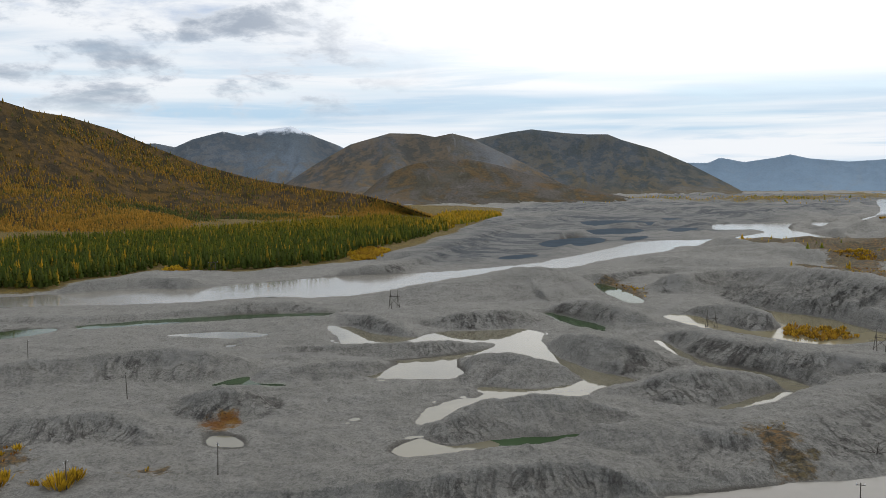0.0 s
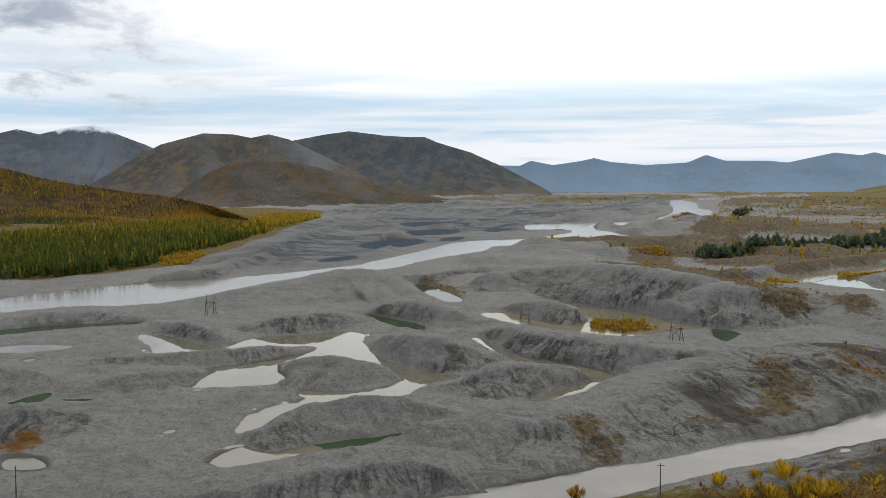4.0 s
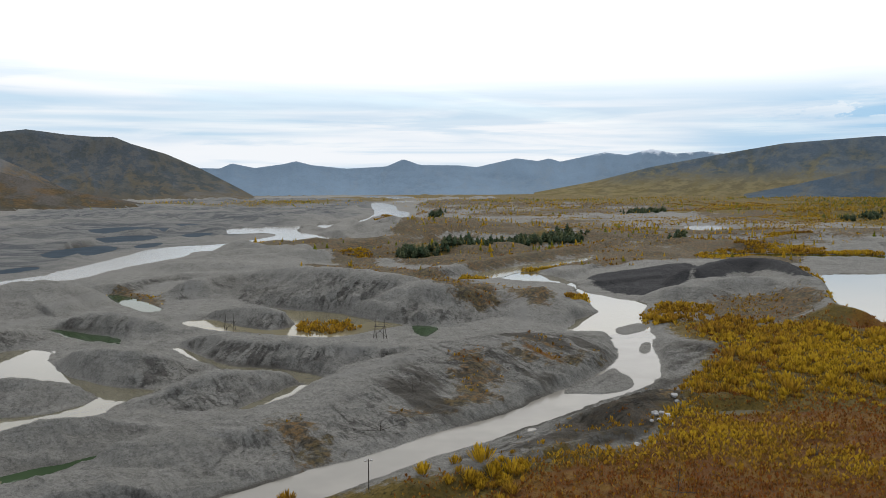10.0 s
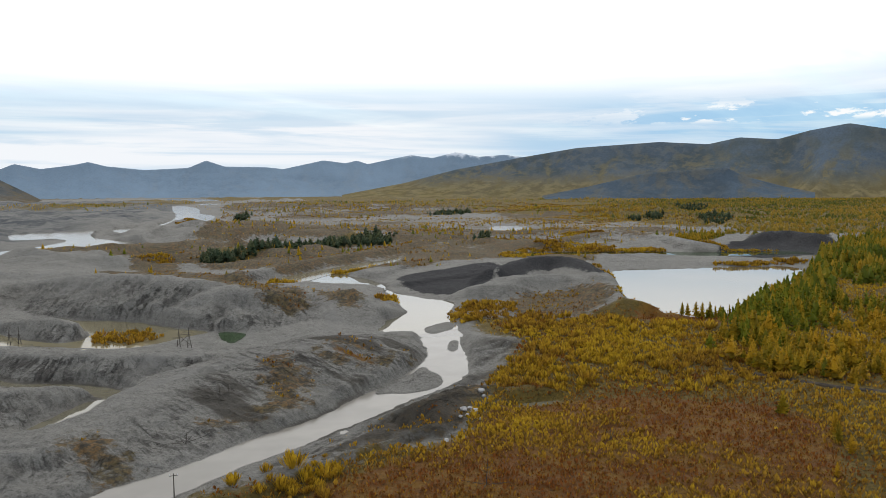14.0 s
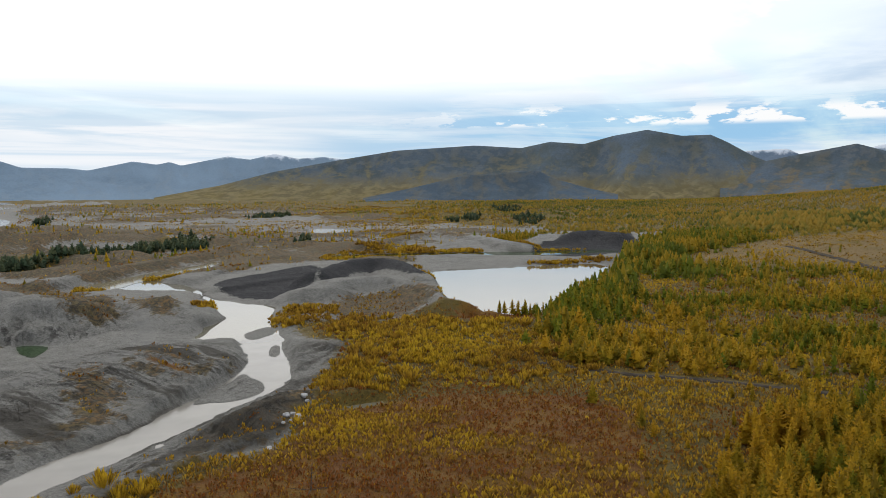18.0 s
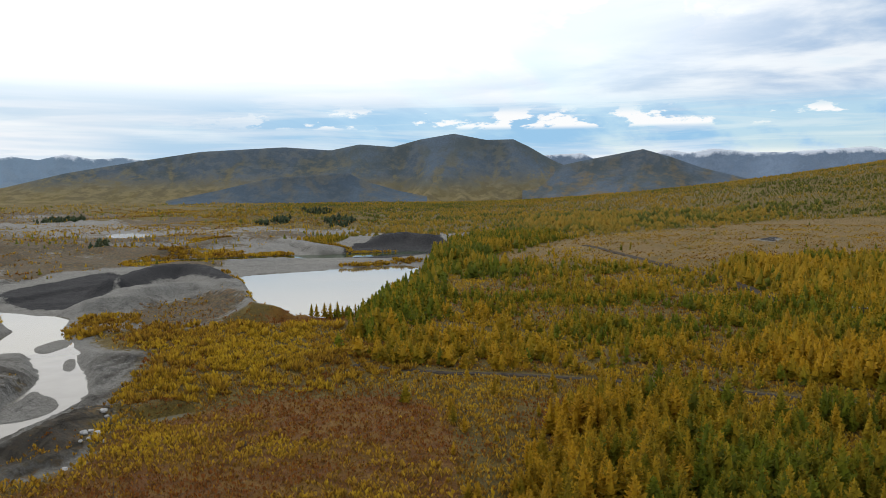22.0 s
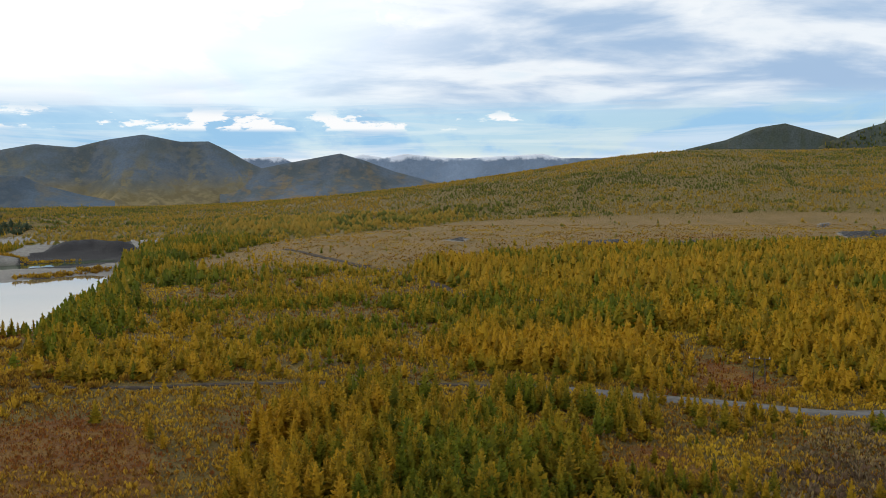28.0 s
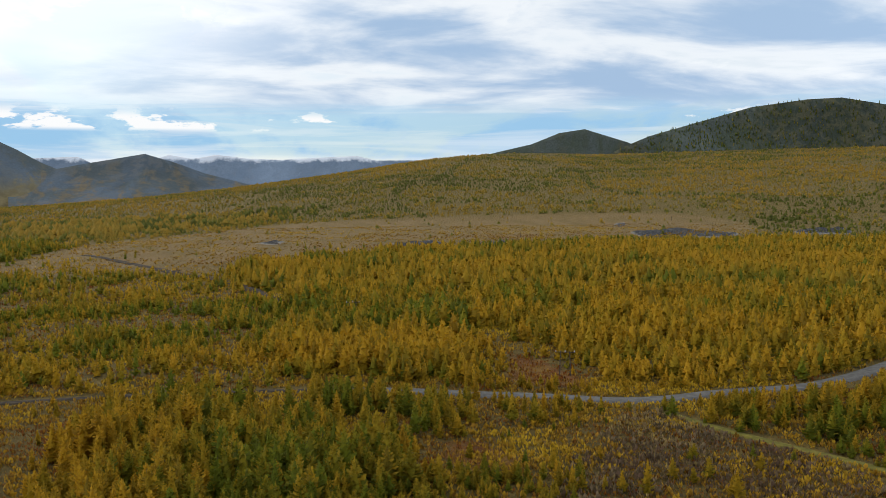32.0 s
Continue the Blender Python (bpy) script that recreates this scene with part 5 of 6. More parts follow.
SLOPE_WOODED = hill("hill_wooded", [(2998, -1119, 155), (2969, -1193, 201), (2931, -1284, 241), (2865, -1425, 283), (2777, -1590, 332), (2683, -1743, 351), (2625, -1830, 352), (2548, -1936, 323), (2314, -2211, 234), (2021, -2481, 160)],
     [(2623, -979, 134), (2371, -1489, 134), (1768, -2172, 112)], GOLD_HILL, "dark wooded hill above the golden slope", 500)


# ---- plants ----
RNG = np.random.default_rng(7)


def larch_crown(seed, sprays, core=5, girth=0.24, peak=0.17):
    """Crown of a larch one metre high: a slim ragged core with feathery sprays that rise and droop all round it."""
    r = np.random.default_rng(seed)
    v, f = [], []

    def reach(h):
        return girth * (min(1.0, 0.45 + 0.55 * h / peak) if h < peak else ((1 - h) / (1 - peak)) ** 0.8) + 0.012

    bend = r.uniform(-0.03, 0.03, 2)
    for low, high in ((0.04, 0.6), (0.34, 1.0)):
        i = len(v)
        v.append(np.array([bend[0] * high, bend[1] * high, high]))
        for a in range(core):
            g = 6.283 * a / core + r.uniform(-0.4, 0.4)
            out = reach(low + 0.1) * r.uniform(0.5, 0.85)
            v.append(np.array([math.cos(g) * out, math.sin(g) * out, low + r.uniform(-0.03, 0.09)]))
            f.append((i, i + 1 + a, i + 1 + (a + 1) % core))
    for k in range(sprays):
        h, g = 0.08 + 0.86 * ((k + r.uniform(0, 1)) / sprays) ** 1.15, 2.4 * k + r.uniform(-0.5, 0.5)
        out = reach(h) * r.uniform(0.75, 1.25)
        d, e = np.array([math.cos(g), math.sin(g), 0]), np.array([-math.sin(g), math.cos(g), 0])
        i = len(v)
        size = max(0.35, min(1.0, 20 / sprays)) ** 0.5
        wide, tall = (0.42 * reach(h) + 0.02) * size, (0.06 + 0.05 * (1 - h)) * size
        roll = r.uniform(-0.6, 0.6)
        e = e * math.cos(roll) + np.array([0, 0, math.sin(roll)])
        stem = np.array([bend[0] * h, bend[1] * h, h])
        v += [stem + d * out * 0.15 - [0, 0, tall * 0.6], stem + d * out * 0.7 + e * wide, stem + d * out + [0, 0, tall * r.uniform(0.4, 1.3)], stem + d * out * 0.75 - e * wide - [0, 0, tall * 0.3]]
        f += [(i, i + 1, i + 2), (i, i + 2, i + 3)]
    return np.array(v), np.array(f)


def far_crown(seed, sides=4):
    """A ragged two-tier cone for trees far off."""
    r = np.random.default_rng(seed)
    v, f = [], []
    for low, high, wide in ((0.04, 0.62, 0.2), (0.4, 1.0, 0.135)):
        i = len(v)
        v.append(np.array([r.uniform(-0.02, 0.02), r.uniform(-0.02, 0.02), high]))
        for a in range(sides):
            g = 6.283 * a / sides + r.uniform(-0.3, 0.3)
            q = wide * r.uniform(0.65, 1.2)
            v.append(np.array([math.cos(g) * q, math.sin(g) * q, low + r.uniform(-0.05, 0.1)]))
            f.append((i, i + 1 + a, i + 1 + (a + 1) % sides))
    return np.array(v), np.array(f)


def bush(seed, blades, leaf=1.0):
    """A dome of upright leafy sprays, one metre high."""
    r = np.random.default_rng(seed)
    v, f = [], []
    for _ in range(blades):
        g, q = r.uniform(0, 6.283), 0.5 * math.sqrt(r.uniform(0, 1))
        d, e = np.array([math.cos(g), math.sin(g), 0]), np.array([-math.sin(g), math.cos(g), 0])
        foot = d * q * 0.5
        top = d * q * 1.1 + np.array([0, 0, (1 - 0.9 * q) * r.uniform(0.7, 1.05)])
        wide = r.uniform(0.07, 0.14) * leaf
        i = len(v)
        v += [foot, foot * 0.4 + top * 0.6 + e * wide, top, foot * 0.4 + top * 0.6 - e * wide]
        f += [(i, i + 1, i + 2), (i, i + 2, i + 3)]
    return np.array(v), np.array(f)


def spread(name, shapes, x, y, z, height, girth, tint, stuff, label, category):
    """Many plants as one mesh of kind stuff."""
    kinds = RNG.integers(0, len(shapes), len(x))
    V, F, T, base = [], [], [], 0
    for k, (v, f) in enumerate(shapes):
        m = np.where(kinds == k)[0]
        if not len(m):
            continue
        g = RNG.uniform(0, 6.283, len(m))
        c, s = np.cos(g)[:, None], np.sin(g)[:, None]
        w = (height * girth)[m][:, None]
        px = (v[:, 0] * c - v[:, 1] * s) * w + x[m][:, None]
        py = (v[:, 0] * s + v[:, 1] * c) * w + y[m][:, None]
        pz = v[:, 2] * height[m][:, None] + z[m][:, None]
        V.append(np.stack([px, py, pz], -1).reshape(-1, 3))
        F.append((f[None] + (np.arange(len(m)) * len(v))[:, None, None]).reshape(-1, 3) + base)
        # tint rises with height: painted top light, with darker feet
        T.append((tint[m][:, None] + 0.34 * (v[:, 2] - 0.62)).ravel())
        base += len(m) * len(v)
    if not V:
        return
    ob = mesh_object(name, np.concatenate(V), np.concatenate(F), stuff)
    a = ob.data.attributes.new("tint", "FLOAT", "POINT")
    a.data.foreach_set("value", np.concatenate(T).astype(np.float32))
    tagged(ob, label, category, kind="stuff")


def sector(az0, az1, d0, d1, count):
    """Places evenly strewn over a sector of the plan."""
    g = np.radians(RNG.uniform(az0, az1, count))
    d = np.sqrt(RNG.uniform(d0 * d0, d1 * d1, count))
    return np.sin(g) * d, np.cos(g) * d


def strew(group, spacing, soft=4.0):
    """Places over the areas of a group of outlines, one for each square of that spacing."""
    xs, ys = [], []
    for p in group:
        lo, hi = p.min(0) - soft, p.max(0) + soft
        count = int((hi[0] - lo[0]) * (hi[1] - lo[1]) / spacing ** 2)
        x, y = RNG.uniform(lo[0], hi[0], count), RNG.uniform(lo[1], hi[1], count)
        keep = polygon_distance(x, y, p, 30.0) + soft * 1.6 * fbm(x, y, soft * 4, 2, 700) < RNG.uniform(-soft, soft * 0.3, count)
        xs.append(x[keep])
        ys.append(y[keep])
    return np.concatenate(xs), np.concatenate(ys)


ROAD_LINE = rounded([(229.7, 119.8), (226.3, 103.3), (225.9, 89.2)] + [(230.3, 79.7), (232.2, 59.0), (234.8, 45.7), (236.3, 31.6), (235.4, 9.5), (233.2, -7.0), (226.2, -27.7), (217.0, -50.3), (211.9, -62.6), (201.5, -81.5), (201.3, -93.4), (204.1, -105.6), (204.5, -129.8), (211.4, -147.7), (228.8, -176.3), (248.8, -210.8), (267.8, -249.8)], False)
MEADOW_LINE = rounded([(190.2, -88), (179.8, -90.4), (169.9, -94.7), (158.8, -101.1), (148.8, -106.9), (138.7, -111.3)], False)
TRAIL_LINE = rounded([(778, 170), (721, 137), (620.0, 88.0), (562.1, 59.4), (486.8, 21.5), (409.8, 2.7), (390.0, -8.6)], False)
DENSE = [rounded(q) for q in (
    [(573.4, 46.5), (648.1, 3.7), (725, -90), (750, -195), (779, -314), (753, -577), (615, -760), (210.4, -242.4), (240.1, -184.9), (215.1, -150.3), (211.1, -117.3), (215.3, -85.4), (243.2, -91.1), (263.1, -79.6), (300.1, -73.8), (315.5, -60.2), (267.0, -61.9), (234.6, -59.3), (230.8, -43.9), (241.3, -1.0), (325.9, 8.6), (363.8, -11.5), (423.4, 8.2)],
    [(223.0, 36.7), (235.3, 27.2), (228.1, -6.8), (214.7, -40.8), (195.4, -79.0), (182.4, -60.4), (182.9, -44.9), (176.2, -28.6), (145.4, -17.6), (124.6, -6.6), (134.4, 42.8), (170.4, 47.8)],
    [(266.2, 141.1), (333.6, 169.7), (409.3, 194.9), (469.0, 204.7), (731, 296), (859, 303), (1019, 257), (688, 184), (506.4, 164.0), (435.9, 173.6), (340.3, 146.1), (287.5, 128.1)],
    [(836, 255), (985, 244), (1211, 156), (1439, 25), (1697, -101), (1700, 29), (1557, 473)],
    [(192.0, -89.9), (198.8, -110.6), (206.2, -159.1), (201.4, -181.4), (153.5, -138.8), (166.4, -105.8), (181.5, -94.0)],
)]
GREENER = [rounded(q) for q in (
    [(266.2, 141.1), (333.6, 169.7), (409.3, 194.9), (469.0, 204.7), (731, 296), (859, 303), (1019, 257), (688, 184), (511.6, 143.7), (476.0, 154.2), (435.9, 173.6), (342.3, 139.1), (277.0, 123.4)],
    [(222.0, 4.8), (227.5, -15.7), (214.7, -40.8), (208.4, -54.1), (195.5, -31.8), (202.3, -11.2)],
    [(836, 255), (985, 244), (1211, 156), (1439, 25), (1697, -101), (1700, 29), (1557, 473)],
    [(536.7, 40.3), (422.1, 2.8), (454.4, -56.2), (365.7, -74.8), (311.6, -55.2), (277.1, -15.7), (302.1, 6.2), (371.3, 21.3)],
    [(260.1, -93.6), (257.4, -105.8), (214.6, -88.3), (216.5, -79.5)],
)]


def right_forest():
    for az0, d0, d1, count, whorls in ((60, 95, 235, 8600, 66), (60, 235, 430, 19000, 16), (58, 430, 930, 38000, 6), (50, 930, 3050, 62000, 0)):
        x, y = sector(az0, 131, d0, d1, count)
        veg, heath, black = zones(x, y)
        open_, dense, green = within(x, y, OPEN), within(x, y, DENSE), within(x, y, GREENER[:2], 10.0)
        green = np.maximum(green, within(x, y, GREENER[2:], 18.0) * np.clip(0.55 + 1.6 * fbm(x, y, 34, 2, 209), 0, 1))
        clump = fbm(x, y, 45, 3, 201)
        chance = np.clip((0.42 if d0 < 100 else 0.66) + 1.4 * clump, 0.08, 0.95)
        chance = np.maximum(chance, dense * ((0.56 if d0 < 100 else 0.8) + 0.8 * clump)) * (1 - open_ * (0.94 if d0 < 100 else 0.985)) * (veg > 0.4) * (1 - heath * 0.96)
        if not whorls:
            chance = 0.85 + 0.9 * fbm(x, y, 160, 3, 205)
            chance = chance * (1 - open_ * 0.97) * smooth(np.degrees(np.arctan2(x, y)) + 9 * fbm(x, y, 200, 2, 206), 50, 64) * (x * math.sin(radians(112)) + y * math.cos(radians(112)) + 420 * fbm(x, y, 190, 3, 207) > 700)
        if whorls:
            chance = chance * np.clip(0.72 + 1.5 * fbm(x, y, 17, 2, 211), 0.12, 1.1)
        road = line_distance(x, y, ROAD_LINE)[0]
        trail = line_distance(x, y, TRAIL_LINE)[0]
        z, w = relief(x, y, np.maximum(veg, heath))
        keep = (RNG.uniform(0, 1, count) < chance) & (road > 4.5 + 1.5 * (d0 < 400)) & (trail > 4) & (w > 2)
        x, y, z, green, dense = x[keep], y[keep], z[keep], green[keep], dense[keep]
        n = len(x)
        verge = np.where((np.hypot(x, y) < np.where(y < -60, 252, 216)) & (y < -18), 1.4 + 0.27 * road[keep], 20.0)
        tint = 0.6 + 0.65 * fbm(x, y, 55, 3, 203) + RNG.normal(0, 0.17 if whorls else 0.08, n) - (0.0 if d0 < 100 else 0.2) * green + 0.08 * dense * (1 - green) - (0 if whorls else 0.02 - 0.5 * fbm(x, y, 420, 3, 210) + 0.5 * (np.abs(fbm(x * 0.4, y, 300, 2, 208)) < 0.035))
        height = np.clip(RNG.normal(5.5, 1.9, n) * (1 + 0.7 * fbm(x, y, 30, 2, 204)) + 1.0 * green + 0.8 * dense, 2.2, 10.5) * (0.62 + 0.38 * np.maximum(dense, green))
        height = np.minimum(height, verge)
        if d0 < 100:
            first = (np.hypot(x, y) < 172) & (x > 100)
            chosen = np.where(first)[0][:300]
            singles(x[chosen], y[chosen], z[chosen], height[chosen], tint[chosen])
            rest = np.setdiff1d(np.arange(n), chosen)
        else:
            rest = np.arange(n)
        shapes = [larch_crown(int(d0) + k, whorls, 5 if whorls > 10 else 4, RNG.uniform(0.23, 0.33), RNG.uniform(0.12, 0.28)) for k in range(7)] if whorls else [far_crown(k) for k in range(5)]
        grow = {66: 1.0, 16: 1.1, 6: 1.15, 0: 1.2}[whorls]
        girth = {66: 0.9, 16: 1.1, 6: 1.4, 0: 2.8}[whorls]
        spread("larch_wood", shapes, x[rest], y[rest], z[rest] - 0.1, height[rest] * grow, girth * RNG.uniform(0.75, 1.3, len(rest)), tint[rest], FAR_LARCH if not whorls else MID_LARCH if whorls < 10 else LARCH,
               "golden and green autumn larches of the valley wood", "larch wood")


def part(name, me, stuff, parent, label=""):
    me.materials.clear()
    me.materials.append(stuff)
    ob = new(name, me)
    ob.parent = parent
    return tagged(ob, label)


def trunk_mesh():
    bm = bmesh.new()
    bmesh.ops.create_cone(bm, cap_ends=True, segments=7, radius1=0.018, radius2=0.003, depth=0.95, matrix=Matrix.Translation((0, 0, 0.475)))
    me = bpy.data.meshes.new("trunk")
    bm.to_mesh(me)
    bm.free()
    return me


def singles(x, y, z, height, tint, slim=1.08, sprays=110):
    """The nearest larches, each a thing of its own with trunk and crown."""
    protos = []
    for k in range(10):
        v, f = larch_crown(60 + k, sprays, 6 if sprays > 60 else 3, 0.22 + 0.01 * (k * 7 % 10), 0.12 + 0.02 * (k * 3 % 7))
        root = new("larch_tree")
        root.empty_display_size = 0.5
        part("trunk", trunk_mesh(), BARK, root)
        crown = mesh_object("crown", v, f, LARCH, root)
        level = 0.12 + 0.085 * k
        # top light is painted into the crown by the same rise in tint
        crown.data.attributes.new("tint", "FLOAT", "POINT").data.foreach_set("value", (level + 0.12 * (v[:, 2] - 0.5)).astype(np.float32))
        look_ = "dark green young larch tree with a slim crown" if level < 0.38 else "yellow-green young larch tree turning in autumn" if level < 0.62 else "golden autumn larch tree with a feathery crown"
        tagged(root, look_, "larch tree", "larches of the near wood")
        protos.append([root, level, False])
    for i in range(len(x)):
        k = int(np.clip(round((tint[i] - 0.12) / 0.085), 0, 9))
        copy_thing(protos[k][0], pose(x[i], y[i], z[i] - 0.08, 0, 0, RNG.uniform(0, 360)) @ Matrix.Diagonal((height[i] * slim, height[i] * slim, height[i], 1)))
    for root, *_ in protos:
        for o in (*root.children_recursive, root):
            bpy.data.objects.remove(o)


right_forest()


def left_forest():
    green = [rounded([(-343.8, 405.7), (-288.2, 444.1), (-211, 441.7), (-203.5, 457.7), (-211.1, 489.7), (-178.8, 507.8), (-193.6, 589.5), (-173.1, 543), (-126.3, 526), (-71.4, 587.5), (-70.5, 693.8), (-45, 727), (-25, 841), (23, 1007), (-72, 1303), (-144, 1188), (-231, 1056), (-292, 919), (-345, 830), (-404, 785), (-437, 736)])]
    x, y = strew(green, 3.3, 3.0)
    z, w = relief(x, y, np.ones(len(x)))
    keep = (RNG.uniform(0, 1, len(x)) < np.clip(1.6 - np.hypot(x, y) / 800, 0.35, 1)) & (w > 6) & (np.hypot(x, y) < 1350)
    x, y, z = x[keep], y[keep], z[keep]
    d = np.hypot(x, y)
    n = len(x)
    tint = -0.04 + 0.14 * smooth(d, 560, 800) + 0.3 * np.clip(fbm(x, y, 90, 3, 301), 0, 1) + RNG.normal(0, 0.07, n) + 0.3 * smooth(d, 820, 1000)
    tint = np.where(RNG.uniform(0, 1, n) < 0.04, 0.8, tint)
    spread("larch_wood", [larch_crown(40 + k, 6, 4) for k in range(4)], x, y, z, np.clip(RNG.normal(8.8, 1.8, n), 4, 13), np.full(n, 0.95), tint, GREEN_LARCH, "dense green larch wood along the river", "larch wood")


left_forest()


def on_slope(grid, count, low, high, edge=1.0):
    """Places on a hill's front, as shares of the way from foot to crest."""
    rows, cols = 48, grid.shape[1]
    v, u = RNG.uniform(low, high, count) * (rows - 1.001), RNG.uniform(0, edge, count) * (cols - 1.001)
    i, j = v.astype(int), u.astype(int)
    a, b = (v - i)[:, None], (u - j)[:, None]
    p = (grid[i, j] * (1 - b) + grid[i, j + 1] * b) * (1 - a) + (grid[i + 1, j] * (1 - b) + grid[i + 1, j + 1] * b) * a
    return p, v / rows


def slope_woods():
    p, v = on_slope(SLOPE_NEAR, 66000, 0.0, 1.0)
    x, y, z = p.T
    band = fbm(x * 0.9 + z * 2.0, y + z, 170, 3, 401)
    keep = RNG.uniform(0, 1, len(p)) < np.clip(1.3 - 0.95 * v + 1.3 * band, 0.08, 1) * np.where(v > 0.93, 0.25, 1)
    p, v, band = p[keep], v[keep], band[keep]
    x, y, z = p.T
    n = len(p)
    tint = 0.68 + RNG.normal(0, 0.14, n) - 0.5 * smooth(fbm(x + 1.6 * z, y + 2.2 * z, 260, 3, 402), 0.02, 0.16) * smooth(v, 0.18, 0.34) - 0.12 * v + 0.3 * fbm(x, y, 90, 2, 403)
    spread("larch_wood", [far_crown(30 + k) for k in range(4)], x, y, z - 1, np.clip(RNG.normal(5.6, 1.5, n), 2.5, 9), np.full(n, 1.5), tint, RUST, "rust and gold larches on the brown hillside", "larch wood")
    p, v = on_slope(SLOPE_WOODED, 9000, 0.2, 1.0)
    n = len(p)
    spread("larch_wood", [far_crown(50 + k) for k in range(3)], p[:, 0], p[:, 1], p[:, 2] - 1, np.clip(RNG.normal(9, 2, n), 4, 13), np.full(n, 1.4), 0.2 + RNG.normal(0, 0.12, n) + 0.4 * (v < 0.35), GREEN_LARCH, "dark woods on the far hill", "larch wood")


slope_woods()


def plain_woods():
    """Thin larches and willows over the far valley floor, with dark conifer strips."""
    x, y = sector(8, 78, 520, 3000, 62000)
    veg, heath, black = zones(x, y)
    z, w = relief(x, y, veg)
    keep = (w > 12) & (RNG.uniform(0, 1, len(x)) < np.maximum(0.5 * veg, 0.4 * scrub_share(x, y)) * np.clip(0.42 + 1.9 * fbm(x, y, 130, 3, 501), 0, 1)) & (w > 3) & (black < 0.2)
    x, y, z = x[keep], y[keep], z[keep]
    n = len(x)
    tint = 0.75 + RNG.normal(0, 0.14, n) - 0.5 * (fbm(x, y, 120, 3, 502) > 0.18)
    spread("larch_wood", [far_crown(70 + k) for k in range(4)], x, y, z, np.clip(RNG.normal(3.4, 1.4, n), 1.2, 7.5) * (1 + 0.25 * smooth(np.hypot(x, y), 1200, 3000)), np.full(n, 1.7), tint, LARCH, "sparse orange larches on the valley floor", "larch wood")
    strips = [rounded(q) for q in (
        [(282.1, 541.0), (321.1, 585.3), (312.1, 543.4), (358.1, 587.2), (419, 605), (508, 649), (567, 648), (526, 599), (455, 581), (379.4, 547.3), (334.4, 540.4), (295.4, 522.1)],
        [(984, 1052), (1064, 1032), (1189, 1154), (1096, 1173)], [(1019, 687), (1053, 647), (1149, 706), (1096, 739)], [(973, 552), (1029, 530), (1288, 673), (1222, 684)],
        [(1474, 883), (1510, 834), (1707, 943), (1668, 999)], [(549, 536), (580, 534), (623, 581), (588, 570)], [(673, 1154), (743, 1202), (789, 1295), (721, 1227)],
    )]
    x, y = strew(strips[:1], 4.6, 3.0)
    u, v = strew(strips[1:], 7.0, 3.0)
    x, y = np.concatenate([x, u]), np.concatenate([y, v])
    gap = fbm(x, y, 34, 2, 504) + RNG.uniform(-0.15, 0.15, len(x)) > -0.16
    x, y = x[gap], y[gap]
    z, w = relief(x, y, np.ones(len(x)))
    n = len(x)
    spread("dark_conifers", [larch_crown(80 + k, 18, 5, 0.34, 0.45) for k in range(4)], x, y, z, np.clip(RNG.normal(7.0, 2.2, n) * (1 + 0.6 * fbm(x, y, 30, 2, 503)), 2, 12.5), RNG.uniform(0.8, 1.4, n), 0.3 + RNG.normal(0, 0.2, n), CONIFER, "dark green conifer strip on the gravel", "conifer wood")


plain_woods()


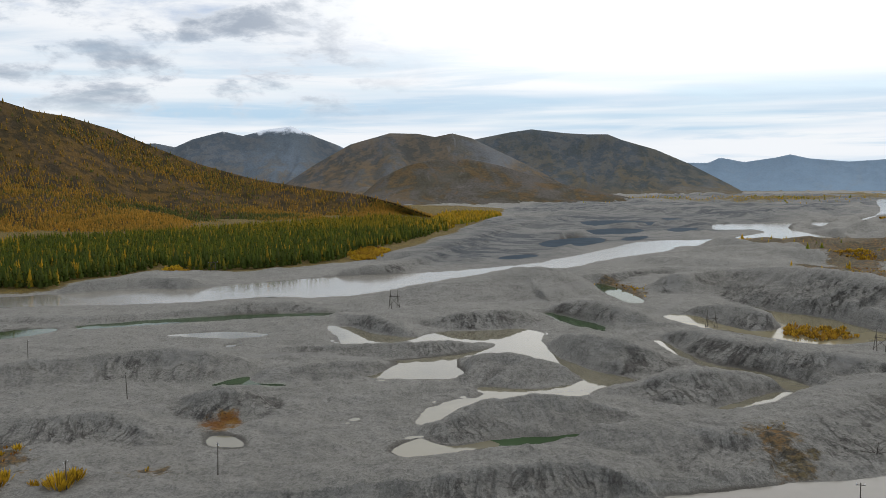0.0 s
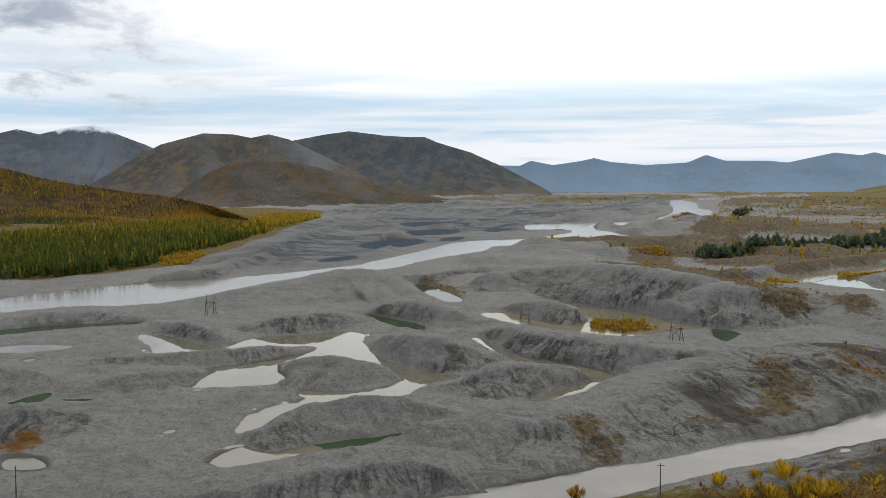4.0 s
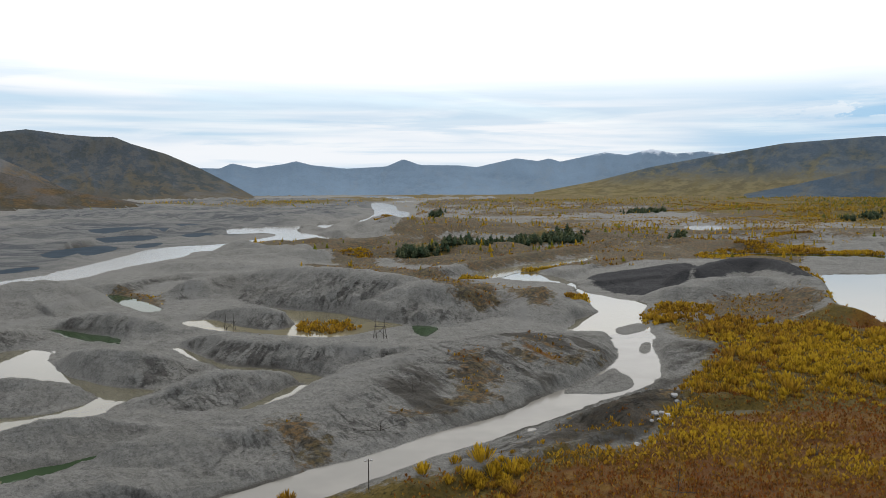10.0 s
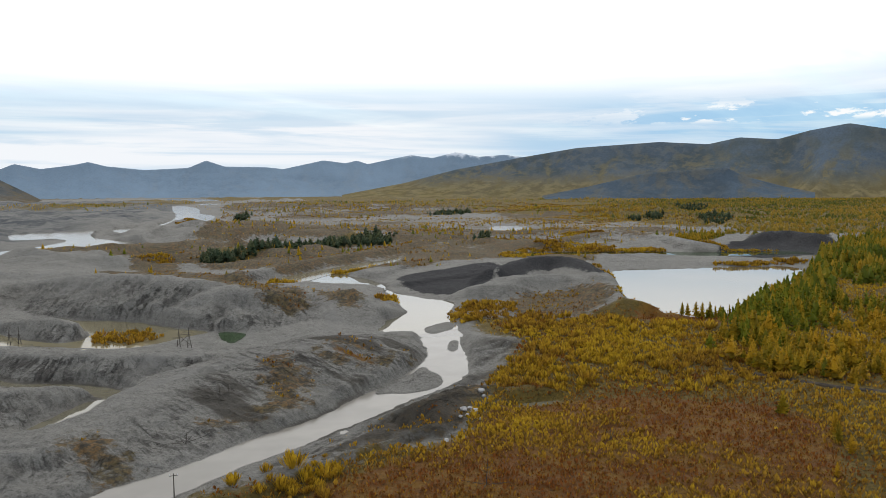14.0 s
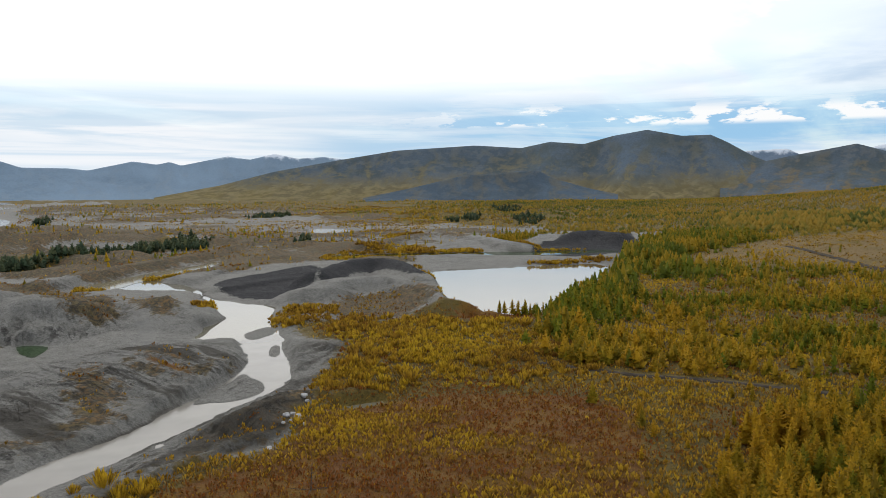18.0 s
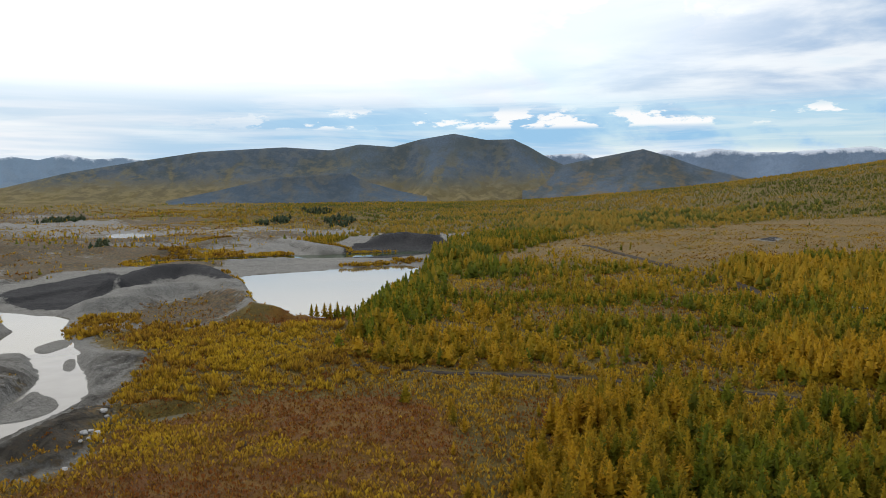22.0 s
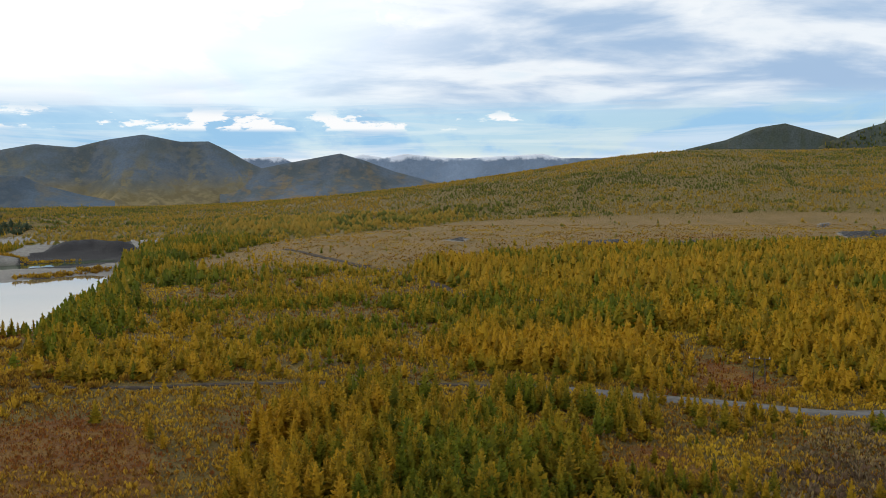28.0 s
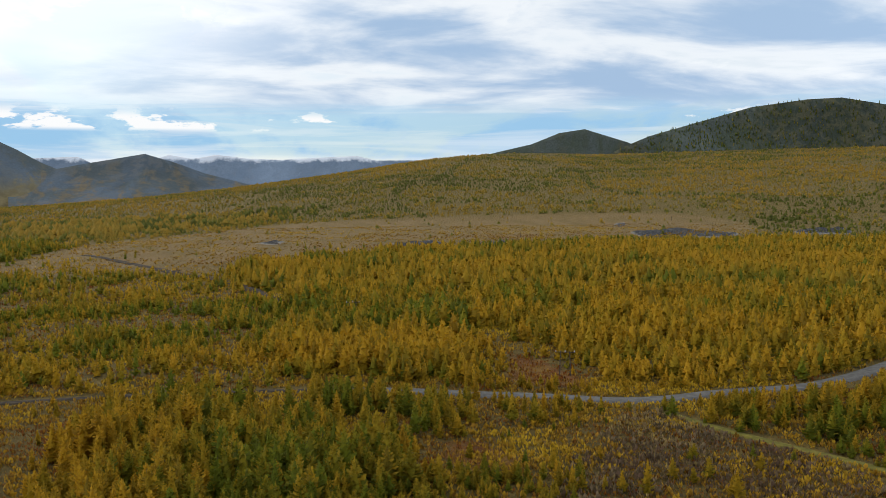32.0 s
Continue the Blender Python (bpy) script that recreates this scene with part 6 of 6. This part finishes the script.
def shrubs():
    yellow = [rounded(q) for q in (
        [(245.9, 232.4), (228.3, 196.9), (205.8, 172.9), (184.9, 170.2), (168.2, 156.9), (170.2, 146.7), (218.4, 87.1), (274.1, 109.8), (250.4, 131.7), (292.8, 152.0), (297.4, 174.8), (273.1, 183.6), (270.9, 199.7), (252.0, 217.4)],
        [(286.1, 284.1), (292.1, 270.1), (250.3, 234.0), (241.2, 239.4)], [(268.4, 317.1), (266.4, 306.8), (242.2, 280.6), (243.4, 289.4)],
        [(515.0, 471.5), (627, 467), (625, 432), (592, 409), (496.4, 414.1), (467.0, 422.5)], [(326.7, 446.1), (373.3, 452.7), (353.7, 429.0), (317.2, 427.3)],
        [(119.2, 302), (127.1, 292.3), (138.7, 292), (145.7, 307.9), (137.4, 316.9), (126, 316.5)], [(570.8, 240.9), (555.1, 262.3), (525.3, 282.6), (536.8, 288.8), (571.8, 270.2), (596.2, 253.9)], [(668, 376.4), (625.2, 331.1), (658.2, 290.4), (681.5, 300.7), (652.7, 345.6)], [(-86.7, 152.5), (-65.8, 156.4), (-62.3, 149.1), (-84.5, 148.5)], [(-96.5, 170.3), (-85.6, 173.6), (-80.5, 163.1), (-91.8, 161.7)],
        [(-71.4, 587.5), (-69, 730), (-43.4, 696.9), (-38.1, 610.3)], [(-169.9, 516.4), (-154.6, 528.1), (-164.3, 549.3), (-181.5, 557.8)],
        [(271.0, 325.2), (270.9, 312.7), (246.7, 284.6), (247.2, 294.7)], [(240.2, 277.1), (242.2, 268.2), (225.6, 251.7), (223.6, 257.9)], [(270.8, 278.6), (293.4, 278.5), (250.7, 236.4), (229.6, 224.6), (242.8, 246.7)],
        [(42.1, 145.4), (54.8, 145.5), (52.0, 138.1)], [(72.6, 132.8), (87.2, 136.9), (79.9, 125.5)], [(86.4, 131.9), (100.4, 133.2), (89.5, 117.1), (79.5, 119.6)], [(271.7, 432.8), (306.5, 442.1), (287.4, 408.7), (258.7, 406.2)],
        [(249.6, 584.2), (295.4, 589.3), (274.3, 547.5), (238.6, 549.4)],
        [(493.1, 447.1), (561, 436), (623, 400), (619, 375), (579.1, 350.8), (529.2, 401.0), (471.1, 416.7)], [(271.4, 272.2), (295.5, 268.7), (269.3, 227.2), (289.4, 191.6), (271.0, 174.4), (237.5, 216.3)], [(266.9, 321.1), (277.3, 320.3), (248.2, 285.0), (241.4, 285.7)],
        [(340.1, 435.7), (373.2, 455.6), (360.9, 434.6), (333.7, 421.8)], [(542.8, 408.5), (413.1, 288.9), (334.2, 230.0), (303.9, 203.5), (402.1, 285.1)], [(240, 792), (288, 799), (318, 758), (357, 792), (341, 743), (271, 753)],
        [(512, 1026), (718, 1328), (615, 1121), (510, 990)], [(692, 552), (816, 564), (753, 520), (656, 512)], [(603, 824), (723, 834), (688, 793), (580, 782)],
    )]
    for areas, spacing, high in ((yellow[:1], 2.1, 1.9), (yellow[1:], 2.0, 2.3)):
        x, y = strew(areas, spacing, 4.0)
        z, w = relief(x, y, np.ones(len(x)))
        keep = (RNG.uniform(0, 1, len(x)) < np.clip(0.85 + 1.4 * fbm(x, y, 14, 2, 601), 0.1, 1)) & ((w > -2.5) | (np.hypot(x - 132, y - 305) < 30))
        x, y, z = x[keep], y[keep], np.maximum(z[keep], -0.1)
        n = len(x)
        tall = np.clip(RNG.normal(high, 0.8, n) * (1 + 0.7 * fbm(x, y, 12, 2, 607)), 0.6, 4.6)
        tint = 0.74 + 0.6 * fbm(x, y, 25, 2, 602) + RNG.normal(0, 0.12, n)
        d = np.hypot(x, y)
        for m, blades, leaf in ((d < 190, 64, 0.38), ((d >= 190) & (d < 270), 26, 0.7), (d >= 270, 12, 1.1)):
            spread("yellow_willow_shrubs", [bush(k, blades, leaf) for k in range(6)], x[m], y[m], z[m], tall[m], np.full(m.sum(), 1.3), tint[m], SHRUB, "yellow autumn willow shrubs in thickets", "willow shrub")
    # low red and ochre dwarf birch, and the brown scrub of the clearings
    x, y = np.concatenate([sector(30, 131, 92, 560, 118000), sector(28, 131, 92, 250, 46000)], 1)
    veg, heath, black = zones(x, y)
    open_ = within(x, y, OPEN)
    d = np.hypot(x, y)
    road = line_distance(x, y, ROAD_LINE)[0]
    z, w = relief(x, y, np.maximum(veg, heath))
    keep = (RNG.uniform(0, 1, len(x)) < np.maximum(np.maximum(heath, 0.75 * open_), 0.8 * veg) * (1.25 - d / 620)) & (w > 0.5) & (road > 3.5) & (line_distance(x, y, MEADOW_LINE)[0] > 2.6) & (np.maximum(veg, heath) > 0.5)
    x, y, z, heath = x[keep], y[keep], z[keep], heath[keep]
    n = len(x)
    tint = 0.54 - 0.45 * heath - 0.1 * within(x, y, OPEN[1:3]) + 1.25 * fbm(x, y, 24, 3, 603) + RNG.normal(0, 0.2, n)
    tall = np.clip(RNG.normal(0.85, 0.3, n) + 0.6 * (tint > 0.5) + 0.4 * (d[keep] > 250), 0.3, 2.4)
    spread("dwarf_birch_heath", [bush(30 + k, 3) for k in range(5)], x, y, z, tall, np.full(n, 1.5), tint, SHRUB, "low red and ochre dwarf birch heath", "heath")
    x, y = strew(OPEN[1:2], 0.85, 3.0)
    z, w = relief(x, y, np.ones(len(x)))
    keep = (RNG.uniform(0, 1, len(x)) < np.clip(0.6 + 1.3 * fbm(x, y, 14, 3, 605), 0.05, 1)) & (line_distance(x, y, MEADOW_LINE)[0] > 2.2) & (np.hypot(x, y) > 110)
    x, y, z = x[keep], y[keep], z[keep]
    n = len(x)
    spread("meadow_shrubs", [bush(40 + k, 5) for k in range(5)], x, y, z, np.clip(RNG.normal(1.2, 0.45, n), 0.3, 2.6), np.full(n, 1.4), 0.45 + 0.9 * fbm(x, y, 20, 3, 606) + RNG.normal(0, 0.14, n), MEADOW, "ochre and mauve dwarf shrubs on the open meadow", "shrub")
    # scrub of the far clearing
    x, y = sector(66, 131, 420, 1250, 34000)
    open_ = within(x, y, OPEN)
    keep = RNG.uniform(0, 1, len(x)) < open_ * np.clip(0.7 + 1.5 * fbm(x, y, 50, 3, 608), 0.05, 1)
    x, y = x[keep], y[keep]
    z, w = relief(x, y, np.ones(len(x)))
    n = len(x)
    spread("brown_scrub", [bush(50 + k, 4) for k in range(4)], x, y, z, np.clip(RNG.normal(1.4, 0.5, n), 0.5, 3), np.full(n, 2.2), 0.66 + 0.6 * fbm(x, y, 60, 3, 604) + RNG.normal(0, 0.1, n), SHRUB, "pale ochre scrub on the cleared field", "scrub")


def tussocks():
    x, y = strew(SCRUB[:2] + SCRUB[3:18], 2.3, 4.0)
    z, w = relief(x, y, np.zeros(len(x)))
    keep = (RNG.uniform(0, 1, len(x)) < np.clip(0.35 + 1.7 * fbm(x, y, 16, 3, 801), 0, 1)) & (w > 1)
    x, y, z = x[keep], y[keep], z[keep]
    n = len(x)
    spread("gravel_tussocks", [bush(90 + k, 5) for k in range(4)], x, y, z, np.clip(RNG.normal(0.8, 0.35, n), 0.25, 1.9), np.full(n, 1.6), 0.48 + 0.8 * fbm(x, y, 20, 2, 802) + RNG.normal(0, 0.15, n), SHRUB, "sparse rusty tussocks and shrubs on the gravel", "tussock")
    x, y = strew(SCRUB[2:3] + SCRUB[19:], 6.0, 12.0)
    keep = (np.hypot(x, y) < 2300) & (RNG.uniform(0, 1, len(x)) < np.clip(0.45 + 2.0 * fbm(x * 0.5, y, 60, 3, 803), 0, 1))
    x, y = x[keep], y[keep]
    z, w = relief(x, y, np.ones(len(x)))
    x, y, z = x[w > 14], y[w > 14], z[w > 14]
    n = len(x)
    spread("valley_scrub", [bush(95 + k, 3) for k in range(4)], x, y, z, np.clip(RNG.normal(2.0, 0.8, n), 0.6, 4), np.full(n, 2.2), 0.55 + 0.7 * fbm(x, y, 90, 3, 804) + RNG.normal(0, 0.12, n), SHRUB, "ochre scrub scattered over the valley gravel", "scrub")
    x, y = strew([rounded([(-44, 796), (-3, 953), (57, 1155), (95, 1377), (94, 1497), (-4, 1500), (-12, 1272), (-32, 1080)])], 5.5, 6.0)
    z, w = relief(x, y, np.ones(len(x)))
    n = len(x)
    spread("larch_wood", [far_crown(110 + k) for k in range(4)], x, y, z, np.clip(RNG.normal(6, 1.6, n), 2, 9), np.full(n, 1.5), 0.7 + 0.5 * fbm(x, y, 60, 2, 805) + RNG.normal(0, 0.1, n), LARCH, "golden larches at the hill's foot", "larch wood")


shrubs()
tussocks()


# ---- road ----
def strip(name, line, half, up, stuff, label):
    """A raised carriageway along a line of the plan, with sloping shoulders."""
    p = rounded(line, False, 1)
    d = np.gradient(p, axis=0)
    nrm = np.stack([-d[:, 1], d[:, 0]], 1) / np.linalg.norm(d, axis=1, keepdims=True)
    c = relief(p[:, 0], p[:, 1], np.ones(len(p)))[0]
    c = np.convolve(np.pad(c, 4, mode="edge"), np.ones(9) / 9, "valid")
    rows = []
    for off, rise in ((-1.25, -0.6), (-1.0, 0.0), (-0.5, 0.06), (0, 0.12), (0.5, 0.06), (1.0, 0.0), (1.25, -0.6)):
        rows.append(np.column_stack([p + nrm * off * half, c + rise + up]))
    tagged(mesh_object(name, np.concatenate(rows), grid_faces(len(rows), len(p)), stuff, flat=False), label, "road", kind="structure")


strip("track", ROAD_LINE[:len(ROAD_LINE) * 9 // 20], 1.5, 0.15, PEAT, "narrow brown track between autumn shrubs")
strip("road", ROAD_LINE[len(ROAD_LINE) * 9 // 20 - 1:], 2.5, 0.5, ROAD, "pale gravel road through the larch wood")
strip("track", MEADOW_LINE, 1.4, 0.12, MOSSY, "overgrown yellow-green track across the meadow")
strip("track", TRAIL_LINE, 3.0, 0.5, PEAT, "dark churned track across the clearing")


# ---- things that stand on the gravel and in the wood ----
def ground_at(x, y):
    a, b = np.array([float(x)]), np.array([float(y)])
    veg, heath, _ = zones(a, b)
    return float(relief(a, b, np.maximum(veg, heath))[0][0])


def rod(bm, a, b, r0, r1, sides=8):
    """A tapered round timber from a to b, added to bm."""
    a, b = Vector(a), Vector(b)
    q = (b - a).to_track_quat("Z", "Y").to_matrix().to_4x4()
    bmesh.ops.create_cone(bm, cap_ends=True, segments=sides, radius1=r0, radius2=r1, depth=(b - a).length, matrix=Matrix.Translation((a + b) / 2) @ q)


def rods(name, pieces, stuff, parent, label=""):
    bm = bmesh.new()
    for a, b, r0, r1 in pieces:
        rod(bm, a, b, r0, r1)
    me = bpy.data.meshes.new(name)
    bm.to_mesh(me)
    bm.free()
    return part(name, me, stuff, parent, label)


def thing(name, x, y, label, category, group="", turn=0.0):
    root = new(name)
    root.empty_display_size = 0.5
    root.matrix_basis = pose(x, y, ground_at(x, y) - 0.15, 0, 0, turn)
    return tagged(root, label, category, group)


def single_pole(x, y, high, lean=0.0, arm=False):
    root = thing("utility_pole", x, y, "lone weathered wooden utility pole on a gravel mound", "pole", "old power poles", RNG.uniform(0, 180))
    rods("post", [((0, 0, 0), (lean * high, 0, high), 0.12, 0.07)], POLE, root)
    rods("crossarm", [((lean * high * 0.93 - 0.01, -0.7, high * 0.93), (lean * high * 0.93, 0.7, high * 0.93), 0.06, 0.06)], POLE, root)
    for k in (-0.6, 0.6):
        rods("insulator", [((lean * high * 0.93, k, high * 0.93), (lean * high * 0.93, k, high * 0.93 + 0.28), 0.06, 0.04)], STEEL, root)


def braced_pylon(x, y, high, turn):
    """A braced group of timber legs, as on the old line over the gravel."""
    root = thing("timber_pylon", x, y, "dark timber pylon of braced leaning poles on gravel", "pylon", "timber pylons", turn)
    for k, (u, v, lean) in enumerate(((-2.3, 0.6, 0.9), (-1.2, -0.5, -0.4), (1.1, 0.5, 0.5), (2.4, -0.4, -0.9))):
        rods("leg", [((u, v, 0), (u + lean, v * 0.3, high * (1.0, 0.86, 0.95, 0.7)[k]), 0.13, 0.08)], POLE, root)
    rods("crossbeam", [((-2.2, 0.1, high * 0.62), (2.3, 0, high * 0.6), 0.1, 0.1)], POLE, root)
    rods("brace", [((-2.2, 0.4, high * 0.12), (1.3, 0.2, high * 0.58), 0.07, 0.07)], POLE, root)
    rods("brace", [((2.2, -0.3, high * 0.1), (-1.2, 0, high * 0.55), 0.07, 0.07)], POLE, root)


def portal_pole(x, y, high, turn, label="two-legged timber power portal with a crossarm and insulators"):
    root = thing("power_portal", x, y, label, "power pole", "power portals", turn)
    for k in (-1.5, 1.5):
        rods("leg", [((k, 0, 0), (k * 0.9, 0, high), 0.17, 0.11)], POLE, root)
    arm = rods("crossarm", [((-2.9, 0.13, high * 0.94), (2.9, 0.13, high * 0.94), 0.11, 0.11)], POLE, root)
    rods("brace", [((-1.4, -0.12, high * 0.3), (1.35, -0.12, high * 0.8), 0.07, 0.07)], POLE, root)
    rods("brace", [((1.4, -0.16, high * 0.3), (-1.35, -0.16, high * 0.8), 0.07, 0.07)], POLE, root)
    for k in (-2.6, 0, 2.6):
        rods("insulator", [((k, 0.13, high * 0.94), (k, 0.13, high * 0.94 + 0.55), 0.12, 0.08)], STEEL, arm, "pale glass insulator")


for (x, y), high, lean in zip([(-127.5, 261.2), (-79.0, 211.6), (-41.9, 155.6), (-66.8, 148.7)], (6.5, 6.8, 6.2, 5.4), (0.02, -0.03, 0.02, 0.0)):
    single_pole(x, y, high, lean)
for (x, y), high in zip([(66.0, 134.0)], (5.6,)):
    single_pole(x, y, high, 0.01)
for (x, y), high, turn in zip([(-21.2, 365.7)] + [(100.7, 322.4), (135.0, 263.7)], (8.6, 7.6, 7.2), (3, -17, -27)):
    braced_pylon(x, y, high, turn)
for (x, y), high, turn in zip([(-137.7, 514.1)] + [(235.0, -77.8), (363.4, -26.8), (550.2, 67.6)], (6.0, 7.5, 7.5, 5.0), (15, -108, -95, -83)):
    portal_pole(x, y, high, turn)
for (x, y), high in zip([(1244, -264), (916, -252), (1037, -542), (1365, -174), (1180, -552)], (8, 7, 8, 8, 7)):
    root = thing("utility_pole", x, y, "thin far utility pole on the cleared field", "pole", "field poles")
    rods("post", [((0, 0, 0), (0, 0, high), 0.2, 0.14)], POLE, root)


def boulder(x, y, size, seed):
    bm = bmesh.new()
    bmesh.ops.create_icosphere(bm, subdivisions=2, radius=size)
    r = random.Random(seed)
    for v in bm.verts:
        q = noise.noise(v.co * (1.4 / size) + Vector((seed * 3.1, 0, 0)))
        v.co *= 1 + 0.45 * q
        v.co.z = v.co.z * 0.65
    me = bpy.data.meshes.new("boulder")
    bm.to_mesh(me)
    bm.free()
    me.materials.append(STONE)
    ob = new("boulder", me)
    ob.matrix_basis = pose(x, y, ground_at(x, y) + size * 0.2, 0, 0, r.uniform(0, 360))
    tagged(ob, "pale grey angular boulder beside the stream bank", "boulder", "boulders by the stream")


for k, (x, y) in enumerate([(138.4, 136.8), (140.9, 137.3), (140.1, 134.8), (136.7, 133.8), (134.6, 134.1), (137.8, 131.3), (122.3, 126.1), (153.2, 145.4), (152.4, 143.6)]):
    boulder(x, y, (0.9, 0.7, 1.0, 0.6, 0.5, 0.6, 0.7, 0.9, 0.6)[k], k)


def snag(x, y, high, seed):
    """A dead stem with broken branch stubs, and sticks fallen at its foot."""
    r = random.Random(seed)
    root = thing("dead_snag", x, y, "bare grey dead stem with fallen sticks in red heath", "dead tree", "dead stems", r.uniform(0, 360))
    rods("stem", [((0, 0, 0), (0.3, 0.1, high), 0.1, 0.03)], POLE, root)
    for k in range(5):
        h = high * r.uniform(0.3, 0.9)
        g = r.uniform(0, 6.28)
        rods("branch", [((0.3 * h / high, 0.1 * h / high, h), (0.3 * h / high + math.cos(g) * 0.7, 0.1 + math.sin(g) * 0.7, h + 0.4), 0.03, 0.01)], POLE, root)
    for k in range(4):
        g = r.uniform(0, 6.28)
        rods("fallen_stick", [((math.cos(g) * 0.4, math.sin(g) * 0.4, 0.3), (math.cos(g) * 4.5, math.sin(g) * 4.5, r.uniform(0.5, 1.3)), 0.06, 0.03)], POLE, root)


for k, ((x, y), high) in enumerate(zip([(109.1, 102.4), (147.4, 102.7), (84.2, 165.0)] + [(104.3, 186.1), (108.1, 188.5)], (5.0, 2.5, 2.5, 4.5, 3.0))):
    snag(x, y, high, k)

# the row of thin larches along the near shore of the large pond
shore = np.array([(311.4, 183), (313.8, 181.9), (316.7, 179.8), (316.5, 176.9), (320.7, 175.9), (320.3, 173.2), (324.1, 172.8), (327.2, 170.6), (331.7, 169.4), (334.1, 168.4), (338.2, 168)])
singles(shore[:, 0], shore[:, 1], np.array([ground_at(*q) for q in shore]), 5.0 + 2.6 * RNG.uniform(0, 1, len(shore)), 0.5 + 0.2 * RNG.uniform(0, 1, len(shore)), 0.85, 44)
